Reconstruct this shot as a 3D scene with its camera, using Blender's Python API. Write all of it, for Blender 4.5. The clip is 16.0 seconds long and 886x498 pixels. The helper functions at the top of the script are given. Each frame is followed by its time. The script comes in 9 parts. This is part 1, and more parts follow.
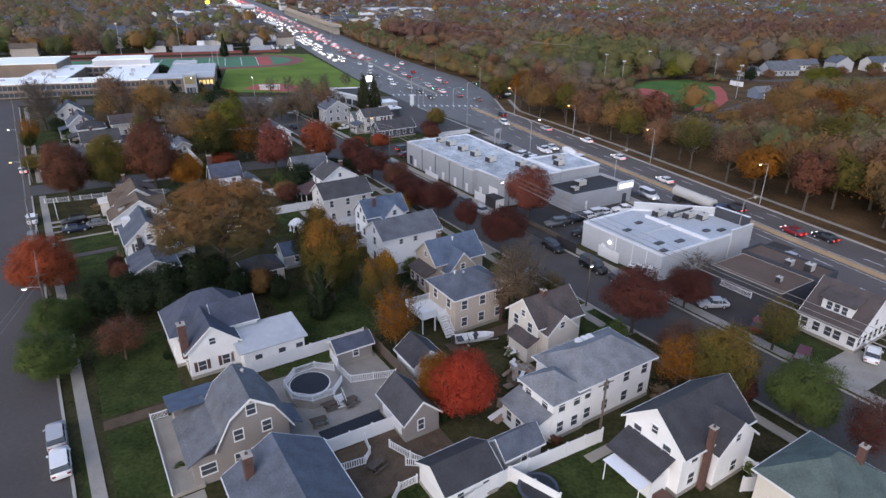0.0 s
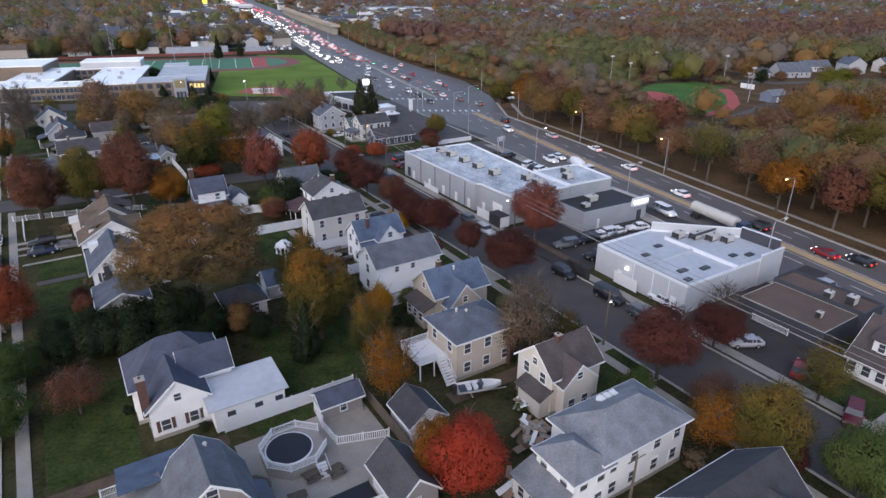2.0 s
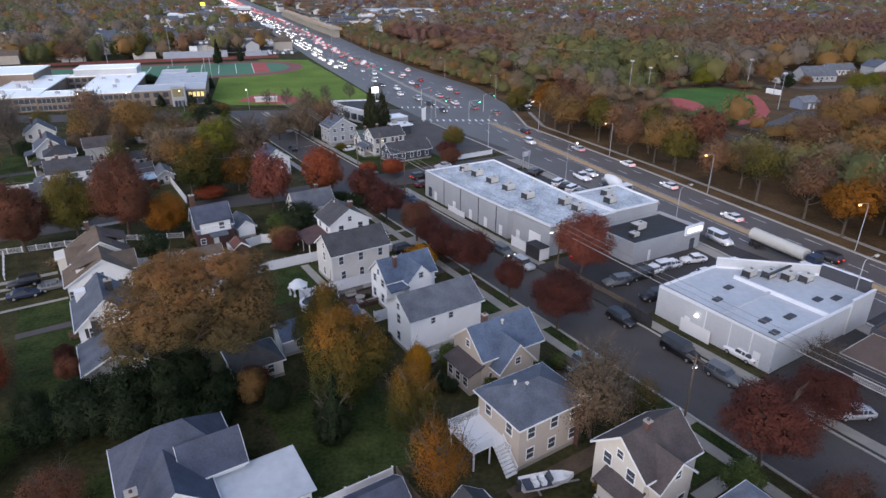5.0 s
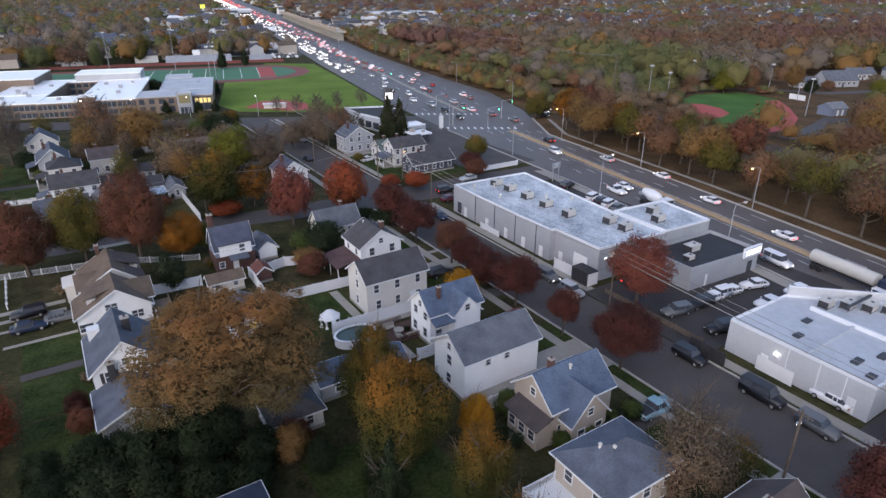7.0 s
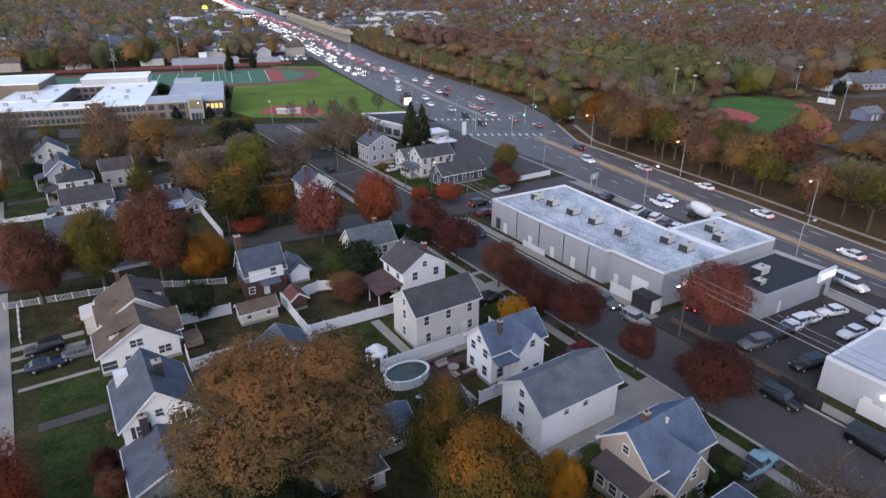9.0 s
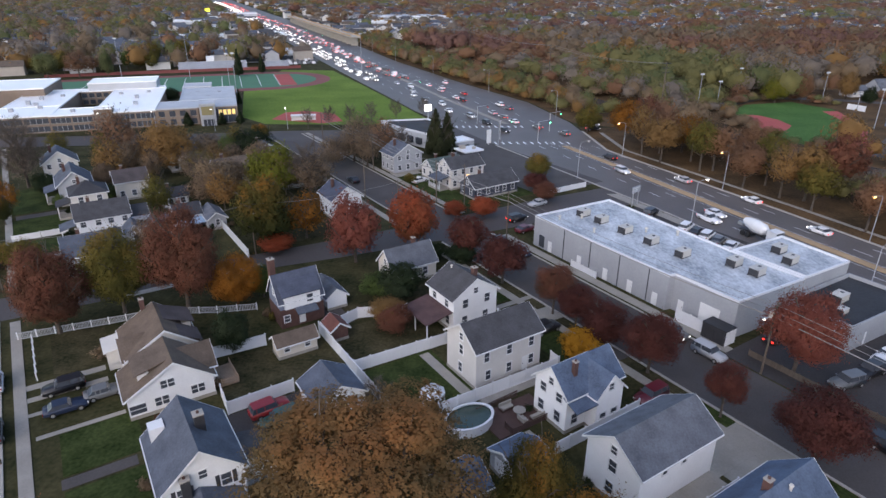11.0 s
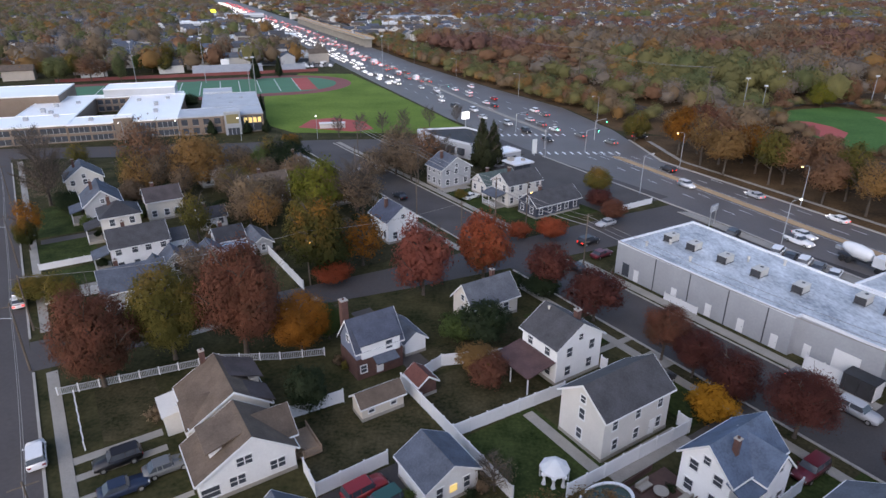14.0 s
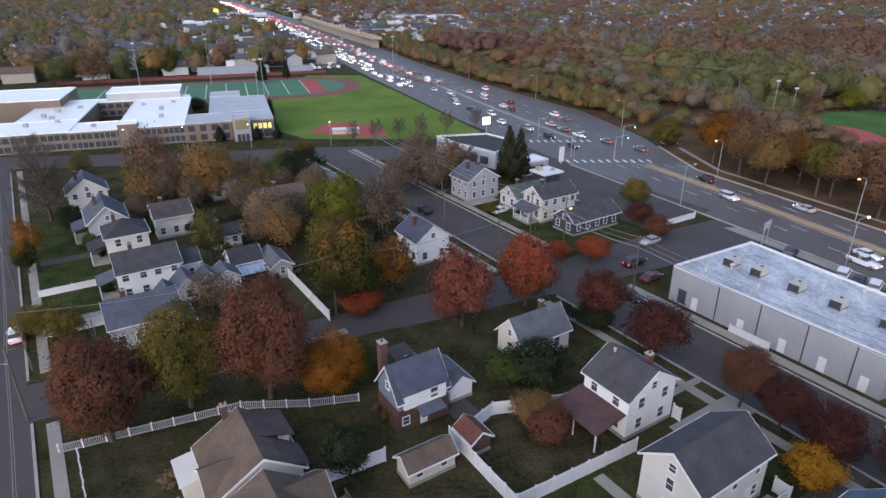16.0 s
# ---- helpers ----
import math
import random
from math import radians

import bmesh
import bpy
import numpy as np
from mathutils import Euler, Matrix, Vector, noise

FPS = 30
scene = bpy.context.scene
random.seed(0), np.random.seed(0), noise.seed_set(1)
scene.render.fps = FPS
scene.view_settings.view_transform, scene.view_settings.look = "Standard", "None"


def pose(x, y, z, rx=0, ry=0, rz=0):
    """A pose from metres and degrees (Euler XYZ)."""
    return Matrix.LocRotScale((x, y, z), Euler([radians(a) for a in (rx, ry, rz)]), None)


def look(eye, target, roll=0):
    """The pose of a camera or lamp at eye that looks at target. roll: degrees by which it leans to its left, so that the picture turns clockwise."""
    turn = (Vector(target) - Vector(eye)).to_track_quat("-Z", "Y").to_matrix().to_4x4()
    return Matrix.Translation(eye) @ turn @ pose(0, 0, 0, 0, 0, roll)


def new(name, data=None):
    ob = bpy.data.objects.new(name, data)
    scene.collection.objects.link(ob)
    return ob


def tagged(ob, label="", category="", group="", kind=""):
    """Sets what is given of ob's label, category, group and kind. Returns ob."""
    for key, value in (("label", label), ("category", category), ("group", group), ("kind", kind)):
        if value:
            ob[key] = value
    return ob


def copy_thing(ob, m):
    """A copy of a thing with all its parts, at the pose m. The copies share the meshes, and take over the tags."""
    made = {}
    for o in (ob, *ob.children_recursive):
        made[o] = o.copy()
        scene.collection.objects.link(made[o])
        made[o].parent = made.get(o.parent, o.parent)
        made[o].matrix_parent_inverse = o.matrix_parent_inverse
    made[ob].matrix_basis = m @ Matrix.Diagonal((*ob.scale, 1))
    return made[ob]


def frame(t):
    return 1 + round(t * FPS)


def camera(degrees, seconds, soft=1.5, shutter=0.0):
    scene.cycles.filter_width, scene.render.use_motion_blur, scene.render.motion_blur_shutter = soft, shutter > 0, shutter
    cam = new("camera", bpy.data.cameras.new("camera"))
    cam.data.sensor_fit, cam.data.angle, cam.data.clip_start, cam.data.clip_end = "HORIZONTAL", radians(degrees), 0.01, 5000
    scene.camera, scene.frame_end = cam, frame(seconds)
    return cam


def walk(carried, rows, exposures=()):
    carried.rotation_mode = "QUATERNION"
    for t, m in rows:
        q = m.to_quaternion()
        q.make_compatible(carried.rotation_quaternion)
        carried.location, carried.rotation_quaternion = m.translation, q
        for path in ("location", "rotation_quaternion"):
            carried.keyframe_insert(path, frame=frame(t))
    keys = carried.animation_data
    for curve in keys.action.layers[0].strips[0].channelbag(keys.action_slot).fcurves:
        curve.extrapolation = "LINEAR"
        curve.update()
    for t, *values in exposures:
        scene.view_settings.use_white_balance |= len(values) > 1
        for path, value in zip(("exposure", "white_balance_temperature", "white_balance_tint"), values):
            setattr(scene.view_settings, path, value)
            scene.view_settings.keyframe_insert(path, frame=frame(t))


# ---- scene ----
cam = camera(72.23, 16.0)
PATH = [
    (0, (11.214, -32.189, 45.511), (11.143, -13.909, 37.397), 0.33),
    (0.5, (11.293, -29.589, 45.466), (11.216, -11.307, 37.357), 0.33),
    (1, (11.346, -26.884, 45.539), (11.271, -8.608, 37.417), 0.34),
    (1.5, (11.311, -24.086, 45.551), (11.229, -5.812, 37.424), 0.32),
    (2, (11.184, -21.27, 45.627), (11.1, -3.003, 37.485), 0.25),
    (2.5, (10.844, -18.8, 45.729), (10.764, -0.534, 37.586), 0.22),
    (3, (10.264, -16.197, 45.764), (10.179, 2.071, 37.624), 0.14),
    (3.5, (9.294, -13.769, 45.836), (9.212, 4.499, 37.695), 0.10),
    (4, (8.088, -11.368, 45.91), (8.009, 6.9, 37.769), 0.06),
    (6.5, (0.0, 0.0, 46.061), (0.024, 18.294, 37.978), 0.03),
    (7, (-1.808, 2.325, 46.072), (-1.776, 20.623, 38.0), 0.04),
    (7.5, (-3.721, 4.542, 46.045), (-3.68, 22.846, 37.984), 0.02),
    (8, (-5.653, 6.624, 46.097), (-5.607, 24.93, 38.041), 0.01),
    (8.5, (-7.57, 8.779, 46.249), (-7.526, 27.082, 38.185), -0.01),
    (9, (-9.469, 11.192, 46.221), (-9.426, 29.494, 38.156), -0.07),
    (11.5, (-19.109, 21.594, 46.021), (-19.027, 39.936, 38.048), 0.08),
    (12, (-21.083, 23.618, 46.098), (-21.002, 41.961, 38.126), 0.06),
    (12.5, (-23.162, 25.577, 46.154), (-23.09, 43.917, 38.177), 0.01),
    (13, (-25.325, 27.598, 46.181), (-25.256, 45.94, 38.209), 0.00),
    (13.5, (-27.49, 29.648, 46.265), (-27.425, 47.986, 38.283), -0.05),
    (14, (-29.54, 31.813, 46.284), (-29.487, 50.148, 38.295), -0.09),
    (14.5, (-31.347, 34.176, 46.33), (-31.309, 52.504, 38.325), -0.13),
    (15, (-32.788, 36.689, 46.338), (-32.775, 55.013, 38.323), -0.13),
    (15.5, (-34.044, 39.339, 46.303), (-34.04, 57.664, 38.29), -0.14),
    (16, (-35.27, 41.935, 46.344), (-35.261, 60.256, 38.324), -0.21),
]
EXPOSURE, KELVIN, TINT, SKY, SUN, SUN_EL, SUN_AZ = 0.76, 6620, 16, 0.147, 1.12, 27.0, 205.0
walk(cam, [(t, look(eye, target, roll)) for t, eye, target, roll in PATH], [(0, EXPOSURE, KELVIN, TINT), (16, EXPOSURE, KELVIN, TINT)])

# ---- daylight: a bright overcast dusk sky ----
world = bpy.data.worlds.new("world")
scene.world = world
world.use_nodes = True
wn = world.node_tree.nodes
sky = wn.new("ShaderNodeTexSky")
sky.sky_type = "NISHITA"
sky.sun_disc = False
sky.sun_elevation, sky.sun_rotation = radians(SUN_EL), radians(SUN_AZ)
sky.air_density, sky.dust_density, sky.ozone_density = 1.0, 1.1, 1.9
bg = wn["Background"]
world.node_tree.links.new(sky.outputs["Color"], bg.inputs["Color"])
bg.inputs["Strength"].default_value = SKY
sun_data = bpy.data.lights.new("sun", "SUN")
sun_data.energy, sun_data.angle, sun_data.color = SUN, radians(100), (1.0, 0.96, 0.93)
sun = new("sun", sun_data)
az, el = radians(SUN_AZ), radians(SUN_EL)
sun.matrix_world = look((0, 0, 0), (-math.sin(az) * math.cos(el), -math.cos(az) * math.cos(el), -math.sin(el)))

# ---- the street grid: n runs across the streets, u along them ----
TURN = 32.5
UX, UY, NX, NY = -0.5373, 0.8434, 0.8434, 0.5373


def at(n, u, z=0.0):
    return Vector((n * NX + u * UX, n * NY + u * UY, z))


def grid(n, u, z=0.0, turn=0.0):
    p = at(n, u, z)
    return pose(p.x, p.y, p.z, 0, 0, TURN + turn)


# ---- materials ----
def mat(name, col, rough=0.8, var=0.15, scale=0.6, fine=9.0, bump=0.0, metal=0.0, col2=None, spec=0.5, rand=0.0, stretch=(1, 1, 1), lines=0.0, line_axis="Z"):
    m = bpy.data.materials.new(name)
    m.use_nodes = True
    t = m.node_tree
    b = t.nodes["Principled BSDF"]
    geo = t.nodes.new("ShaderNodeNewGeometry")
    mp = t.nodes.new("ShaderNodeMapping")
    mp.inputs["Scale"].default_value = stretch
    t.links.new(geo.outputs["Position"], mp.inputs["Vector"])
    n1, n2 = t.nodes.new("ShaderNodeTexNoise"), t.nodes.new("ShaderNodeTexNoise")
    n1.inputs["Scale"].default_value, n2.inputs["Scale"].default_value = scale, fine
    n1.inputs["Detail"].default_value, n2.inputs["Detail"].default_value = 5, 3
    for k in (n1, n2):
        t.links.new(mp.outputs["Vector"], k.inputs["Vector"])
    mix = t.nodes.new("ShaderNodeMath")
    mix.operation = "MULTIPLY_ADD"
    mix.inputs[1].default_value = 0.4
    t.links.new(n2.outputs["Fac"], mix.inputs[0])
    half = t.nodes.new("ShaderNodeMath")
    half.operation = "MULTIPLY"
    half.inputs[1].default_value = 0.6
    t.links.new(n1.outputs["Fac"], half.inputs[0])
    t.links.new(half.outputs[0], mix.inputs[2])
    ramp = t.nodes.new("ShaderNodeValToRGB")
    lo, hi = tuple(c * (1 - var) for c in col), tuple(min(1, c * (1 + var)) for c in (col2 or col))
    ramp.color_ramp.elements[0].position, ramp.color_ramp.elements[1].position = 0.32, 0.68
    ramp.color_ramp.elements[0].color, ramp.color_ramp.elements[1].color = (*lo, 1), (*hi, 1)
    t.links.new(mix.outputs[0], ramp.inputs["Fac"])
    out = ramp.outputs["Color"]
    if rand:
        info = t.nodes.new("ShaderNodeObjectInfo")
        hsv = t.nodes.new("ShaderNodeHueSaturation")
        rg = t.nodes.new("ShaderNodeMapRange")
        rg.inputs["To Min"].default_value, rg.inputs["To Max"].default_value = 1 - rand, 1 + rand
        t.links.new(info.outputs["Random"], rg.inputs["Value"])
        t.links.new(rg.outputs["Result"], hsv.inputs["Value"])
        t.links.new(out, hsv.inputs["Color"])
        out = hsv.outputs["Color"]
    height = mix.outputs[0]
    if lines:
        wv = t.nodes.new("ShaderNodeTexWave")
        wv.bands_direction, wv.wave_profile = line_axis, "SAW"
        wv.inputs["Scale"].default_value = 0.314 / lines
        wv.inputs["Distortion"].default_value = 0.0
        t.links.new(geo.outputs["Position"], wv.inputs["Vector"])
        ad = t.nodes.new("ShaderNodeMath")
        ad.operation = "ADD"
        t.links.new(wv.outputs["Fac"], ad.inputs[0])
        t.links.new(height, ad.inputs[1])
        height = ad.outputs[0]
        bump = bump or 0.3
    t.links.new(out, b.inputs["Base Color"])
    b.inputs["Roughness"].default_value, b.inputs["Metallic"].default_value = rough, metal
    b.inputs["Specular IOR Level"].default_value = spec
    if bump:
        bp = t.nodes.new("ShaderNodeBump")
        bp.inputs["Strength"].default_value, bp.inputs["Distance"].default_value = bump, 0.03
        t.links.new(height, bp.inputs["Height"])
        t.links.new(bp.outputs["Normal"], b.inputs["Normal"])
    return m


def bright(c):
    return tuple(min(0.8, v * 1.8) for v in c)


def leaf_mat(name, cols, climb=0.0, drift=0.35, amp=0.95):
    """Foliage: each leaf clump takes one of a few tones, with a slow drift over the crown and from tree to tree."""
    m = bpy.data.materials.new(name)
    m.use_nodes = True
    t = m.node_tree
    b = t.nodes["Principled BSDF"]
    geo = t.nodes.new("ShaderNodeNewGeometry")
    ns = t.nodes.new("ShaderNodeTexNoise")
    ns.inputs["Scale"].default_value, ns.inputs["Detail"].default_value = drift, 3
    t.links.new(geo.outputs["Position"], ns.inputs["Vector"])
    info = t.nodes.new("ShaderNodeObjectInfo")
    a = t.nodes.new("ShaderNodeMath")
    a.operation = "MULTIPLY_ADD"
    a.inputs[1].default_value = 0.16
    t.links.new(geo.outputs["Random Per Island"], a.inputs[0])
    c = t.nodes.new("ShaderNodeMath")
    c.operation = "MULTIPLY_ADD"
    c.inputs[1].default_value = amp
    c.inputs[2].default_value = 0.335 - amp / 2
    t.links.new(ns.outputs["Fac"], c.inputs[0])
    t.links.new(c.outputs[0], a.inputs[2])
    d = t.nodes.new("ShaderNodeMath")
    d.operation = "MULTIPLY_ADD"
    d.inputs[1].default_value = 0.24
    t.links.new(info.outputs["Random"], d.inputs[0])
    t.links.new(a.outputs[0], d.inputs[2])
    # climb: low leaves take the darker tones, high leaves the lighter ones
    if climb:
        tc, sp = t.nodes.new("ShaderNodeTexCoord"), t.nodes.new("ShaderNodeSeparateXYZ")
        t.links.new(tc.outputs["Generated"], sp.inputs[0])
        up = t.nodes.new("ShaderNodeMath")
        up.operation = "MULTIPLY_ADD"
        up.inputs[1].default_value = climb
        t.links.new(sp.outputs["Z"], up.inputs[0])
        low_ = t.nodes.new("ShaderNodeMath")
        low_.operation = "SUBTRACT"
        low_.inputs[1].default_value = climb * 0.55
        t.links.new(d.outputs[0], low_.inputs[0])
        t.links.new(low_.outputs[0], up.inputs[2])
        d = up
    ramp = t.nodes.new("ShaderNodeValToRGB")
    el_ = ramp.color_ramp.elements
    el_[0].position, el_[1].position = 0.12, 0.92
    el_[0].color, el_[1].color = (*bright(cols[0]), 1), (*bright(cols[-1]), 1)
    for k, col in enumerate(cols[1:-1], 1):
        e = el_.new(0.12 + 0.8 * k / (len(cols) - 1))
        e.color = (*bright(col), 1)
    t.links.new(d.outputs[0], ramp.inputs["Fac"])
    t.links.new(ramp.outputs["Color"], b.inputs["Base Color"])
    b.inputs["Roughness"].default_value = 0.85
    b.inputs["Specular IOR Level"].default_value = 0.06
    tl = t.nodes.new("ShaderNodeBsdfTranslucent")
    t.links.new(ramp.outputs["Color"], tl.inputs["Color"])
    mx_ = t.nodes.new("ShaderNodeMixShader")
    mx_.inputs[0].default_value = 0.46
    t.links.new(b.outputs[0], mx_.inputs[1])
    t.links.new(tl.outputs[0], mx_.inputs[2])
    t.links.new(mx_.outputs[0], t.nodes["Material Output"].inputs["Surface"])
    return m


def glow(name, col, strength):
    m = bpy.data.materials.new(name)
    m.use_nodes = True
    b = m.node_tree.nodes["Principled BSDF"]
    b.inputs["Base Color"].default_value = (*col, 1)
    b.inputs["Emission Color"].default_value = (*col, 1)
    b.inputs["Emission Strength"].default_value = strength
    return m


M = {}
M["ground"] = mat("ground", (0.024, 0.035, 0.012), 0.95, 0.5, 0.22, 1.8, 0.5, col2=(0.052, 0.046, 0.022), spec=0.08)
M["lawn"] = mat("lawn", (0.021, 0.040, 0.010), 0.95, 0.5, 0.3, 2.4, 0.5, col2=(0.040, 0.052, 0.017), spec=0.08)
M["lawn_worn"] = mat("lawn_worn", (0.026, 0.034, 0.013), 0.95, 0.5, 0.30, 2.4, 0.5, col2=(0.058, 0.048, 0.026), spec=0.08)
M["field_grass"] = mat("field_grass", (0.095, 0.165, 0.028), 0.95, 0.25, 0.05, 1.0, 0.1, col2=(0.14, 0.20, 0.04), spec=0.08)
M["ball_grass"] = mat("ball_grass", (0.050, 0.125, 0.03), 0.95, 0.25, 0.06, 1.0, 0.1, col2=(0.07, 0.14, 0.04), spec=0.08)
M["turf"] = mat("turf", (0.06, 0.17, 0.095), 0.9, 0.1, 0.1, 2.0)
M["track"] = mat("track", (0.20, 0.06, 0.055), 0.85, 0.12, 0.1, 2.0)
M["clay"] = mat("clay", (0.36, 0.07, 0.06), 0.9, 0.15, 0.1, 2.0)
M["asphalt"] = mat("asphalt", (0.076, 0.068, 0.065), 0.8, 0.25, 0.15, 4.0, 0.1, spec=0.3)
M["highway"] = mat("highway", (0.118, 0.105, 0.100), 0.55, 0.2, 0.08, 2.0, 0.05, spec=0.3)
M["asphalt_worn"] = mat("asphalt_worn", (0.078, 0.069, 0.067), 0.75, 0.2, 0.08, 2.0, 0.1, spec=0.3)
M["asphalt_dark"] = mat("asphalt_dark", (0.050, 0.045, 0.044), 0.75, 0.3, 0.2, 4.0, spec=0.3)
M["concrete"] = mat("concrete", (0.29, 0.27, 0.24), 0.85, 0.18, 0.4, 6.0, 0.1)
M["kerb"] = mat("kerb", (0.36, 0.34, 0.31), 0.85, 0.15, 0.5, 8.0)
M["median"] = mat("median", (0.40, 0.28, 0.16), 0.85, 0.15, 0.2, 4.0)
M["line_white"] = mat("line_white", (0.75, 0.75, 0.75), 0.6, 0.15, 0.5, 6.0)
M["patio"] = mat("patio", (0.27, 0.25, 0.225), 0.8, 0.2, 0.4, 5.0)
M["litter"] = mat("litter", (0.070, 0.050, 0.028), 0.95, 0.35, 0.12, 1.5, 0.3, col2=(0.115, 0.070, 0.036), spec=0.08)
M["dirt"] = mat("dirt", (0.10, 0.075, 0.055), 0.95, 0.35, 0.5, 5.0, 0.4, spec=0.08)
M["bark"] = mat("bark", (0.085, 0.068, 0.055), 0.95, 0.3, 2.0, 12.0, 0.5)
for k, c in dict(white=(0.74, 0.745, 0.755), cream=(0.60, 0.56, 0.50), tan=(0.46, 0.40, 0.34), taupe=(0.26, 0.235, 0.225), grey=(0.36, 0.37, 0.39), beige=(0.60, 0.55, 0.48), blue=(0.17, 0.20, 0.27), stone=(0.38, 0.32, 0.27), pale=(0.60, 0.58, 0.55)).items():
    M["wall_" + k] = mat("wall_" + k, c, 0.75, 0.07, 0.5, 5.0, 0.25, lines=0.16)
M["wall_bright"] = mat("wall_bright", (0.86, 0.865, 0.87), 0.7, 0.05, 0.5, 5.0, 0.2, lines=0.16)
M["wall_navy"] = mat("wall_navy", (0.045, 0.052, 0.075), 0.75, 0.07, 0.5, 5.0, 0.25, lines=0.16)
M["tarp_blue"] = mat("tarp_blue", (0.30, 0.40, 0.52), 0.6, 0.12, 0.8, 6.0)
M["brick"] = mat("brick", (0.095, 0.048, 0.040), 0.9, 0.25, 1.5, 14.0, 0.4)
M["school_brick"] = mat("school_brick", (0.21, 0.160, 0.125), 0.9, 0.15, 0.3, 4.0, 0.2)
M["trim"] = mat("trim", (0.70, 0.71, 0.72), 0.55, 0.05, 0.5, 6.0)
M["vinyl"] = mat("vinyl", (0.70, 0.71, 0.73), 0.45, 0.06, 0.3, 4.0)
for k, c in dict(navy=(0.058, 0.068, 0.100), slate=(0.078, 0.092, 0.122), grey=(0.105, 0.114, 0.135), dark=(0.038, 0.039, 0.046), brown=(0.108, 0.080, 0.060), umber=(0.068, 0.055, 0.055), charcoal=(0.058, 0.058, 0.064), blue=(0.080, 0.110, 0.165), green=(0.075, 0.105, 0.10), red=(0.12, 0.045, 0.035), ash=(0.17, 0.18, 0.20), maroon=(0.075, 0.042, 0.042)).items():
    M["roof_" + k] = mat("roof_" + k, c, 0.9, 0.34, 0.6, 5.0, 0.4, lines=0.14, rand=0.06)
M["membrane"] = mat("membrane", (0.40, 0.43, 0.47), 0.7, 0.07, 0.15, 1.2, col2=(0.45, 0.48, 0.52))
M["membrane_streaked"] = mat("membrane_streaked", (0.27, 0.31, 0.36), 0.65, 0.30, 0.22, 1.7, col2=(0.50, 0.53, 0.56), stretch=(1.5, 0.75, 1))
M["membrane_white"] = mat("membrane_white", (0.90, 0.90, 0.90), 0.3, 0.05, 0.06, 0.6)
M["membrane_dark"] = mat("membrane_dark", (0.028, 0.030, 0.034), 0.8, 0.3, 0.25, 2.0)
M["roof_flat_brown"] = mat("roof_flat_brown", (0.110, 0.074, 0.057), 0.9, 0.2, 0.3, 3.0)
M["store_grey"] = mat("store_grey", (0.33, 0.345, 0.37), 0.75, 0.1, 0.25, 3.0)
M["store_light"] = mat("store_light", (0.46, 0.48, 0.51), 0.7, 0.1, 0.25, 3.0)
M["store_dark"] = mat("store_dark", (0.045, 0.048, 0.060), 0.75, 0.15, 0.25, 3.0)
M["parapet"] = mat("parapet", (0.68, 0.70, 0.74), 0.5, 0.08, 0.3, 3.0)
M["metal"] = mat("metal", (0.55, 0.55, 0.55), 0.4, 0.12, 0.6, 6.0, metal=0.7)
M["metal_light"] = mat("metal_light", (0.50, 0.48, 0.44), 0.55, 0.12, 0.6, 6.0)
M["unit_pale"] = mat("unit_pale", (0.50, 0.485, 0.45), 0.6, 0.12, 0.8, 6.0)
M["casing"] = mat("casing", (0.36, 0.33, 0.29), 0.6, 0.15, 0.6, 6.0)
M["iron"] = mat("iron", (0.05, 0.05, 0.055), 0.5, 0.2, 1.0, 6.0, metal=0.3)
M["pole_wood"] = mat("pole_wood", (0.115, 0.09, 0.07), 0.9, 0.25, 2.0, 12.0, 0.4, stretch=(1, 1, 0.1))
M["glass"] = mat("glass", (0.060, 0.068, 0.082), 0.10, 0.2, 0.4, 2.0)
M["glass_lit"] = glow("glass_lit", (1.0, 0.72, 0.25), 0.30)
M["glass_dim"] = glow("glass_dim", (0.20, 0.17, 0.08), 0.10)
M["rubber"] = mat("rubber", (0.02, 0.02, 0.02), 0.85, 0.2, 2.0, 10.0)
M["water"] = mat("water", (0.05, 0.075, 0.065), 0.08, 0.15, 0.3, 2.0)
M["cover"] = mat("cover", (0.014, 0.016, 0.022), 0.55, 0.3, 0.5, 4.0)
M["deck_brown"] = mat("deck_brown", (0.075, 0.042, 0.035), 0.85, 0.2, 1.0, 8.0)
M["deck_wood"] = mat("deck_wood", (0.28, 0.20, 0.14), 0.85, 0.2, 1.0, 8.0)
M["lamp_warm"] = glow("lamp_warm", (1.0, 0.50, 0.12), 7.0)
M["lamp_white"] = glow("lamp_white", (1.0, 0.93, 0.85), 6.0)
M["head_light"] = glow("head_light", (1.0, 0.95, 0.9), 2.2)
M["tail_light"] = glow("tail_light", (1.0, 0.04, 0.025), 1.8)
M["sign_white"] = glow("sign_white", (1.0, 0.97, 0.95), 1.6)
M["green_light"] = glow("green_light", (0.1, 1.0, 0.5), 8.0)
M["yellow_sign"] = glow("yellow_sign", (0.8, 0.9, 0.05), 1.5)
L = {}
L["red"] = leaf_mat("leaves_red", [(0.13, 0.030, 0.018), (0.23, 0.038, 0.022), (0.31, 0.048, 0.026)])
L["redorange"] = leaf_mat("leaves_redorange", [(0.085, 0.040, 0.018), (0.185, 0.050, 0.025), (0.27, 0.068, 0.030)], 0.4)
L["rose"] = leaf_mat("leaves_rose", [(0.075, 0.030, 0.024), (0.140, 0.048, 0.036), (0.19, 0.066, 0.042)])
L["maroon"] = leaf_mat("leaves_maroon", [(0.034, 0.015, 0.013), (0.072, 0.027, 0.022), (0.118, 0.044, 0.032)])
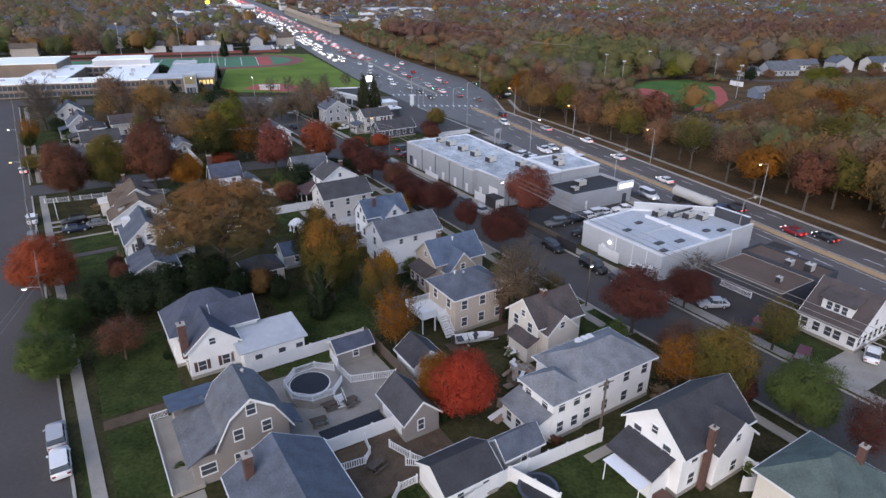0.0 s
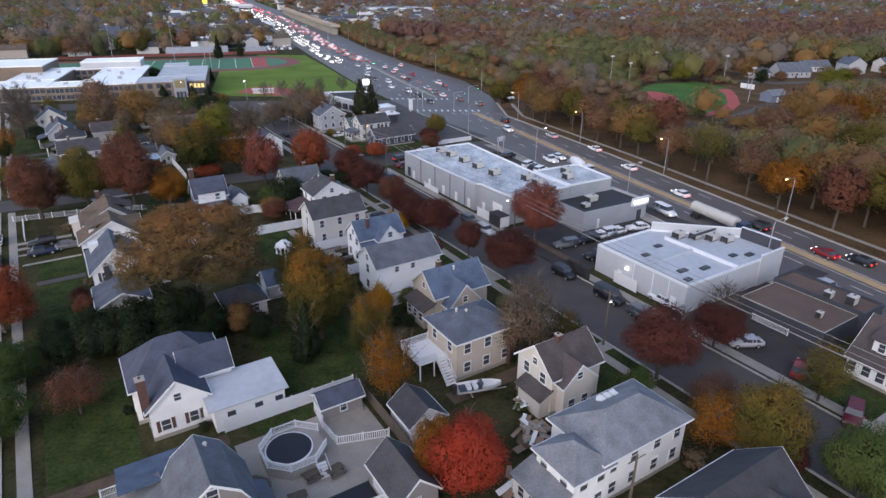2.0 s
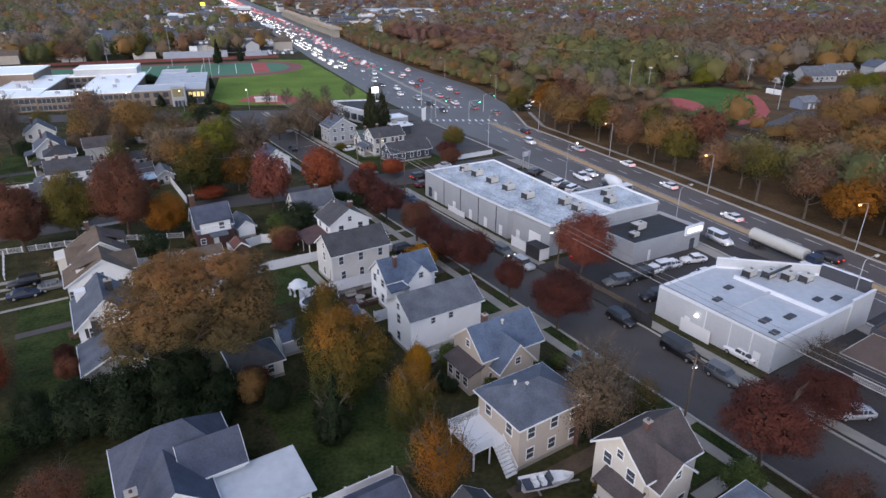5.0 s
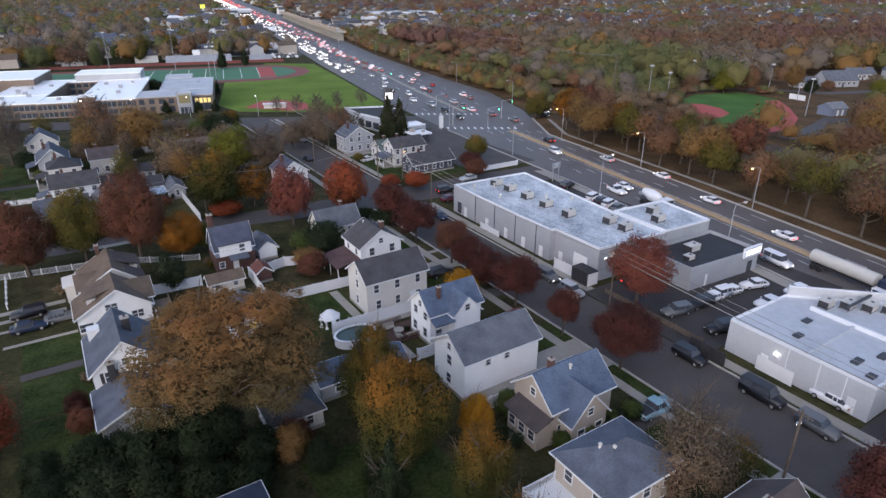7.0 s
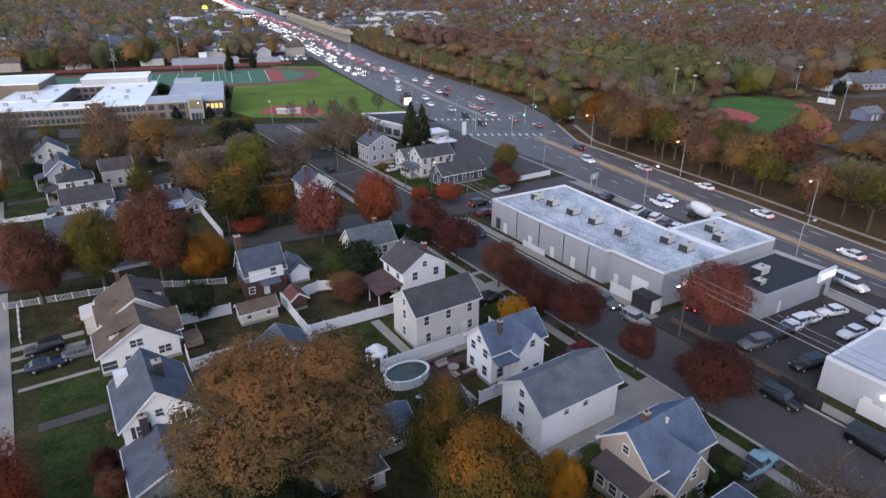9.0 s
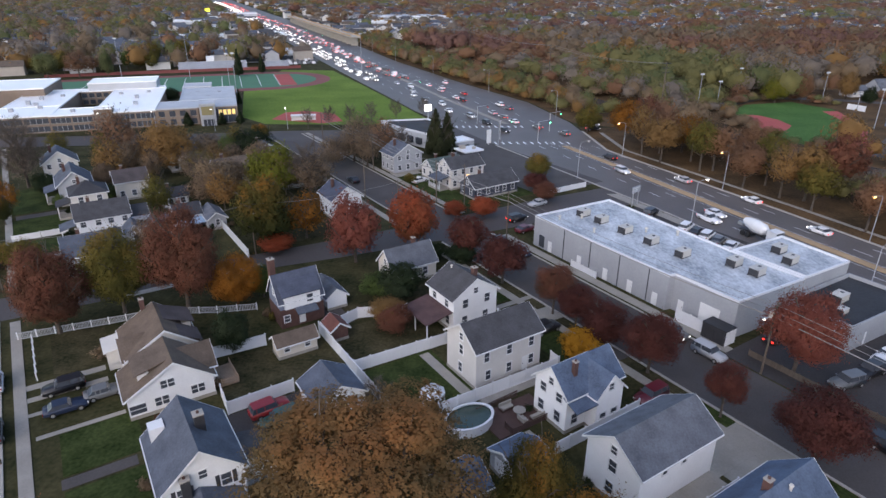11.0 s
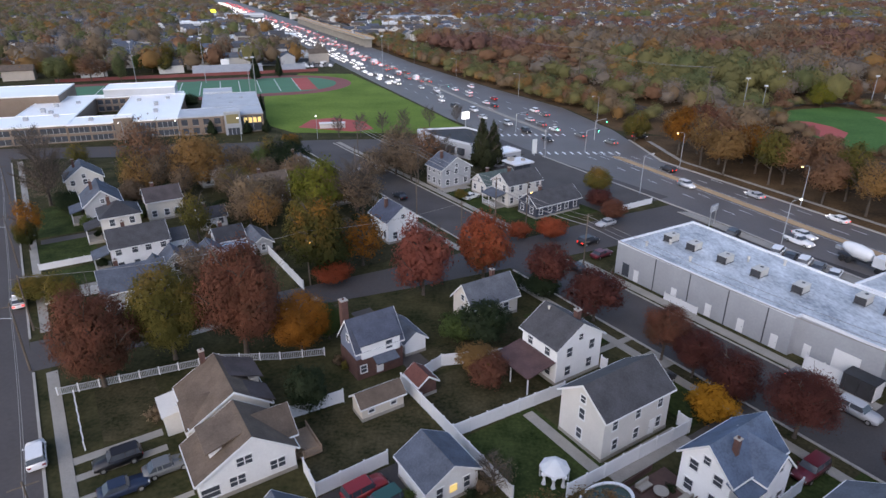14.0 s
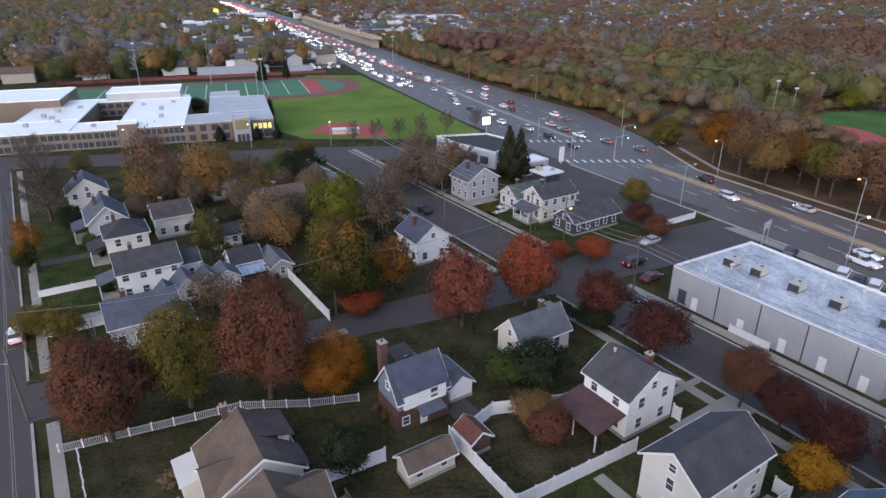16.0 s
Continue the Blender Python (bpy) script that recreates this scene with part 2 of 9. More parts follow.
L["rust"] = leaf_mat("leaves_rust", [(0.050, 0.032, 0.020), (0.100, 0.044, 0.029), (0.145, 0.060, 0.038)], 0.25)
L["orange"] = leaf_mat("leaves_orange", [(0.06, 0.032, 0.010), (0.15, 0.065, 0.013), (0.26, 0.105, 0.015)])
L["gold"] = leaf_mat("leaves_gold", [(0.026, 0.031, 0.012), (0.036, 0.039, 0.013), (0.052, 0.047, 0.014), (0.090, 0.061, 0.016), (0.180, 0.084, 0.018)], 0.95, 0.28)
L["yellow"] = leaf_mat("leaves_yellow", [(0.12, 0.07, 0.012), (0.25, 0.125, 0.014), (0.36, 0.18, 0.02)])
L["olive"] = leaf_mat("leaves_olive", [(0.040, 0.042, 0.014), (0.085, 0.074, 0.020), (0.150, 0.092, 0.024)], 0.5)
# oak: paler top, darker base, light from above painted into the tones
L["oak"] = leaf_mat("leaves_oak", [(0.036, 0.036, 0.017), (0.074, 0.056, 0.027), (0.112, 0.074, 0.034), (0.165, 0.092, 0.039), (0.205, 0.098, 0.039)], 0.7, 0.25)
L["green"] = leaf_mat("leaves_green", [(0.026, 0.040, 0.014), (0.055, 0.076, 0.024), (0.092, 0.110, 0.034)])
L["lime"] = leaf_mat("leaves_lime", [(0.046, 0.054, 0.012), (0.095, 0.098, 0.018), (0.15, 0.13, 0.022)])
L["fir"] = leaf_mat("leaves_fir", [(0.010, 0.016, 0.009), (0.019, 0.028, 0.014), (0.032, 0.040, 0.022)])
L["conifer"] = leaf_mat("leaves_conifer", [(0.018, 0.022, 0.012), (0.032, 0.036, 0.018), (0.052, 0.052, 0.028)])
L["brown"] = leaf_mat("leaves_brown", [(0.078, 0.058, 0.040), (0.125, 0.090, 0.060), (0.165, 0.115, 0.074)])
L["bare"] = leaf_mat("leaves_bare", [(0.07, 0.056, 0.046), (0.10, 0.078, 0.062), (0.13, 0.10, 0.078)])

# woodland seen from afar: half-bare crowns, twigs and thin leaf together, paled and greyed to put distance haze into
# the colour
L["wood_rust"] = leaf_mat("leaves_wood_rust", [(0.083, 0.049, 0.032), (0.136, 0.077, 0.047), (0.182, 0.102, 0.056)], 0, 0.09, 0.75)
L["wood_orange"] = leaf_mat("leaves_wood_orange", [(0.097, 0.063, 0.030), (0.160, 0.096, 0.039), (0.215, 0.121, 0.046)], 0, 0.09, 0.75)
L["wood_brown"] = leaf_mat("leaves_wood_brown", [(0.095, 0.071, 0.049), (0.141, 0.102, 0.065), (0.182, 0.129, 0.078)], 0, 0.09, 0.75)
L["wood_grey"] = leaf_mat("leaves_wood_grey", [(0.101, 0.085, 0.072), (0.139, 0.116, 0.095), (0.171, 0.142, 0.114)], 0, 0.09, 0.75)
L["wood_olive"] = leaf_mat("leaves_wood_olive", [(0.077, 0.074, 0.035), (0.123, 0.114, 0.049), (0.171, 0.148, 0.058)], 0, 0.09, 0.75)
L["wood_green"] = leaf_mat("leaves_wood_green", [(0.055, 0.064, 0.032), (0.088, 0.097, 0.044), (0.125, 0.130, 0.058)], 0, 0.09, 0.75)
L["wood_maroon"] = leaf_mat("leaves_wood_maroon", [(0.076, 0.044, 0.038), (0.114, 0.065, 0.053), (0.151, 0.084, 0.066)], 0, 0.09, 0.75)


# ---- mesh helpers ----
def part(name, bm, material, parent=None, label="", smooth=False):
    me = bpy.data.meshes.new(name)
    bmesh.ops.recalc_face_normals(bm, faces=bm.faces)
    bm.to_mesh(me)
    bm.free()
    me.materials.append(material)
    if smooth:
        me.shade_smooth()
    ob = new(name, me)
    ob.parent = parent
    if label:
        ob["label"] = label
    return ob


def box(bm, x0, x1, y0, y1, z0, z1):
    v = [bm.verts.new((x, y, z)) for z in (z0, z1) for x, y in ((x0, y0), (x1, y0), (x1, y1), (x0, y1))]
    for q in ((0, 3, 2, 1), (4, 5, 6, 7), (0, 1, 5, 4), (1, 2, 6, 5), (2, 3, 7, 6), (3, 0, 4, 7)):
        bm.faces.new([v[i] for i in q])


def boxes(*bs):
    bm = bmesh.new()
    for b in bs:
        box(bm, *b)
    return bm


def prism(bm, pts, z0, z1):
    a, b = [bm.verts.new((x, y, z0)) for x, y in pts], [bm.verts.new((x, y, z1)) for x, y in pts]
    bm.faces.new(a[::-1]), bm.faces.new(b)
    for i in range(len(pts)):
        j = (i + 1) % len(pts)
        bm.faces.new((a[i], a[j], b[j], b[i]))


def slab(bm, quad, thick):
    """A sloping board: four corners and its thickness downwards."""
    a = [bm.verts.new(p) for p in quad]
    b = [bm.verts.new((p[0], p[1], p[2] - thick)) for p in quad]
    bm.faces.new(a), bm.faces.new(b[::-1])
    k = len(quad)
    for i in range(k):
        j = (i + 1) % k
        bm.faces.new((a[i], b[i], b[j], a[j]))


def tube(bm, path, radii, sides=7):
    rings = []
    for i, p in enumerate(path):
        d = (Vector(path[min(i + 1, len(path) - 1)]) - Vector(path[max(i - 1, 0)])).normalized()
        s = d.cross(Vector((0.3, 0.9, 0.1)) if abs(d.z) > 0.8 else Vector((0, 0, 1))).normalized()
        w = d.cross(s)
        rings.append([bm.verts.new(Vector(p) + radii[i] * (math.cos(a) * s + math.sin(a) * w)) for a in (2 * math.pi * k / sides for k in range(sides))])
    for r, q in zip(rings, rings[1:]):
        for k in range(sides):
            bm.faces.new((r[k], r[(k + 1) % sides], q[(k + 1) % sides], q[k]))
    bm.faces.new(rings[0][::-1]), bm.faces.new(rings[-1])


def empty(name, m, label="", category="", group="", kind=""):
    ob = new(name)
    ob.empty_display_size = 0.3
    ob.matrix_world = m
    return tagged(ob, label, category, group, kind)


def strip(name, pts, z0, z1, material, label, category="", kind="structure"):
    """A flat slab over a polygon of (n, u) corners."""
    bm = bmesh.new()
    prism(bm, [tuple(at(n, u).xy) for n, u in pts], z0, z1)
    return tagged(part(name, bm, material), label, category, "", kind)
# ---- ground, roads, pavements ----
bm = bmesh.new()
GX = [-4200, -1500, -600, -300, -150, 0, 150, 300, 600, 1500, 4200]
GY = [-3200, -600, -150, 0, 150, 300, 500, 900, 1600, 2800, 5200]
gv = [[bm.verts.new((x, y, 0)) for x in GX] for y in GY]
for j in range(len(GY) - 1):
    for i in range(len(GX) - 1):
        bm.faces.new((gv[j][i], gv[j][i + 1], gv[j + 1][i + 1], gv[j + 1][i]))
tagged(part("ground", bm, M["ground"]), "dull green and brown late autumn ground between houses", "ground", "", "structure")


def s1(u):
    """The east kerb of the west street."""
    return -13.9 - 0.026 * u


strip("road", [(s1(-90), -90), (s1(262), 262), (s1(262) - 11.5, 262), (s1(-90) - 11.5, -90)], -0.2, 0.012, M["asphalt_worn"], "worn grey asphalt residential street", "road")
strip("road", [(55, -90), (65.6, -90), (65.6, 224), (55, 224)], -0.2, 0.016, M["asphalt"], "dark asphalt side street beside the shops", "road")
strip("road", [(s1(130), 127.5), (23, 124.0), (35, 121.6), (55, 118.5), (79, 115.3), (109, 112.4), (109, 125), (85, 127.2), (60, 127.9), (25, 131), (s1(134), 136)], -0.2, 0.022, M["asphalt_worn"], "grey asphalt cross street", "road")


def flat(name, pts, z0, z1, material, label, category="", kind="structure"):
    b_ = bmesh.new()
    prism(b_, pts, z0, z1)
    return tagged(part(name, b_, material), label, category, "", kind)


flat("road", [(-300, 194), (-160, 203), (-96, 209), (-65, 212), (2, 208), (-6, 230), (-68, 227), (-102, 222), (-165, 216), (-300, 206)], -0.2, 0.026, M["asphalt_worn"], "wide asphalt street in front of the school", "road")
HN = [(166, -160), (140, -100), (56, 96), (31.5, 148), (0, 207), (-27, 262), (-72, 374), (-165, 614), (-390, 1171), (-730, 2000), (-1500, 3900)]
HF = [(194, -160), (168, -100), (80, 96), (57.5, 148), (33, 200), (30, 240), (20, 282), (-5, 334), (-46, 432), (-68, 495), (-161, 756), (-323, 1171), (-640, 2000), (-1390, 3900)]
flat("highway", HN + HF[::-1], -0.2, 0.034, M["highway"], "wide grey asphalt highway running to the horizon", "highway")


def hx(y, side):
    """x of the highway at y: side 0 the near edge, 1 the far edge."""
    xs = [np.interp(y, [p[1] for p in q], [p[0] for p in q]) for q in (HN, HF)]
    return float(xs[0] + (xs[1] - xs[0]) * side)


def hmed(y):
    return float(np.interp(y, [-160, 95.6, 148, 197, 221, 289, 374, 614, 1171], [181, 69.4, 46.1, 25.5, 13.5, -14.5, -46, -133, -352]))


def ribbon(name, ys, fx, w, z0, z1, material, label, category="", kind="structure"):
    pts = [(fx(y) - w / 2, y) for y in ys] + [(fx(y) + w / 2, y) for y in reversed(ys)]
    return flat(name, pts, z0, z1, material, label, category, kind)


ribbon("median", [-150, -50, 50, 96, 148, 180, 205], hmed, 1.9, 0.0, 0.20, M["median"], "tan paved central strip of the highway", "median")
ribbon("median", [238, 289, 374, 480, 614, 760], hmed, 1.8, 0.0, 0.18, M["concrete"], "pale central strip of the far highway", "median")
ribbon("kerb", [-150, 96, 148, 200, 206], lambda y: hx(y, 0) - 0.3, 0.5, 0, 0.17, M["kerb"], "pale concrete kerb beside the highway", "kerb")
ribbon("kerb", [-150, 96, 148, 200, 226], lambda y: hx(y, 1) + 0.3, 0.7, 0, 0.17, M["kerb"], "pale concrete kerb beside the highway", "kerb")
ribbon("pavement", [-150, 96, 148, 200, 224], lambda y: hx(y, 1) + 6.0, 1.3, 0, 0.05, M["concrete"], "narrow concrete path under the roadside trees", "pavement")
ribbon("pavement", [-150, 96, 140, 158], lambda y: hx(y, 0) - 2.2, 2.6, 0, 0.15, M["concrete"], "concrete pavement between shops and highway", "pavement")
bm = bmesh.new()
for off, dash in ((-3.9, 1), (-7.3, 1), (4.4, 1), (7.8, 1), (-1.6, 0), (1.6, 0)):
    y = -120.0
    while y < 205:
        y1 = y + (3.4 if dash else 10.0)
        a, b = hmed(y) + off * 1.09, hmed(y1) + off * 1.09
        w = 0.09 if dash else 0.06
        v = [bm.verts.new(p) for p in ((a - w, y, 0.040), (a + w, y, 0.040), (b + w, y1, 0.040), (b - w, y1, 0.040))]
        bm.faces.new(v)
        y += 11.5 if dash else 10.0
for f in (0.18, 0.32, 0.46, 0.60, 0.72):
    y = 240.0
    while y < 900:
        a, b = hx(y, f), hx(y + 4, f)
        v = [bm.verts.new(p) for p in ((a - 0.1, y, 0.040), (a + 0.1, y, 0.040), (b + 0.1, y + 4, 0.040), (b - 0.1, y + 4, 0.040))]
        bm.faces.new(v)
        y += 13
for k in range(11):
    for yy, base in ((209.5, 0.04), (233.5, 0.04)):
        x = hx(yy, 0) + 1.5 + k * 2.3
        v = [bm.verts.new(p) for p in ((x, yy - 1.6, base), (x + 0.6, yy - 1.6, base), (x + 0.1, yy + 1.4, base), (x - 0.5, yy + 1.4, base))]
        bm.faces.new(v)
tagged(part("road_marking", bm, M["line_white"]), "white painted lane dashes and crosswalk bars", "road marking", "", "structure")


def along(name, n0, n1, u0, u1, z1, material, label, category, drift=0.0):
    return strip(name, [(n0 + drift * u0, u0), (n1 + drift * u0, u0), (n1 + drift * u1, u1), (n0 + drift * u1, u1)], -0.05, z1, material, label, category)


D1 = -0.026
along("kerb", -13.9, -13.6, -90, 127, 0.15, M["kerb"], "concrete kerb of the west street", "kerb", D1)
along("kerb", -13.9, -13.6, 137, 250, 0.15, M["kerb"], "concrete kerb of the west street", "kerb", D1)
along("pavement", -12.4, -11.1, -90, 126, 0.10, M["concrete"], "pale concrete pavement beside lawns", "pavement", D1)
along("pavement", -12.4, -11.1, 138, 250, 0.10, M["concrete"], "pale concrete pavement beside lawns", "pavement", D1)
along("kerb", 54.7, 55.0, -90, 117.5, 0.15, M["kerb"], "concrete kerb of the side street", "kerb")
along("kerb", 65.6, 65.9, -90, 44, 0.15, M["kerb"], "concrete kerb of the side street", "kerb")
along("kerb", 65.6, 65.9, 64, 116, 0.15, M["kerb"], "concrete kerb of the side street", "kerb")
along("kerb", 54.7, 55.0, 129, 222, 0.15, M["kerb"], "concrete kerb of the side street", "kerb")
along("kerb", 65.6, 65.9, 128, 222, 0.15, M["kerb"], "concrete kerb of the side street", "kerb")
along("pavement", 51.4, 52.8, -90, 117, 0.10, M["concrete"], "concrete pavement with grass verge", "pavement")
along("pavement", 51.4, 52.8, 130, 222, 0.10, M["concrete"], "concrete pavement with grass verge", "pavement")
along("pavement", 66.5, 68.2, -90, 44, 0.10, M["concrete"], "concrete pavement beside the shops", "pavement")
along("pavement", 66.5, 68.2, 64, 114, 0.10, M["concrete"], "concrete pavement beside the shops", "pavement")
along("pavement", 66.8, 68.2, 129, 222, 0.10, M["concrete"], "concrete pavement with grass verge", "pavement")

# lots, drives and yards: n0, n1, u0, u1, height, material, name, label
for n0, n1, u0, u1, z, m_, nm, lb in (
    (65.9, 103, 42.2, 64.1, 0.05, "asphalt_dark", "parking_lot", "dark asphalt parking lot between the shops"),
    (88.2, 105, 77, 111, 0.05, "asphalt_dark", "parking_lot", "dark asphalt parking strip beside the highway"),
    (68.4, 103, 19.4, 23.4, 0.04, "asphalt_dark", "alley", "narrow dark asphalt alley"),
    (66.0, 77.0, 4, 22.5, 0.045, "asphalt_dark", "parking_lot", "dark asphalt back lot"),
    (90, 111, 129, 178, 0.05, "asphalt", "parking_lot", "asphalt parking lot beside the highway"),
    (66.5, 77, -9.5, -3.5, 0.06, "concrete", "driveway", "pale concrete driveway beside a white house"),
    (6.2, 21, 15.3, 30.5, 0.06, "patio", "patio", "pale paved patio round a raised pool"),
    (8.8, 21, 15.2, 18.6, 0.075, "cover", "driveway", "dark sealed driveway beside a garage"),
    (-10.9, -6.6, 13, 30.5, 0.032, "lawn", "lawn", "mown green front lawn beside a pavement"),
    (-10.9, -2.2, 33.5, 50, 0.03, "lawn", "lawn", "dark green front lawn beside a hedge"),
    (13.5, 27, 35, 52, 0.03, "lawn", "lawn", "dark green back lawn between trees"),
    (45.2, 54.6, 50.4, 54.6, 0.088, "concrete", "driveway", "wide pale concrete driveway beside a long white house"),
    (7, 20.5, 6.6, 14.7, 0.06, "dirt", "patio", "dull brick paved back yard"),
    (-11, 6, 31.1, 32.9, 0.05, "dirt", "driveway", "gravel drive beside a hedge"),
    (46, 55, 47.2, 52.6, 0.06, "concrete", "driveway", "pale concrete driveway with patches"),
    (46, 55, 36.4, 39.2, 0.06, "asphalt", "driveway", "asphalt driveway beside hedges"),
    (44, 55, 70.5, 73.2, 0.06, "asphalt", "driveway", "dark asphalt driveway"),
    (44, 55, 83.2, 87.0, 0.06, "concrete", "driveway", "pale concrete driveway beside a tan house"),
    (5.8, 15.0, 78.3, 87.2, 0.06, "asphalt_dark", "driveway", "dark asphalt drive before a garage"),
    (-11, -4, 84.4, 86.0, 0.05, "asphalt", "driveway", "narrow asphalt drive between lawns"),
    (-15, -5, 102.4, 103.4, 0.05, "concrete", "driveway", "concrete wheel strip of a drive"),
    (-15, -5, 105.2, 106.4, 0.05, "concrete", "driveway", "concrete wheel strip of a drive"),
    (-15, -5, 99.2, 99.9, 0.05, "concrete", "driveway", "concrete wheel strip of a drive"),
    (-13, -4, 94.2, 94.9, 0.05, "concrete", "garden_path", "concrete path to a house"),
    (24.3, 27.5, 99, 119, 0.05, "asphalt", "driveway", "asphalt drive beside a blue house"),
    (30, 46, 24.0, 26.2, 0.05, "dirt", "driveway", "worn drive between houses"),
    (45, 55, 14.6, 16.2, 0.05, "concrete", "garden_path", "concrete path to the street"),
    (47, 55, 22.6, 24.6, 0.05, "concrete", "driveway", "concrete drive strips to the street"),
    (46, 55, 90.4, 91.4, 0.05, "concrete", "garden_path", "concrete path to the street"),
    (30, 38, 66.8, 71.5, 0.16, "deck_brown", "deck", "dark brown wooden pool deck"),
    (30.2, 33.8, 62.6, 66.4, 0.06, "patio", "patio", "pale concrete pad beside a pool"),
    (32.2, 44, 72.5, 75.2, 0.06, "patio", "patio", "narrow paved side patio"),
    (31.0, 32.4, 75.2, 86.0, 0.06, "concrete", "garden_path", "concrete path along a tan house"),
    (-11, -3.6, 15.6, 16.8, 0.05, "concrete", "garden_path", "concrete path to a porch"),
    (31, 48, -0.6, 0.6, 0.05, "concrete", "garden_path", "concrete path beside a fence"),
    (-15, -5, 150, 152.4, 0.06, "concrete", "driveway", "pale concrete driveway"),
    (-15, -5, 176, 178.6, 0.06, "asphalt", "driveway", "asphalt driveway"),
    (0, 22, 125.5, 127.0, 0.04, "concrete", "garden_path", "pale path beside a fence"),
    (68.5, 76, 160.5, 164.5, 0.05, "concrete", "driveway", "concrete drive with a parked car"),
):
    strip(nm, [(n0, u0), (n1, u0), (n1, u1), (n0, u1)], -0.05, z, M[m_], lb, nm.replace("_", " "))
for n0, n1, u0, u1, m_ in (
    (-10.8, -4, 17, 30.5, "lawn"), (-10.8, -3, 75, 84, "lawn"), (-10.8, -3, 86.4, 94, "lawn"), (-10.8, -4, 107, 118.5, "lawn_worn"), (-10.8, -4, 60, 74.5, "lawn"),
    (22.4, 33, 74.6, 86.6, "lawn"), (22.4, 37, 87.6, 98, "lawn_worn"), (6.5, 21.7, 87.8, 99, "lawn_worn"), (46, 51.3, 53, 63, "lawn"), (46, 51.3, 74, 83, "lawn"),
    (46, 51.3, 16.6, 22.4, "lawn"), (46, 51.3, 27, 36, "lawn"), (12, 30, 38, 54, "lawn_worn"), (14, 30, 34.5, 38, "lawn"), (21.6, 34, -8, 1.2, "lawn"), (8.2, 21.6, 30.8, 33.0, "lawn"), (69, 90, 131, 136, "lawn"),
    (46, 51.3, 92, 104, "lawn"), (66.5, 74, -3.3, 2.5, "lawn"), (52.9, 54.6, 16, 60, "lawn"), (52.9, 54.6, 60, 115, "lawn_worn"), (24.5, 45.5, 99, 104, "lawn_worn"), (68.4, 75, 137, 160, "lawn"),
    (-15.5, -6, 140, 150, "lawn"), (-15.5, -6, 153, 161, "lawn"), (-16.5, -6, 164, 176, "lawn"), (-16.5, -7, 180, 200, "lawn"), (-13.5, -12.45, -60, 30, "lawn"), (30, 54, 133, 160, "lawn_worn"), (46, 51, -20, 14, "lawn_worn"), (7, 21.6, 4.6, 6.4, "lawn"),
):
    strip("lawn", [(n0, u0), (n1, u0), (n1, u1), (n0, u1)], -0.05, 0.035 if m_ == "lawn" else 0.028, M[m_], "green mown lawn" if m_ == "lawn" else "worn brownish green lawn", "lawn")
# ---- houses ----
def window(parent, x, y, z, face, w=0.9, h=1.25, lit=False, shutter=None):
    """A framed window on a wall; face is the outward direction in the house's own axes."""
    tx, ty = (0, 1) if face[0] else (1, 0)
    bm_ = bmesh.new()

    def b3(a0, a1, z0, z1, d0, d1):
        if face[0]:
            xs = sorted((x + face[0] * d0, x + face[0] * d1))
            box(bm_, xs[0], xs[1], y + a0, y + a1, z0, z1)
        else:
            ys = sorted((y + face[1] * d0, y + face[1] * d1))
            box(bm_, x + a0, x + a1, ys[0], ys[1], z0, z1)

    f = 0.11
    b3(-w / 2 - f, w / 2 + f, z + h, z + h + f, -0.02, 0.06)
    b3(-w / 2 - f, w / 2 + f, z - f, z, -0.02, 0.09)
    b3(-w / 2 - f, -w / 2, z, z + h, -0.02, 0.06)
    b3(w / 2, w / 2 + f, z, z + h, -0.02, 0.06)
    b3(-w / 2, w / 2, z + h / 2 - 0.03, z + h / 2 + 0.03, -0.02, 0.045)
    win = part("window", bm_, M["trim"], parent)
    bm_ = bmesh.new()
    b3(-w / 2, w / 2, z, z + h, -0.02, 0.02)
    part("pane", bm_, M["glass_lit"] if lit else M["glass"], win)
    if shutter:
        for sgn in (-1, 1):
            bm_ = bmesh.new()
            c = sgn * (w / 2 + f + 0.2)
            b3(c - 0.19, c + 0.19, z - 0.05, z + h + 0.05, 0.0, 0.05)
            part("shutter", bm_, M[shutter], win)
    return win


def gable_walls(bm_, x0, x1, y0, y1, z0, eave, ridge, axis, r=0.5):
    """Walls with gable ends, as one closed body. axis: the way the ridge runs. r: where the ridge lies across."""
    if axis == "x":
        m = y0 + (y1 - y0) * r
        prof = [(y0, z0), (y1, z0), (y1, eave), (m, ridge), (y0, eave)]
        a, b = [bm_.verts.new((x0, p, q)) for p, q in prof], [bm_.verts.new((x1, p, q)) for p, q in prof]
    else:
        m = x0 + (x1 - x0) * r
        prof = [(x0, z0), (x1, z0), (x1, eave), (m, ridge), (x0, eave)]
        a, b = [bm_.verts.new((p, y0, q)) for p, q in prof], [bm_.verts.new((p, y1, q)) for p, q in prof]
    bm_.faces.new(a), bm_.faces.new(b[::-1])
    for i in range(5):
        j = (i + 1) % 5
        bm_.faces.new((a[i], b[i], b[j], a[j]))


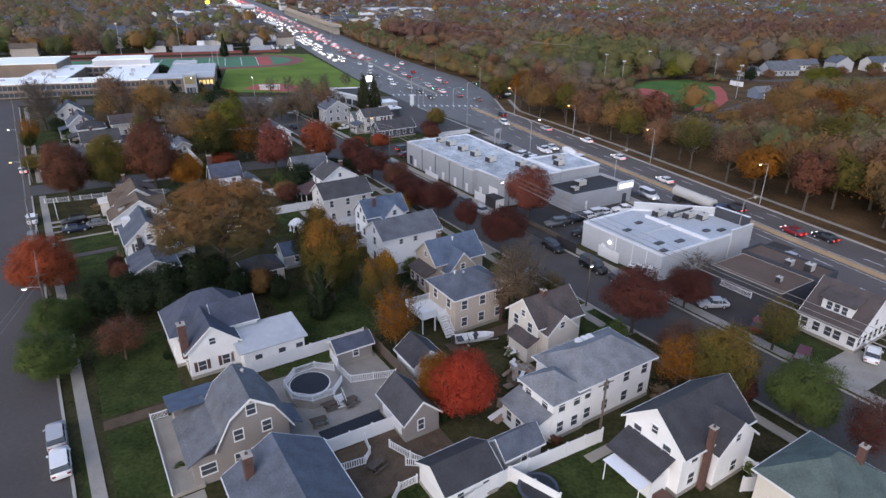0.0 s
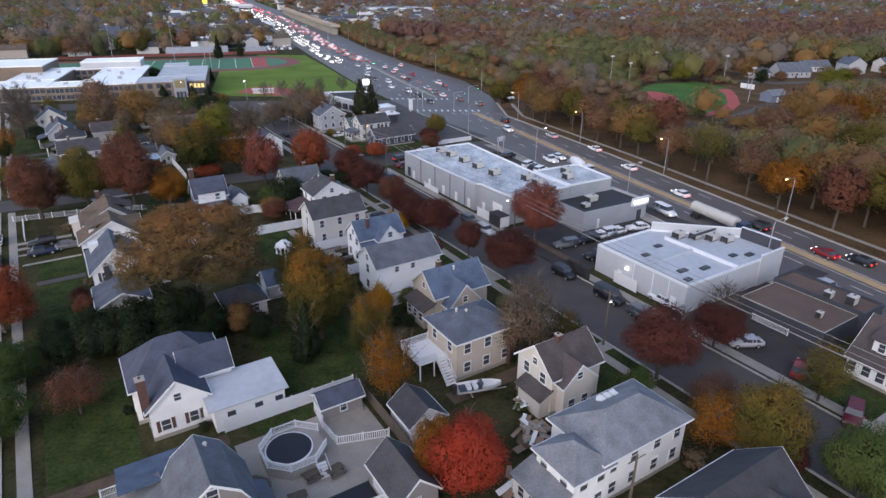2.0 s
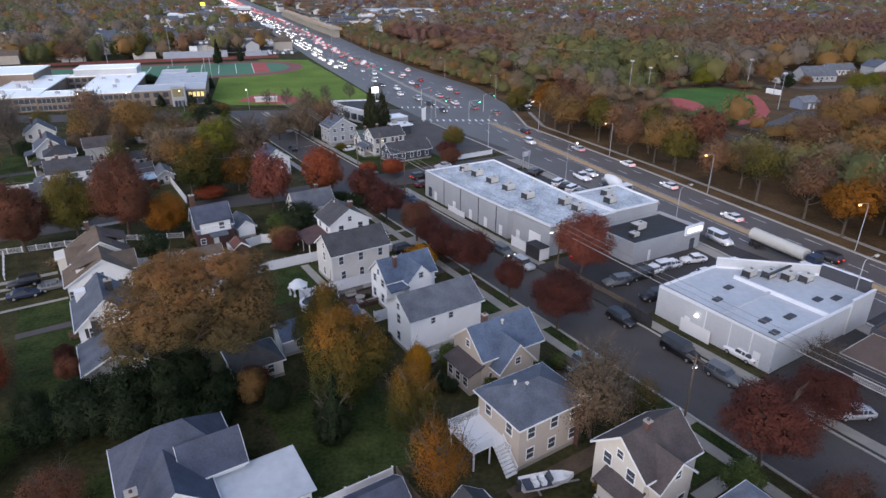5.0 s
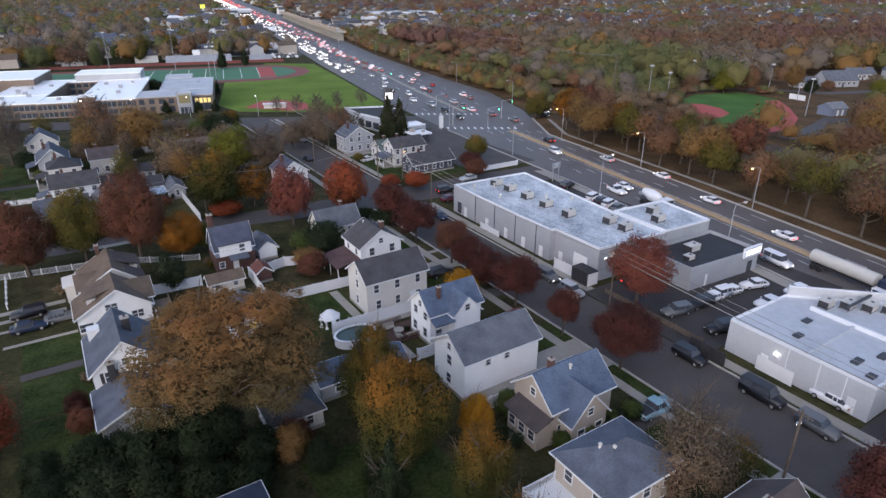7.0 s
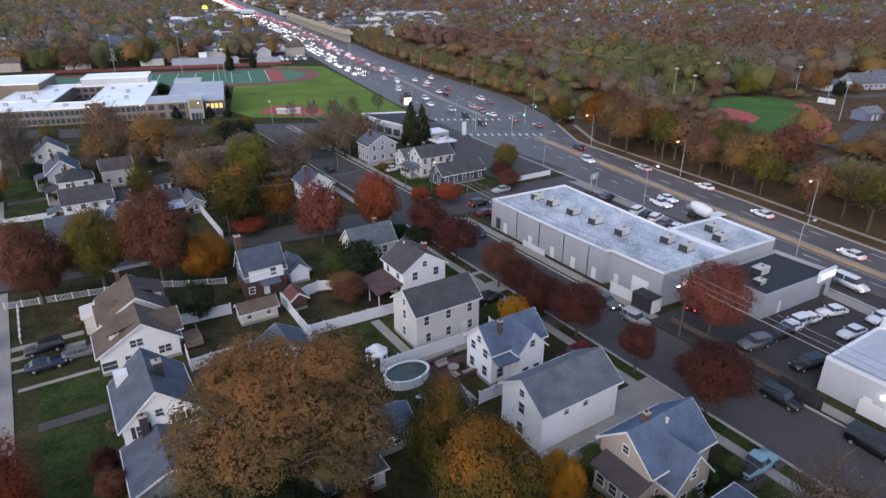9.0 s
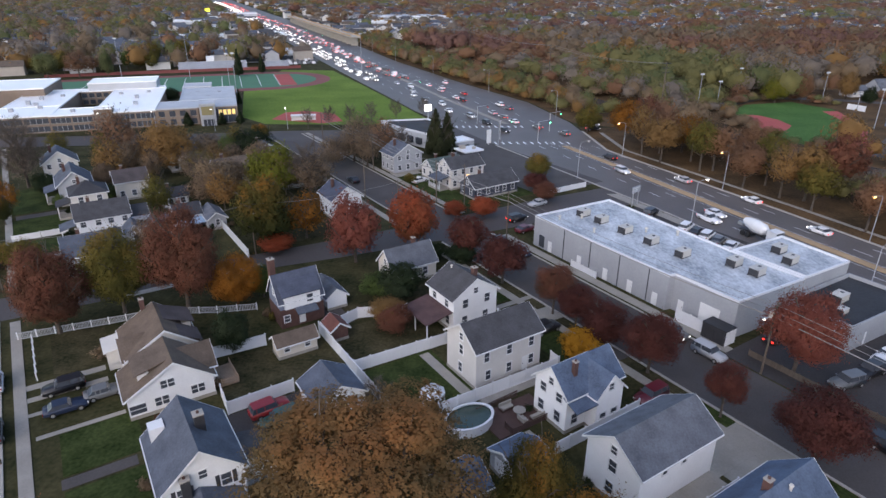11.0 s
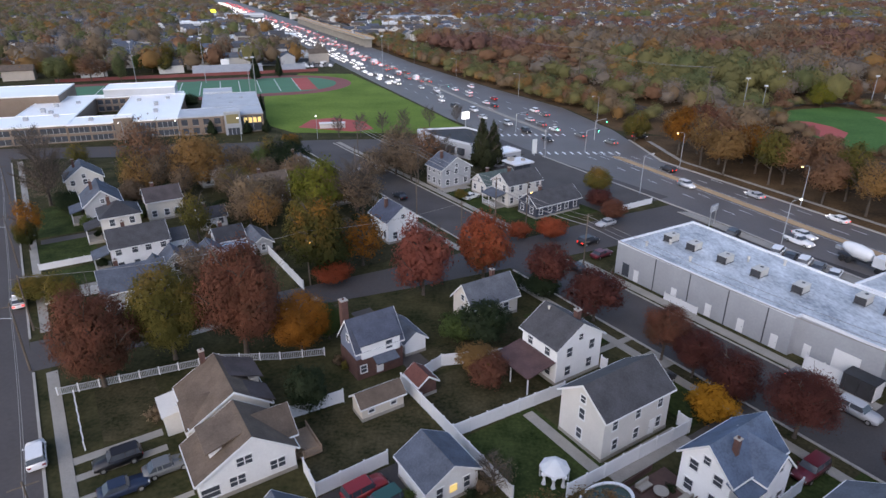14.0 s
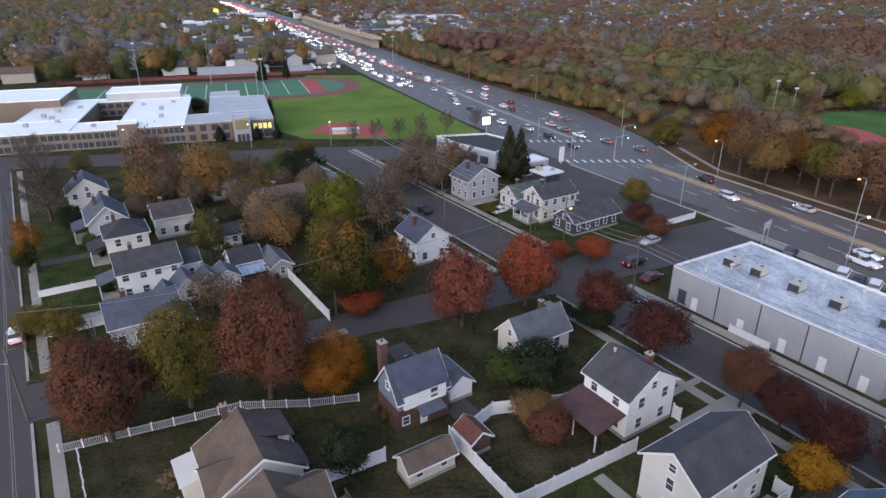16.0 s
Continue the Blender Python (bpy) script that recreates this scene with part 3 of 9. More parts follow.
def gable_roof(bm_, x0, x1, y0, y1, eave, ridge, axis, over=0.4, rake=0.3, r=0.5, thick=0.16):
    if axis == "x":
        m = y0 + (y1 - y0) * r
        s0, s1_ = (ridge - eave) / (m - y0), (ridge - eave) / (y1 - m)
        t = thick
        slab(bm_, [(x0 - rake, y0 - over, eave - s0 * over + t), (x1 + rake, y0 - over, eave - s0 * over + t), (x1 + rake, m, ridge + t), (x0 - rake, m, ridge + t)], t)
        slab(bm_, [(x0 - rake, m, ridge + t), (x1 + rake, m, ridge + t), (x1 + rake, y1 + over, eave - s1_ * over + t), (x0 - rake, y1 + over, eave - s1_ * over + t)], t)
    else:
        m = x0 + (x1 - x0) * r
        s0, s1_ = (ridge - eave) / (m - x0), (ridge - eave) / (x1 - m)
        t = thick
        slab(bm_, [(x0 - over, y0 - rake, eave - s0 * over + t), (m, y0 - rake, ridge + t), (m, y1 + rake, ridge + t), (x0 - over, y1 + rake, eave - s0 * over + t)], t)
        slab(bm_, [(m, y0 - rake, ridge + t), (x1 + over, y0 - rake, eave - s1_ * over + t), (x1 + over, y1 + rake, eave - s1_ * over + t), (m, y1 + rake, ridge + t)], t)


def hip_roof(bm_, x0, x1, y0, y1, eave, ridge, over=0.45):
    x0, x1, y0, y1 = x0 - over, x1 + over, y0 - over, y1 + over
    w, d = x1 - x0, y1 - y0
    k = min(w, d) / 2
    if w >= d:
        r0, r1 = (x0 + k, (y0 + y1) / 2), (x1 - k + 0.01, (y0 + y1) / 2)
    else:
        r0, r1 = ((x0 + x1) / 2, y0 + k), ((x0 + x1) / 2, y1 - k + 0.01)
    e = [bm_.verts.new((x, y, eave)) for x, y in ((x0, y0), (x1, y0), (x1, y1), (x0, y1))]
    lo = [bm_.verts.new((x, y, eave - 0.16)) for x, y in ((x0, y0), (x1, y0), (x1, y1), (x0, y1))]
    a, b = bm_.verts.new((*r0, ridge)), bm_.verts.new((*r1, ridge))
    if w >= d:
        fs = [(e[0], e[1], b, a), (e[1], e[2], b), (e[2], e[3], a, b), (e[3], e[0], a)]
    else:
        fs = [(e[0], e[1], a), (e[1], e[2], b, a), (e[2], e[3], b), (e[3], e[0], a, b)]
    for f in fs:
        bm_.faces.new(f)
    bm_.faces.new(lo[::-1])
    for i in range(4):
        j = (i + 1) % 4
        bm_.faces.new((lo[i], lo[j], e[j], e[i]))


def block(h, n0, n1, u0, u1, eave, ridge, axis, wall, roof, hip=False, windows="udlr", storeys=2, r=0.5, over=0.4, shutter=None, lit=(), wx=0.9, step=2.6, attic=True):
    """One volume of a house under its Empty h, whose axes are (n, u) about its base point."""
    on, ou = h["n"], h["u"]
    x0, x1, y0, y1 = n0 - on, n1 - on, u0 - ou, u1 - ou
    bm_ = bmesh.new()
    if hip:
        box(bm_, x0, x1, y0, y1, 0.0, eave)
    else:
        gable_walls(bm_, x0, x1, y0, y1, 0.0, eave, ridge, axis, r)
    part("wall", bm_, M["wall_" + wall] if "wall_" + wall in M else M[wall], h)
    bm_ = boxes((x0 - 0.05, x1 + 0.05, y0 - 0.05, y1 + 0.05, -0.05, 0.45))
    part("foundation", bm_, M["concrete"], h)
    bm_ = bmesh.new()
    if hip:
        hip_roof(bm_, x0, x1, y0, y1, eave, ridge, over)
    else:
        gable_roof(bm_, x0, x1, y0, y1, eave, ridge, axis, over, 0.3, r)
    rf = part("roof", bm_, M["roof_" + roof] if "roof_" + roof in M else M[roof], h)
    if not hip:
        def board(q, drop):
            b_ = bmesh.new()
            slab(b_, q, drop)
            part("rake_board", b_, M["trim"], h)

        if axis == "x":
            m = y0 + (y1 - y0) * r
            s0, s2 = (ridge - eave) / (m - y0), (ridge - eave) / (y1 - m)
            for xa, xb in ((x0 - 0.34, x0 - 0.3), (x1 + 0.3, x1 + 0.34)):
                board([(xa, y0 - over, eave - s0 * over + 0.17), (xb, y0 - over, eave - s0 * over + 0.17), (xb, m, ridge + 0.17), (xa, m, ridge + 0.17)], 0.26)
                board([(xa, m, ridge + 0.17), (xb, m, ridge + 0.17), (xb, y1 + over, eave - s2 * over + 0.17), (xa, y1 + over, eave - s2 * over + 0.17)], 0.26)
            for ya, s in ((y0 - over - 0.1, s0), (y1 + over, s2)):
                part("gutter", boxes((x0 - 0.3, x1 + 0.3, ya, ya + 0.1, eave - s * over - 0.02, eave - s * over + 0.12)), M["trim"], h)
        else:
            m = x0 + (x1 - x0) * r
            s0, s2 = (ridge - eave) / (m - x0), (ridge - eave) / (x1 - m)
            for ya, yb in ((y0 - 0.34, y0 - 0.3), (y1 + 0.3, y1 + 0.34)):
                board([(x0 - over, ya, eave - s0 * over + 0.17), (m, ya, ridge + 0.17), (m, yb, ridge + 0.17), (x0 - over, yb, eave - s0 * over + 0.17)], 0.26)
                board([(m, ya, ridge + 0.17), (x1 + over, ya, eave - s2 * over + 0.17), (x1 + over, yb, eave - s2 * over + 0.17), (m, yb, ridge + 0.17)], 0.26)
            for xa, s in ((x0 - over - 0.1, s0), (x1 + over, s2)):
                part("gutter", boxes((xa, xa + 0.1, y0 - 0.3, y1 + 0.3, eave - s * over - 0.02, eave - s * over + 0.12)), M["trim"], h)
    else:
        o = over
        for g_ in ((x0 - o - 0.09, x1 + o + 0.09, y0 - o - 0.09, y0 - o), (x0 - o - 0.09, x1 + o + 0.09, y1 + o, y1 + o + 0.09), (x0 - o - 0.09, x0 - o, y0 - o, y1 + o), (x1 + o, x1 + o + 0.09, y0 - o, y1 + o)):
            part("gutter", boxes((*g_, eave - 0.18, eave - 0.03)), M["trim"], h)
    k = 0
    for side in windows:
        face = dict(d=(0, -1), u=(0, 1), l=(-1, 0), r=(1, 0))[side]
        ln = (y1 - y0) if face[0] else (x1 - x0)
        cnt = max(1, int(ln / step))
        for s in range(storeys):
            for i in range(cnt):
                p = (i + 0.5) / cnt * ln + random.uniform(-0.2, 0.2)
                z = 1.0 + 2.65 * s
                if z + 1.3 > eave and s:
                    continue
                x = (x0 if face[0] < 0 else x1) if face[0] else x0 + p
                y = (y0 if face[1] < 0 else y1) if face[1] else y0 + p
                window(h, x, y, z, face, wx, min(1.3, eave - z - 0.25), k in lit, shutter)
                k += 1
        if attic and not hip and ridge - eave > 1.7 and ((axis == "x") == bool(face[0])):
            c = (x0 + (x1 - x0) * r) if face[1] else (y0 + (y1 - y0) * r)
            window(h, c if face[1] else (x0 if face[0] < 0 else x1), c if face[0] else (y0 if face[1] < 0 else y1), eave + 0.15, face, 0.7, 0.85)
    return rf


def house(label, n, u, name="house", category="house", turn=0.0):
    h = empty(name, grid(n, u, 0, turn), label, category)
    h["n"], h["u"] = n, u
    return h


def bump_on(h, name, n0, n1, u0, u1, z0, z1, material, label=""):
    on, ou = h["n"], h["u"]
    return part(name, boxes((n0 - on, n1 - on, u0 - ou, u1 - ou, z0, z1)), M[material], h, label)


def chimney(h, n, u, z0, z1, w=0.8, colour="brick"):
    c = bump_on(h, "chimney", n - w / 2, n + w / 2, u - w / 2, u + w / 2, z0, z1, colour, "red brick chimney" if colour == "brick" else "dark painted chimney")
    on, ou = h["n"], h["u"]
    part("chimney_cap", boxes((n - on - w / 2 - 0.05, n - on + w / 2 + 0.05, u - ou - w / 2 - 0.05, u - ou + w / 2 + 0.05, z1, z1 + 0.12)), M["casing"], c)
    bm_ = bmesh.new()
    tube(bm_, [(n - on, u - ou, z1 + 0.1), (n - on, u - ou, z1 + 0.3)], [0.14, 0.14], 8)
    part("flue", bm_, M["brick"], c)


def vent(h, n, u, z):
    on, ou = h["n"], h["u"]
    bm_ = bmesh.new()
    tube(bm_, [(n - on, u - ou, z - 0.3), (n - on, u - ou, z + 0.3)], [0.13, 0.13], 8)
    tube(bm_, [(n - on, u - ou, z + 0.3), (n - on, u - ou, z + 0.42)], [0.22, 0.16], 8)
    part("roof_vent", bm_, M["metal_light"], h)


def door(h, n, u, face, z=0.3, w=0.95, colour="trim"):
    on, ou = h["n"], h["u"]
    x, y = n - on, u - ou
    d = (x - w / 2, x + w / 2, y - 0.05, y + 0.05) if face[1] else (x - 0.05, x + 0.05, y - w / 2, y + w / 2)
    dr = part("door", boxes((*d, z, z + 2.05)), M[colour], h)
    part("door_handle", boxes((d[0] + 0.1, d[0] + 0.16, y - 0.1, y + 0.1, z + 1.0, z + 1.08) if face[1] else (x - 0.1, x + 0.1, d[2] + 0.1, d[2] + 0.16, z + 1.0, z + 1.08)), M["iron"], dr)


def shed_roof(h, n0, n1, u0, u1, z_hi, z_lo, low, material, t=0.14, name="porch_roof"):
    """A lean-to roof that falls towards the side low: 'l', 'r', 'd' or 'u'."""
    on, ou = h["n"], h["u"]
    x0, x1, y0, y1 = n0 - on, n1 - on, u0 - ou, u1 - ou
    z = {"l": (z_lo, z_hi, z_hi, z_lo), "r": (z_hi, z_lo, z_lo, z_hi), "d": (z_lo, z_lo, z_hi, z_hi), "u": (z_hi, z_hi, z_lo, z_lo)}[low]
    bm_ = bmesh.new()
    slab(bm_, [(x0, y0, z[0]), (x1, y0, z[1]), (x1, y1, z[2]), (x0, y1, z[3])], t)
    return part(name, bm_, M[material], h)


def posts(h, pts, z, material="trim", w=0.14, z0=0.0):
    on, ou = h["n"], h["u"]
    for n, u in pts:
        part("post", boxes((n - on - w / 2, n - on + w / 2, u - ou - w / 2, u - ou + w / 2, z0, z)), M[material], h)


def dormer(h, n0, n1, u0, u1, z0, z1, wall, roof, face):
    on, ou = h["n"], h["u"]
    part("dormer", boxes((n0 - on, n1 - on, u0 - ou, u1 - ou, z0, z1)), M["wall_" + wall], h)


def railing(h, pts, z, rail=0.95, gap=0.14, material="vinyl", name="railing"):
    """Posts, rails and balusters along a run of (n, u) points, each stretch one part."""
    on, ou = h["n"], h["u"]
    for (na, ua), (nb, ub) in zip(pts, pts[1:]):
        a, b = Vector((na - on, ua - ou, 0)), Vector((nb - on, ub - ou, 0))
        ln = (b - a).length
        d = (b - a) / ln
        bm_ = bmesh.new()

        def bar(p, q, r0, r1, wdt):
            s = Vector((-d.y, d.x, 0)) * wdt / 2
            c = [a + d * p - s, a + d * q - s, a + d * q + s, a + d * p + s]
            prism(bm_, [(k_.x, k_.y) for k_ in c], r0, r1)

        bar(0, ln, z + rail - 0.06, z + rail, 0.09)
        bar(0, ln, z + 0.08, z + 0.14, 0.06)
        k = 0.0
        while k < ln:
            bar(k, min(k + 0.045, ln), z + 0.1, z + rail - 0.05, 0.045)
            k += gap
        bar(-0.06, 0.06, z, z + rail + 0.1, 0.12)
        part(name, bm_, M[material], h)


def gambrel(h, n0, n1, u0, u1, eave, knee, ridge, step_in, wall, roof):
    """A house body under a two-slope gambrel roof whose ridge runs along u."""
    on, ou = h["n"], h["u"]
    x0, x1, y0, y1 = n0 - on, n1 - on, u0 - ou, u1 - ou
    m = (x0 + x1) / 2
    prof = [(x0, 0), (x1, 0), (x1, eave), (x1 - step_in, knee), (m, ridge), (x0 + step_in, knee), (x0, eave)]
    bm_ = bmesh.new()
    a, b = [bm_.verts.new((q, y0, z)) for q, z in prof], [bm_.verts.new((q, y1, z)) for q, z in prof]
    bm_.faces.new(a), bm_.faces.new(b[::-1])
    for i in range(7):
        bm_.faces.new((a[i], b[i], b[(i + 1) % 7], a[(i + 1) % 7]))
    part("wall", bm_, M["wall_" + wall], h)
    line = [(x0 - 0.45, eave - 0.55), (x0 + step_in - 0.05, knee + 0.05), (m, ridge + 0.05), (x1 - step_in + 0.05, knee + 0.05), (x1 + 0.45, eave - 0.55)]
    for i in range(4):
        (xa, za), (xb, zb) = line[i], line[i + 1]
        bm_ = bmesh.new()
        slab(bm_, [(xa, y0 - 0.35, za + 0.14), (xb, y0 - 0.35, zb + 0.14), (xb, y1 + 0.35, zb + 0.14), (xa, y1 + 0.35, za + 0.14)], 0.16)
        part("roof", bm_, M["roof_" + roof], h)
        for ya in (y0 - 0.40, y1 + 0.36):
            bm_ = bmesh.new()
            slab(bm_, [(xa, ya, za + 0.16), (xb, ya, zb + 0.16), (xb, ya + 0.04, zb + 0.16), (xa, ya + 0.04, za + 0.16)], 0.3)
            part("rake_board", bm_, M["trim"], h)


random.seed(3)
# grey gabled house with a green-grey roof, and the taupe house behind it
h = house("grey sided house with a weathered slate roof and brick chimney", 2.4, 8)
block(h, -2, 6.9, 3.6, 12.3, 4.6, 7.2, "y", "grey", "slate", step=3)
chimney(h, -0.4, 10.2, 4.6, 7.9)

h = house("taupe shingled house with steep slate roof and white porch rail", 1.3, 22)
gambrel(h, -1.6, 5.4, 17.2, 23.4, 4.2, 6.8, 8.4, 1.4, "taupe", "grey")
for wx_, wz_ in ((1.9, 6.5), (0.4, 4.0), (3.2, 4.0), (0.2, 1.2), (1.9, 1.2), (3.8, 1.2)):
    window(h, wx_ - 1.3, 17.2 - 22, wz_, (0, -1), 0.85, 1.2)
for wy_ in (18.6, 21.6):
    window(h, 5.4 - 1.3, wy_ - 22, 1.2, (1, 0), 0.85, 1.2)
shed_roof(h, -4.7, -1.3, 16.9, 25.0, 5.0, 3.0, "l", "roof_grey", name="side_roof")
bump_on(h, "wall", -4.2, -1.5, 17.3, 24.6, 0, 3.3, "wall_taupe")
window(h, -2.8 - 1.3, 17.3 - 22, 1.2, (0, -1), 1.4, 1.2)
shed_roof(h, -4.8, 2.6, 23.5, 29.6, 5.2, 3.2, "u", "roof_blue", name="rear_roof")
bump_on(h, "wall", -4.3, 2.3, 24.7, 29.2, 0, 3.2, "wall_taupe")
bump_on(h, "porch_floor", -6.4, -3.4, 17.0, 29.5, 0.0, 0.5, "concrete")
railing(h, [(-6.4, 17.0), (-6.4, 29.5), (-4.6, 29.5)], 0.5)
chimney(h, 3.2, 15.9, 0, 4.0, 0.7)
vent(h, 2.6, 22.4, 8.0)
shed_roof(h, 5.3, 7.0, 17.6, 21.0, 4.0, 3.1, "r", "roof_slate")

h = house("white cape house with navy roof, brick chimney and flat-roofed wing", 3, 41)
block(h, -1.8, 8.0, 39.6, 46.8, 4.6, 8.3, "x", "white", "navy", hip=True, windows="lr", step=3)
block(h, -0.8, 5.2, 35.8, 42.0, 4.1, 6.7, "y", "white", "navy", windows="dl", shutter="brick", step=2.8)
block(h, 3.4, 8.6, 39.0, 43.0, 4.8, 7.0, "x", "white", "navy", windows="r", step=3)
bump_on(h, "wing", 5.2, 13.0, 33.6, 38.8, 0, 3.2, "wall_white")
shed_roof(h, 4.6, 13.4, 33.1, 39.4, 3.75, 3.3, "d", "membrane", name="wing_roof")
bump_on(h, "wall", 5.2, 13.0, 33.65, 38.8, 3.1, 3.3, "trim")
for wn_ in (7.0, 10.0, 12.3):
    window(h, wn_ - 3, 33.6 - 41, 0.9, (0, -1), 0.9, 1.4)
chimney(h, -0.9, 36.6, 3.0, 7.6, 0.9)
door(h, 4.4, 35.8, (0, -1))

h = house("cottage with pale green-grey shingle roof and chimney pipe", 43.6, -16)
block(h, 39.6, 48.5, -20.0, -12.6, 4.6, 7.2, "x", "cream", "green", hip=True, storeys=1)
chimney(h, 46.2, -17.6, 5.0, 8.0, 0.6)

h = house("white house with charcoal gabled roof and metal awning porch", 39.5, -4.5)
block(h, 34.6, 45.0, -8.2, -1.2, 5.2, 8.2, "x", "white", "dark", windows="dlr", step=3)
block(h, 38.4, 44.0, -9.3, -4.0, 4.6, 7.0, "y", "white", "dark", windows="d", step=3)
shed_roof(h, 31.6, 34.7, -7.4, -1.6, 4.2, 2.9, "l", "roof_dark")
bump_on(h, "porch", 32.2, 34.6, -7.0, -4.2, 0, 2.9, "wall_white")
shed_roof(h, 30.2, 33.4, -7.2, -2.6, 2.75, 2.5, "l", "parapet", 0.06, "awning")
posts(h, [(30.4, -7.0), (30.4, -2.8), (32.0, -7.0)], 2.5, w=0.08)
chimney(h, 37.6, -8.7, 0, 7.5, 0.55)
bump_on(h, "steps", 32.6, 34.0, -8.6, -7.0, 0, 0.55, "brick")

h = house("large white house with pale grey hip roof and low additions", 37, 7)
block(h, 33.2, 44.8, 4.2, 11.2, 5.5, 7.7, "x", "white", "ash", hip=True, windows="dlr", step=2.7)
block(h, 29.4, 34.0, 4.0, 9.0, 5.2, 6.9, "x", "white", "ash", hip=True, windows="dl", step=2.2)
shed_roof(h, 26.8, 29.6, 4.0, 9.8, 3.9, 2.9, "l", "roof_ash")
bump_on(h, "wall", 27.2, 29.6, 4.3, 9.6, 0, 3.0, "wall_white")
for k_ in range(3):
    bump_on(h, "skylight", 38.2 + 0.9 * k_, 38.8 + 0.9 * k_, 9.6, 10.4, 6.3, 6.75, "trim")
for wy in (5.2, 6.8, 8.4):
    window(h, 27.2 - 37, wy - 7, 0.9, (-1, 0), 0.8, 1.2)

h = house("cream house with umber shingle roof and small shed dormer", 41.5, 19.4)
block(h, 38.0, 45.4, 16.6, 22.6, 5.2, 7.8, "x", "cream", "umber", windows="dlr", step=2.5)
block(h, 38.8, 43.2, 15.4, 18.8, 4.6, 6.6, "y", "cream", "umber", windows="d", step=2.0)
shed_roof(h, 36.2, 38.2, 16.4, 21.0, 3.6, 2.7, "l", "roof_umber")
bump_on(h, "wall", 36.6, 38.1, 16.8, 20.6, 0, 2.8, "wall_cream")
chimney(h, 41.0, 19.4, 7.0, 8.4, 0.6)

h = house("tan raised ranch with slate hip roof, white deck and stair", 36.8, 31)
block(h, 32.6, 41.4, 27.6, 34.6, 5.6, 7.6, "x", "tan", "slate", hip=True, windows="dlr", step=2.8)
chimney(h, 40.6, 27.3, 0, 6.4, 0.7)
vent(h, 35.2, 31.8, 7.2), vent(h, 36.0, 30.8, 7.3)
bump_on(h, "deck", 28.6, 32.6, 29.8, 34.4, 2.35, 2.6, "trim")
posts(h, [(28.8, 30.0), (28.8, 34.2), (30.8, 30.0)], 2.4)
railing(h, [(32.5, 34.4), (28.6, 34.4), (28.6, 29.8), (31.0, 29.8)], 2.6)
for k_ in range(9):
    bump_on(h, "step", 31.0, 32.3, 29.5 - 0.28 * k_, 29.8 - 0.28 * k_, 2.25 - 0.27 * k_, 2.42 - 0.27 * k_, "trim")
bm = bmesh.new()
for nn in (31.0, 32.3):
    slab(bm, [(nn - 0.04 - 36.8, 29.8 - 31, 3.4), (nn + 0.04 - 36.8, 29.8 - 31, 3.4), (nn + 0.04 - 36.8, 27.2 - 31, 1.0), (nn - 0.04 - 36.8, 27.2 - 31, 1.0)], 0.1)
    for q in range(16):
        y_ = 29.8 - 31 - q * 0.165
        z_ = 3.3 - q * 0.152
        box(bm, nn - 0.02 - 36.8, nn + 0.02 - 36.8, y_ - 0.02, y_ + 0.02, max(0, z_ - 0.95), z_)
part("stair_rail", bm, M["vinyl"], h)

h = house("tan cottage with slate roof and dark front porch roof", 41.5, 43)
block(h, 37.2, 46.2, 40.2, 46.4, 4.7, 7.4, "x", "tan", "blue", windows="dlr", step=2.6)
block(h, 38.6, 43.6, 38.4, 42.6, 3.6, 6.4, "y", "tan", "blue", windows="d", step=2.4)
shed_roof(h, 35.0, 37.4, 40.0, 45.6, 3.8, 2.9, "l", "roof_umber")
bump_on(h, "porch", 35.4, 37.3, 40.3, 45.2, 0, 2.9, "wall_tan")
for wy in (41.2, 42.8, 44.4):
    window(h, 35.4 - 41.5, wy - 43, 1.0, (-1, 0), 0.9, 1.2)
chimney(h, 39.8, 43.6, 6.6, 8.3, 0.6), vent(h, 41.8, 42.6, 7.1)

h = house("long white two-storey house with grey gabled roof", 39.2, 54.5)
block(h, 33.6, 44.8, 51.2, 57.8, 5.6, 7.8, "x", "bright", "grey", windows="lr", step=3.4)
for wn_ in (37.0, 39.8):
    window(h, wn_ - 39.2, 51.2 - 54.5, 4.2, (0, -1), 0.6, 0.8)
bump_on(h, "patio_wall", 33.6, 44.6, 48.9, 51.2, 0, 0.7, "concrete")

h = house("white cottage with blue-grey cross-gabled roof", 40.6, 66.5)
block(h, 36.6, 45.0, 63.8, 69.0, 5.0, 7.4, "x", "bright", "blue", windows="dlr", step=2.2)
block(h, 39.6, 43.6, 62.2, 66.6, 4.9, 7.0, "y", "bright", "blue", windows="d", step=1.4)
shed_roof(h, 36.4, 39.6, 62.0, 64.2, 4.8, 4.0, "d", "roof_blue")
chimney(h, 38.8, 65.2, 6.2, 8.0, 0.5)

h = house("tan two-storey house with charcoal gabled roof", 38, 78.8)
block(h, 32.9, 43.2, 75.6, 82.0, 5.6, 7.9, "x", "pale", "charcoal", windows="dlr", step=3.4, wx=0.75)
door(h, 40.6, 75.6, (0, -1))

h = house("white two-storey house with slate roof and brown porch roof", 42, 91.4)
block(h, 38.0, 45.6, 88.2, 94.8, 5.4, 7.8, "y", "white", "charcoal", windows="dlr", step=3.0)
shed_roof(h, 33.6, 38.0, 88.4, 95.2, 3.4, 2.6, "l", "roof_maroon")
posts(h, [(33.9, 88.7), (33.9, 92), (33.9, 94.9)], 2.6)
chimney(h, 42.9, 90.2, 6.8, 8.5, 0.7), vent(h, 41.2, 93.6, 7.6)

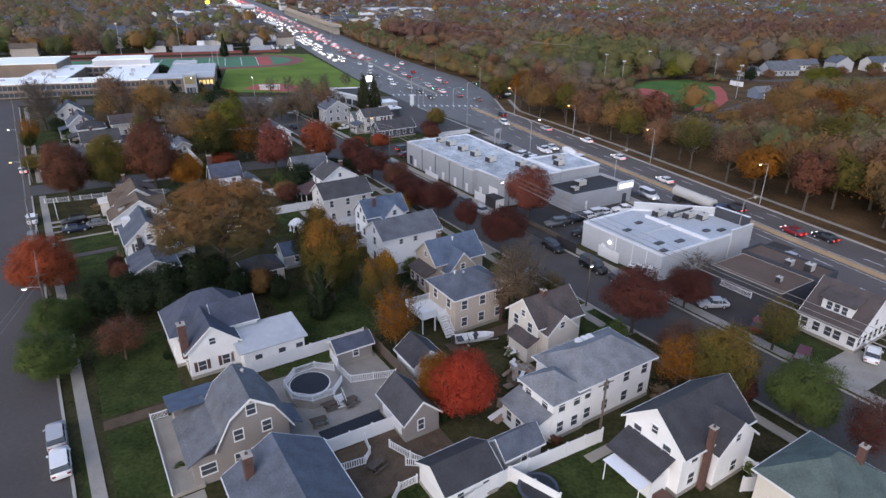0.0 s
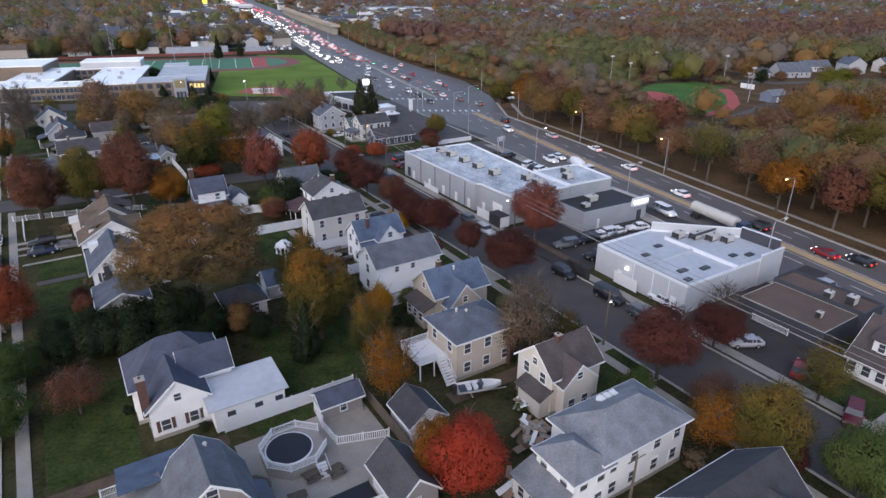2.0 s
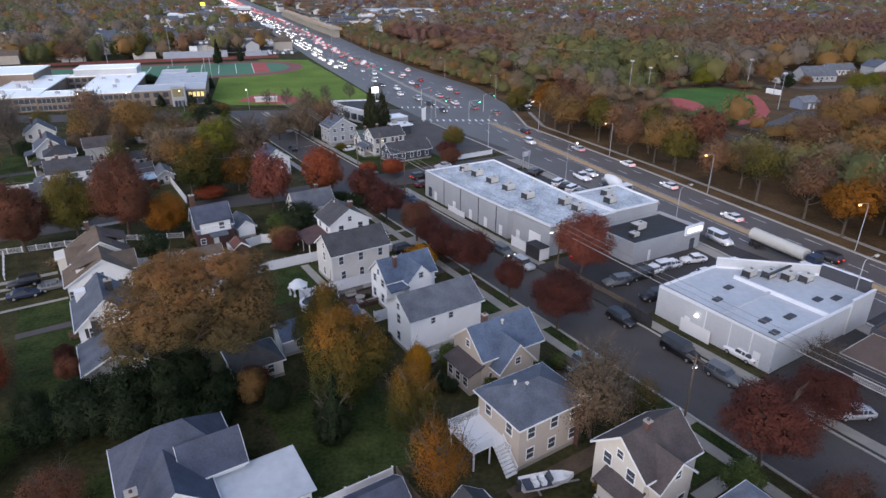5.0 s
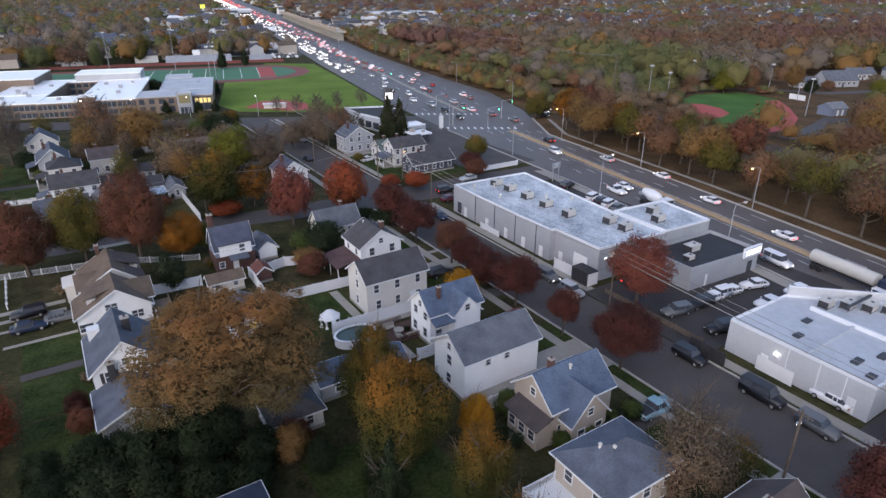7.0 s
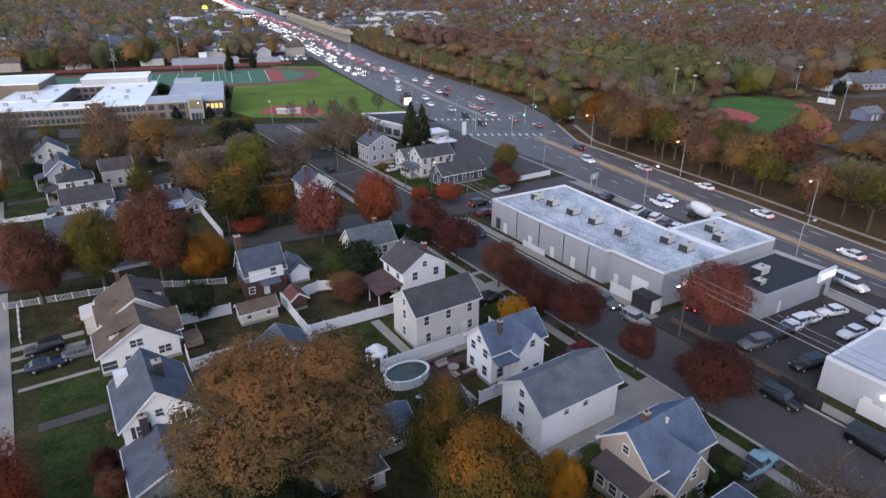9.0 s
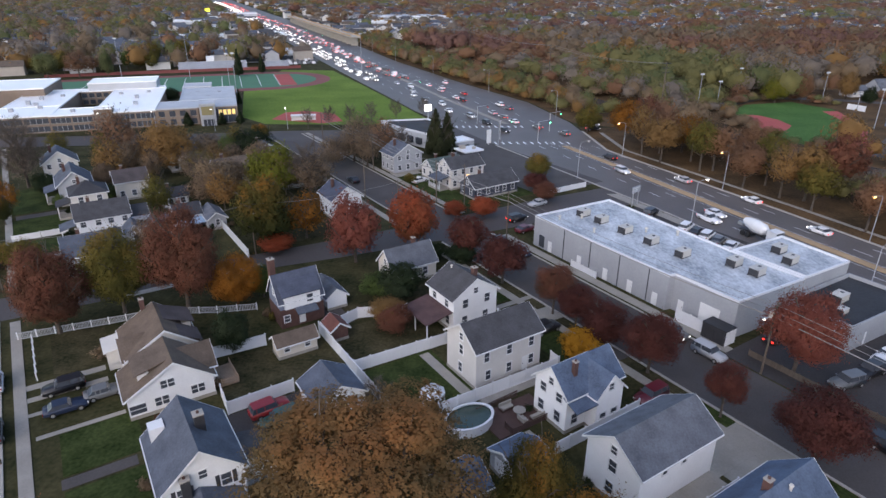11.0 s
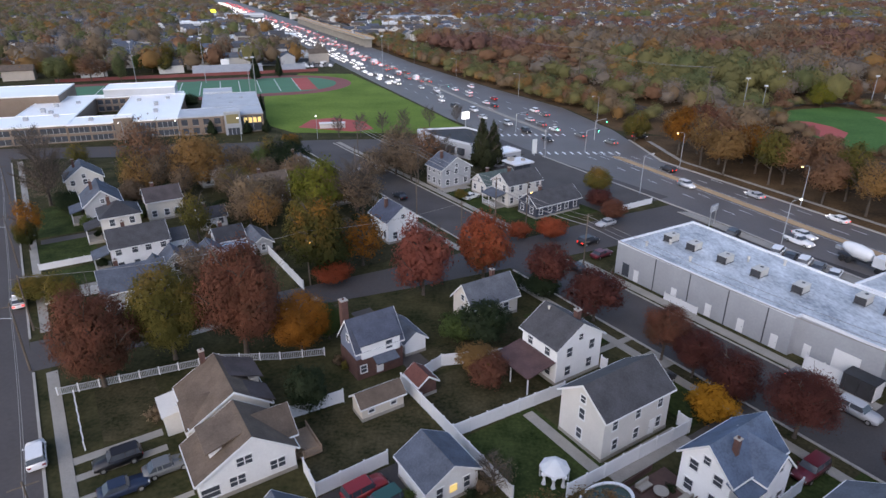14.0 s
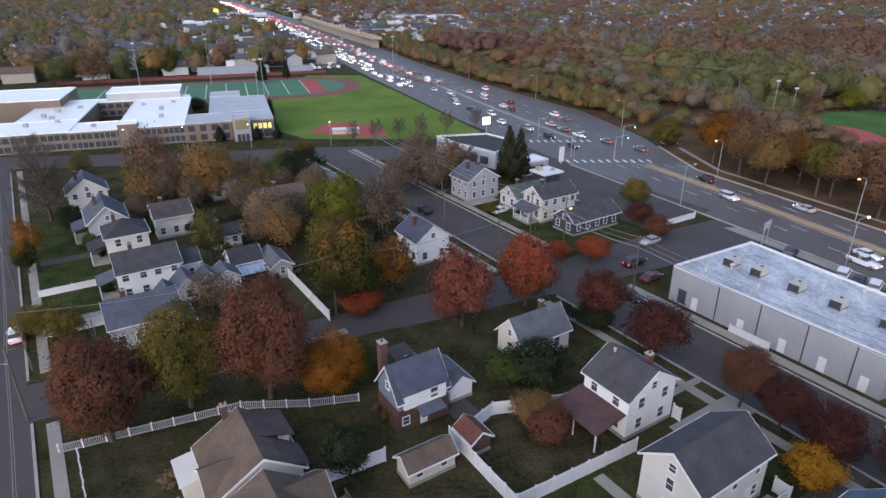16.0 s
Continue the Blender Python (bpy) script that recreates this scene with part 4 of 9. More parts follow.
h = house("small white cape house with grey roof", 42, 108)
block(h, 37.6, 46.0, 105.6, 110.6, 3.2, 5.8, "x", "cream", "grey", windows="dlr", storeys=1, step=2.8)
chimney(h, 43.4, 108.8, 5.2, 6.6, 0.6)

h = house("blue house with white dormer wall, brick base and navy roof", 21, 105.2)
block(h, 17.8, 24.2, 102.8, 107.6, 4.4, 7.5, "x", "blue", "navy", windows="l", step=2.2)
bump_on(h, "dormer", 18.4, 23.8, 102.4, 104.4, 3.0, 5.2, "wall_white")
shed_roof(h, 18.0, 24.1, 102.1, 105.4, 7.4, 5.2, "d", "roof_navy", name="dormer_roof")
bump_on(h, "base", 17.7, 24.3, 102.6, 107.6, 0, 2.9, "brick")
shed_roof(h, 19.8, 23.0, 101.0, 102.8, 3.2, 2.6, "d", "roof_slate")
window(h, 22.2 - 21, 102.4 - 105.2, 3.5, (0, -1), 0.9, 1.2), window(h, 18.6 - 21, 102.6 - 105.2, 1.0, (0, -1), 0.8, 1.0)
door(h, 20.9, 102.6, (0, -1))
chimney(h, 18.6, 107.8, 0, 9.0, 0.9)

h = house("white cottage with weathered brown cross-gabled roof", 1.2, 95)
block(h, -3.7, 5.8, 92.2, 98.5, 2.95, 6.05, "y", "white", "brown", windows="", r=0.57, attic=False)
block(h, 1.6, 6.4, 93.8, 98.8, 3.4, 5.3, "x", "white", "brown", windows="r", storeys=1, step=3, attic=False)
bump_on(h, "dormer", -2.1, 0.4, 93.7, 97.9, 2.9, 4.75, "wall_white")
shed_roof(h, -2.5, 1.6, 93.4, 98.2, 6.05, 4.85, "l", "roof_brown", name="dormer_roof")
for n_, z_, w_, h_ in ((0.75, 3.05, 1.5, 1.0), (-0.15, 0.95, 1.5, 1.1), (3.9, 1.1, 1.5, 1.1), (-2.75, 0.7, 1.7, 1.2)):
    window(h, n_ - 1.2, 92.2 - 95, z_, (0, -1), w_, h_)
    if w_ < 1.6:
        bump_on(h, "mullion", n_ - 0.06, n_ + 0.06, 92.13, 92.19, z_, z_ + h_, "trim")
bump_on(h, "deck", 6.5, 8.7, 92.6, 97.2, 0.4, 0.6, "deck_wood")
railing(h, [(6.7, 92.5), (8.7, 92.5), (8.7, 97.2)], 0.6, 0.9, 0.2, "deck_wood")

h = house("cream cottage with weathered brown and umber roofs", 1.6, 104.4)
block(h, -2.4, 5.8, 100.2, 108.6, 3.4, 6.1, "y", "cream", "brown", windows="d", storeys=1, r=0.56, step=3.4)
block(h, -2.9, 1.6, 100.6, 105.4, 3.2, 5.0, "x", "cream", "brown", windows="l", storeys=1, step=2.4, attic=False)
bump_on(h, "dormer", 3.0, 5.9, 104.2, 108.0, 3.0, 4.3, "wall_cream")
shed_roof(h, 2.4, 6.4, 103.9, 108.4, 6.0, 4.4, "r", "roof_umber", name="dormer_roof")
shed_roof(h, 2.8, 6.5, 100.0, 103.6, 5.6, 3.5, "r", "roof_umber", name="side_roof")
bump_on(h, "porch", -4.6, -2.5, 104.6, 108.4, 0, 2.7, "wall_pale")
shed_roof(h, -4.9, -2.3, 104.3, 108.7, 3.1, 2.8, "l", "wall_pale")
chimney(h, 0.9, 108.9, 0, 7.0, 0.6)

h = house("white house with steep slate roof and two chimneys", 0.6, 77)
block(h, -3.0, 4.2, 72.6, 81.6, 5.2, 8.4, "y", "white", "slate", windows="dlr", shutter="iron", step=3.0)
chimney(h, 1.6, 76.8, 6.6, 9.2, 0.9, "iron"), chimney(h, -1.0, 72.3, 0, 6.2, 0.8, "iron")
block(h, -3.2, 3.4, 65.2, 72.6, 2.8, 4.4, "y", "grey", "slate", windows="l", storeys=1, step=2.2)
bump_on(h, "dormer", -2.6, -1.2, 79.4, 80.8, 5.6, 7.2, "wall_white")
shed_roof(h, 3.6, 8.0, 74.6, 79.0, 4.2, 3.2, "r", "roof_charcoal")
bump_on(h, "wall", 4.0, 7.7, 75.0, 78.6, 0, 3.2, "wall_white")

# houses over the cross street, along the west street
for n0, n1, u0, u1, e, rg, ax_, wl, rf_, hip_, lb in (
    (-7.2, 2.0, 138, 144.6, 3.9, 6.4, "x", "grey", "slate", 0, "grey house with blue-grey gabled roof"),
    (-4.3, 5.0, 153.0, 159.4, 5.1, 7.4, "x", "white", "charcoal", 0, "long white house with charcoal roof and side wing"),
    (-4.2, 2.6, 169.0, 175.8, 5.5, 7.6, "x", "pale", "dark", 1, "pale house with black hip roof and dark shutters"),
    (-6.2, 0.6, 180.8, 190.6, 4.8, 7.6, "y", "grey", "slate", 0, "tan bungalow with slate gabled roof"),
    (-8.4, -0.8, 202.5, 210.2, 5.0, 7.8, "y", "pale", "slate", 0, "pale house with slate gabled roof"),
    (12.9, 18.0, 152.4, 157.4, 2.7, 4.4, "x", "white", "dark", 0, "white garage house with dark roof in a back yard"),
    (13.0, 18.2, 166.4, 170.4, 2.7, 4.2, "x", "white", "dark", 0, "low white outbuilding with black roof behind a hedge"),
    (41.8, 48.4, 139.6, 147, 4.6, 7.0, "y", "white", "navy", 0, "white house with dark roof behind maroon trees"),
    (69.0, 77.4, 162.8, 170, 5.0, 7.6, "y", "grey", "slate", 0, "grey-blue house with slate roof"),
    (74.2, 83.8, 143.6, 149.6, 5.3, 7.3, "x", "pale", "charcoal", 0, "pale two-storey house with dark roof"),
    (74.6, 84.0, 152.4, 158.2, 2.9, 5.0, "x", "pale", "green", 0, "low pale house with slate roof"),
    (74.8, 87.4, 134.6, 140.6, 2.9, 5.0, "x", "navy", "charcoal", 0, "long low navy ranch house with white trim and dark roof"),
    (27, 35, 175, 182, 4.4, 6.6, "x", "pale", "brown", 0, "pale bungalow with brown roof"),
    (40, 47, 188, 195, 4.4, 6.6, "y", "grey", "slate", 0, "grey house with slate roof"),
    (20, 27, 196, 203, 4.4, 6.6, "x", "white", "slate", 0, "white house with slate roof"),
    (5, 12, 178, 185, 4.4, 6.4, "x", "cream", "umber", 0, "cream house with dark brown roof"),
    (40, 47, 166, 172, 4.4, 6.6, "x", "cream", "charcoal", 0, "cream house with charcoal roof"),
):
    h = house(lb, (n0 + n1) / 2, (u0 + u1) / 2)
    block(h, n0, n1, u0, u1, e, rg, ax_, wl, rf_, hip=bool(hip_), windows="dlr", storeys=2 if e > 4.3 else 1, step=2.3, lit=(1,) if n0 == 74.6 else ())
    chimney(h, n0 + 0.3 * (n1 - n0), (u0 + u1) / 2 + 0.6, rg - 1.0, rg + 0.9, 0.6)

# wings, porches and outbuildings of that row
def lean(label, n0, n1, u0, u1, e, rg, ax_, wl, rf_, nm="garden_shed", hip=False):
    h = house(label, (n0 + n1) / 2, (u0 + u1) / 2, nm, nm.replace("_", " "))
    block(h, n0, n1, u0, u1, e, rg, ax_, wl, rf_, hip=hip, windows="dl", storeys=1, step=2.0, wx=0.7, attic=False, over=0.3)
    return h


h = lean("white side wing with dark roof beside a long house", 5.1, 8.4, 155.6, 160.4, 3.4, 4.9, "x", "white", "charcoal", "house_wing")
h = lean("grey side wing of a house with pale slate roof", -1.6, 3.4, 136.2, 141.0, 3.2, 5.2, "y", "grey", "slate", "house_wing")
lean("white shed with pale slate hip roof", 3.0, 6.6, 147.6, 152.4, 2.5, 4.2, "y", "white", "slate")
lean("small grey shed with white door", 7.3, 9.8, 150.0, 153.6, 2.2, 3.4, "y", "grey", "slate")
lean("low grey shed with slate roof between houses", 0.4, 3.0, 147.6, 150.6, 2.4, 3.6, "y", "grey", "slate")
lean("low grey lean-to garage with slate roof behind a fence", 18.2, 21.8, 148.0, 155.0, 2.4, 3.6, "y", "grey", "grey", "garage")
for n0, n1, u0, u1, z_, m_, rf_ in ((-7.0, -4.4, 171.0, 175.4, 3.0, "wall_grey", "roof_dark"), (-7.0, -4.5, 155.4, 159.2, 2.9, "wall_white", "roof_slate"), (71.4, 74.2, 144.6, 149.4, 2.8, "wall_pale", "roof_slate"), (-8.8, -6.4, 184.0, 189.0, 2.8, "wall_grey", "roof_slate")):
    h = house("white railed front porch with slate roof", n0, u0, "porch", "porch")
    shed_roof(h, n0 - 0.3, n1, u0 - 0.3, u1 + 0.3, z_ + 0.7, z_, "l", rf_)
    posts(h, [(n0, u0), (n0, (u0 + u1) / 2), (n0, u1)], z_)
    bump_on(h, "porch_floor", n0 - 0.1, n1, u0 - 0.1, u1 + 0.1, 0, 0.5, "concrete")
    railing(h, [(n0, u0), (n0, u1)], 0.5, 0.8, 0.25)
tarp = house("pale blue tarpaulin stretched over a frame in a yard", 15.2, 151, "tarpaulin", "tarpaulin")
shed_roof(tarp, 12.8, 18.0, 149.6, 152.2, 2.2, 1.5, "d", "tarp_blue", 0.05, "sheet")
posts(tarp, [(12.9, 149.7), (17.9, 149.7), (12.9, 152.1), (17.9, 152.1)], 1.5, "iron", 0.08)

# white house with brown roof across the side street
h = house("white bungalow with brown roof and a wide dormer", 79.5, -0.6)
block(h, 75.2, 84.0, -4.4, 3.2, 3.0, 7.2, "y", "white", "umber", windows="ld", storeys=1, step=1.3)
bump_on(h, "dormer", 76.3, 79.6, -2.6, 1.4, 3.6, 5.9, "wall_white")
for wy in (-1.6, -0.6, 0.4):
    window(h, 76.3 - 79.5, wy + 0.6, 4.3, (-1, 0), 0.7, 1.1)
shed_roof(h, 75.8, 80.2, -3.0, 1.8, 7.0, 5.9, "l", "roof_umber", name="dormer_roof")

# garages and sheds
for nm, n0, n1, u0, u1, e, rg, ax_, wl, rf_, hip_, lb in (
    ("garage", 16.2, 20.4, 12.2, 18.2, 2.6, 4.6, "y", "taupe", "charcoal", 0, "taupe garage with a charcoal roof beside a patio"),
    ("garden_shed", 15.6, 20.4, 28.8, 31.6, 2.3, 3.2, "x", "taupe", "navy", 0, "small taupe shed with dark roof in a pen"),
    ("garage", 14.6, 20.6, 1.6, 6.4, 2.7, 4.1, "x", "white", "dark", 0, "white garage with black roof beside a fence"),
    ("garden_shed", 22.2, 26.8, 2.6, 5.4, 2.5, 3.8, "x", "grey", "slate", 0, "grey wooden shed with rounded slate roof"),
    ("garage", 12.2, 18.0, 56.4, 61.8, 2.5, 4.3, "x", "pale", "charcoal", 1, "pale garage with charcoal hip roof"),
    ("garage", 14.1, 20.0, 79.8, 85.4, 2.7, 4.4, "y", "white", "slate", 0, "white garage with slate roof beside a drive"),
    ("garden_shed", 14.7, 20.1, 95.0, 97.6, 2.1, 3.1, "x", "beige", "brown", 0, "long beige shed with brown roof"),
    ("garden_shed", 22.4, 24.8, 95.2, 98.2, 2.0, 2.9, "y", "brick", "red", 0, "dark red barn-shaped shed"),
    ("garage", 22.2, 26.4, 20.6, 25.2, 2.6, 4.2, "y", "white", "dark", 0, "white garage with black roof among trees"),
    ("garage", 9.0, 13.0, 148, 152, 2.5, 3.9, "y", "white", "slate", 0, "small white garage in a back yard"),
    ("garage", 25.4, 28.6, 104, 110, 2.2, 3.4, "y", "white", "grey", 0, "weathered white garage with patched roof"),
    ("garage", 19.4, 23.6, 60.2, 64.6, 2.5, 4.0, "x", "grey", "blue", 0, "small grey garage with blue roof"),
    ("garage", 26.6, 30.6, 59.6, 64.2, 2.4, 3.6, "x", "grey", "blue", 0, "low pool shed with blue roof"),
):
    h = house(lb, (n0 + n1) / 2, (u0 + u1) / 2, nm, nm.replace("_", " "))
    block(h, n0, n1, u0, u1, e, rg, ax_, wl, rf_, hip=bool(hip_), windows="d" if n1 - n0 > 4 else "l", storeys=1, step=2.4, wx=0.7, attic=False, over=0.3)
    if lb.startswith("white garage with slate roof beside"):
        bump_on(h, "lit_window", 16.7, 17.5, 79.70, 79.80, 1.2, 2.0, "glass_lit", "lit square window")
    if nm == "garage":
        bump_on(h, "garage_door", n0 - 0.04, n0 + 0.02, u0 + 0.8, u1 - 0.8, 0.05, 2.15, "trim")
# ---- trees ----
def round_off(me, normals):
    """Lets small leaves take the soft shading of the mass that they belong to."""
    me.attributes.new("custom_normal", "FLOAT_VECTOR", "POINT").data.foreach_set("vector", np.ascontiguousarray(normals, dtype=np.float32).ravel())
    me.update()


def crown_mesh(name, seed, count, size, lobes=14, tufts=420, spread=0.075, inner=0.5, bulge=(0.34, 0.46), top=0.0, droop=0.0, cone=False, flat_under=0.75, fill=0.22, loose=0.0):
    """A crown of small leaves, about 1 in radius and from -1 to 1 in height: leaves gather in tufts, tufts cover overlapping lobes, and larger leaves fill the inside."""
    rng = np.random.default_rng(seed)
    if cone:
        z = (np.arange(lobes) + rng.random(lobes)) / lobes
        a = np.arange(lobes) * 2.4 + rng.random(lobes)
        r = (1 - z) * (0.35 + 0.3 * rng.random(lobes))
        c = np.c_[np.cos(a) * r, np.sin(a) * r, z * 1.8 - 0.92]
        rad = 0.10 + 0.30 * (1 - z)
    else:
        k = np.arange(lobes) + 0.5
        zz = 1 - 2 * k / lobes
        a = k * 2.399963 + rng.normal(size=lobes) * 0.25
        rr = np.sqrt(1 - zz ** 2)
        c = np.c_[np.cos(a) * rr, np.sin(a) * rr, zz] * (inner * (0.85 + 0.3 * rng.random((lobes, 1))))
        rad = bulge[0] + (bulge[1] - bulge[0]) * rng.random(lobes)
        c = np.concatenate([c, [[0, 0, 0.1]]])
        rad = np.append(rad, inner * 0.95)
    n_ = len(c)

    def shell(m, lo, hi):
        """Points on the outside of the lobes' union, with the way outwards."""
        ps, ds = [], []
        got = 0
        while got < m:
            w = rng.choice(n_, 4 * m, p=rad ** 2 / (rad ** 2).sum())
            d = rng.normal(size=(4 * m, 3))
            d /= np.linalg.norm(d, axis=1)[:, None]
            p = c[w] + d * (rad[w] * (lo + (hi - lo) * rng.random(4 * m)))[:, None]
            dist = np.linalg.norm(p[:, None] - c[None], axis=2) / rad[None]
            dist[np.arange(4 * m), w] = 9
            ok = dist.min(axis=1) > lo * 0.93
            ps.append(p[ok]), ds.append(d[ok])
            got += int(ok.sum())
        return np.concatenate(ps)[:m], np.concatenate(ds)[:m]

    tp, td = shell(tufts, 0.70, 1.06)
    outer = int(count * (1 - fill))
    per = rng.integers(0, tufts, outer)
    swell = 0.55 + 0.9 * rng.random((tufts, 1))
    off = rng.normal(size=(outer, 3)) * spread * swell[per]
    p1 = tp[per] + off - td[per] * spread * 0.5 + rng.normal(size=(outer, 3)) * loose
    p2, d2 = shell(count - outer, 0.50, 0.88)
    p = np.concatenate([p1, p2])
    big = np.concatenate([np.ones(outer), np.full(count - outer, 1.7)])[:, None]
    low = p[:, 2] < -0.2
    p[low, 2] = -0.2 + (p[low, 2] + 0.2) * flat_under
    q = p[:, 0] ** 2 + p[:, 1] ** 2
    p[:, 2] += top * (1 - q) - droop * q
    p[:, 2] = np.maximum(p[:, 2], -1)
    soft = np.concatenate([td[per] * 0.55 + off / (spread * swell[per]) * 0.10, d2]) + p / np.linalg.norm(p, axis=1)[:, None] * 0.45 + rng.normal(size=p.shape) * 0.10 + (0, 0, 0.30)
    soft /= np.linalg.norm(soft, axis=1)[:, None]
    nrm = soft + rng.normal(size=p.shape) * 0.42
    nrm /= np.linalg.norm(nrm, axis=1)[:, None]
    t1 = np.cross(nrm, rng.normal(size=p.shape))
    t1 /= np.linalg.norm(t1, axis=1)[:, None]
    t2 = np.cross(nrm, t1)
    s = size * big * (0.6 + 0.8 * rng.random((count, 1)))
    a, b = t1 * s, t2 * s * 0.8
    v = np.stack([p - a * 1.1 - b * 0.5, p + a * 1.1 - b * 0.6, p + b * 1.3], 1).reshape(-1, 3)
    me = bpy.data.meshes.new(name)
    me.vertices.add(len(v))
    me.vertices.foreach_set("co", v.ravel())
    me.loops.add(len(v))
    me.loops.foreach_set("vertex_index", np.arange(len(v), dtype=np.int32))
    me.polygons.add(count)
    me.polygons.foreach_set("loop_start", np.arange(0, 3 * count, 3, dtype=np.int32))
    me.update(calc_edges=True)
    round_off(me, np.repeat(soft, 3, axis=0))
    me.materials.append(None)
    return me


CROWNS = {
    "full": [crown_mesh("crown", 10 + k, 28000, 0.0155, 15 + k, 1500, 0.055, 0.52, top=0.04, loose=0.02) for k in range(3)],
    "full_far": [crown_mesh("crown", 13 + k, 8000, 0.028, 14 + k, 600, 0.07, 0.52, top=0.04, loose=0.03) for k in range(3)],
    "verge": [crown_mesh("crown", 70 + k, 5000, 0.036, 13 + k, 420, 0.075, 0.52, top=0.08, fill=0.15, loose=0.03) for k in range(3)],
    "oak": [crown_mesh("crown", 20, 130000, 0.0080, 60, 3400, 0.024, 0.76, (0.17, 0.27), 0.02, 0.16, False, 0.5, 0.2, 0.004)],
    "gold": [crown_mesh("crown", 26 + k, 42000, 0.014, 19 + k, 1800, 0.042, 0.56, (0.30, 0.42), 0.05, loose=0.01) for k in range(2)],
    "thin": [crown_mesh("crown", 30 + k, 11000, 0.0165, 12, 700, 0.08, 0.52, top=0.1, fill=0.10, loose=0.06) for k in range(2)],
    "thin_far": [crown_mesh("crown", 33 + k, 3400, 0.031, 12, 300, 0.09, 0.52, top=0.1, fill=0.10, loose=0.06) for k in range(2)],
    "bare": [crown_mesh("crown", 40, 1500, 0.018, 12, 300, 0.10, 0.52, top=0.1, fill=0.05, loose=0.08)],
    "fir": [crown_mesh("crown", 50 + k, 5200, 0.042, 26, 420, 0.06, cone=True, flat_under=1.0) for k in range(2)],
    "bush": [crown_mesh("crown", 60 + k, 7000, 0.029, 12, 460, 0.07, 0.52, loose=0.02) for k in range(3)],
    "shrub": [crown_mesh("crown", 90 + k, 520, 0.085, 7, 60, 0.14, 0.5) for k in range(2)],
}


def trunk_mesh(seed, limbs=8, twigs=3, fork=0.22, sprays=0):
    """A tapered trunk with limbs, branches and twigs, 1 high, for a crown of radius about 0.4."""
    rng = random.Random(seed)
    bm_ = bmesh.new()
    top = Vector((rng.uniform(-0.03, 0.03), rng.uniform(-0.03, 0.03), 0.9))
    tube(bm_, [(0, 0, -0.02), (0, 0, 0.03), top * 0.35, top * 0.65, top], [0.032, 0.022, 0.017, 0.010, 0.002], 8)
    for k in range(limbs):
        z = fork + 0.5 * k / limbs
        a = k * 2.4 + rng.uniform(-0.4, 0.4)
        out = rng.uniform(0.28, 0.40) * (1.08 - 0.55 * k / limbs)
        p0 = top * (z / 0.9)
        p1 = p0 + Vector((math.cos(a) * out * 0.5, math.sin(a) * out * 0.5, 0.10))
        p2 = p0 + Vector((math.cos(a + 0.2) * out, math.sin(a + 0.2) * out, 0.27))
        tube(bm_, [p0, p1, p2], [0.010, 0.0065, 0.0014], 5)
        for q in range(twigs):
            b = a + rng.uniform(-1.1, 1.1)
            s0 = p0.lerp(p1, rng.uniform(0.5, 1.0)) if q % 2 else p1.lerp(p2, rng.uniform(0.0, 0.6))
            p3 = s0 + Vector((math.cos(b) * out * 0.55, math.sin(b) * out * 0.55, rng.uniform(0.08, 0.22)))
            mid = (s0 + p3) / 2 + Vector((0, 0, 0.025))
            tube(bm_, [s0, mid, p3], [0.0045, 0.0030, 0.0009], 4)
            for w in range(sprays):
                c_ = b + rng.uniform(-1.2, 1.2)
                s1_ = mid.lerp(p3, rng.uniform(0.0, 0.9))
                e_ = s1_ + Vector((math.cos(c_) * rng.uniform(0.06, 0.15), math.sin(c_) * rng.uniform(0.06, 0.15), rng.uniform(0.03, 0.14)))
                tube(bm_, [s1_, e_], [0.0022, 0.0007], 3)
    me = bpy.data.meshes.new("trunk")
    bm_.to_mesh(me)
    bm_.free()
    me.materials.append(M["bark"])
    return me


TRUNKS = [trunk_mesh(k) for k in range(3)] + [trunk_mesh(7, 15, 6, 0.2, 9), trunk_mesh(8, 12, 4, 0.22, 2)]
tree_count = 0


def tree(x, y, height, radius, leaf, style="full", label="", low=-0.01, name="tree", category="tree"):
    global tree_count
    tree_count += 1
    k = tree_count
    e = empty(name, pose(x, y, 0, 0, 0, (k * 67) % 360), label or f"{WORDS[leaf]} tree beside houses", category)
    if style not in ("bush", "shrub"):
        tr = new("trunk", TRUNKS[3] if style == "bare" else TRUNKS[4] if style == "thin" else TRUNKS[k % 3])
        tr.parent = e
        tr.scale = (height * 0.5 + radius * 1.1, height * 0.5 + radius * 1.1, height)
    far = style + "_far" if y > 110 and style in ("full", "thin") else style
    me = CROWNS[far][k % len(CROWNS[far])]
    cr = new("crown", me)
    cr.parent = e
    z0 = 0.0 if style in ("bush", "shrub") else height * (0.08 if style == "fir" else low)
    cr.location = (0, 0, (height + z0) / 2)
    cr.scale = (radius, radius, (height - z0) / 2)
    cr.material_slots[0].link = "OBJECT"
    cr.material_slots[0].material = L[leaf]
    return e


WORDS = dict(red="bright red autumn", redorange="orange-red autumn", maroon="dark maroon autumn", rose="dull crimson autumn", rust="rust-brown autumn", orange="orange autumn", gold="green and gold autumn", yellow="bright yellow autumn", olive="olive and yellow autumn", oak="broad brown-leaved autumn", green="dark green leafy", lime="yellow-green leafy", fir="dark evergreen", conifer="tall ragged evergreen", brown="thinning brown autumn", bare="nearly bare grey", wood_rust="rusty brown autumn", wood_orange="dull orange autumn", wood_brown="thinning brown autumn", wood_green="dull green half-bare")
random.seed(11)
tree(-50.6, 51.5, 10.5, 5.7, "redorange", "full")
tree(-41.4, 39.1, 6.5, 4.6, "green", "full")
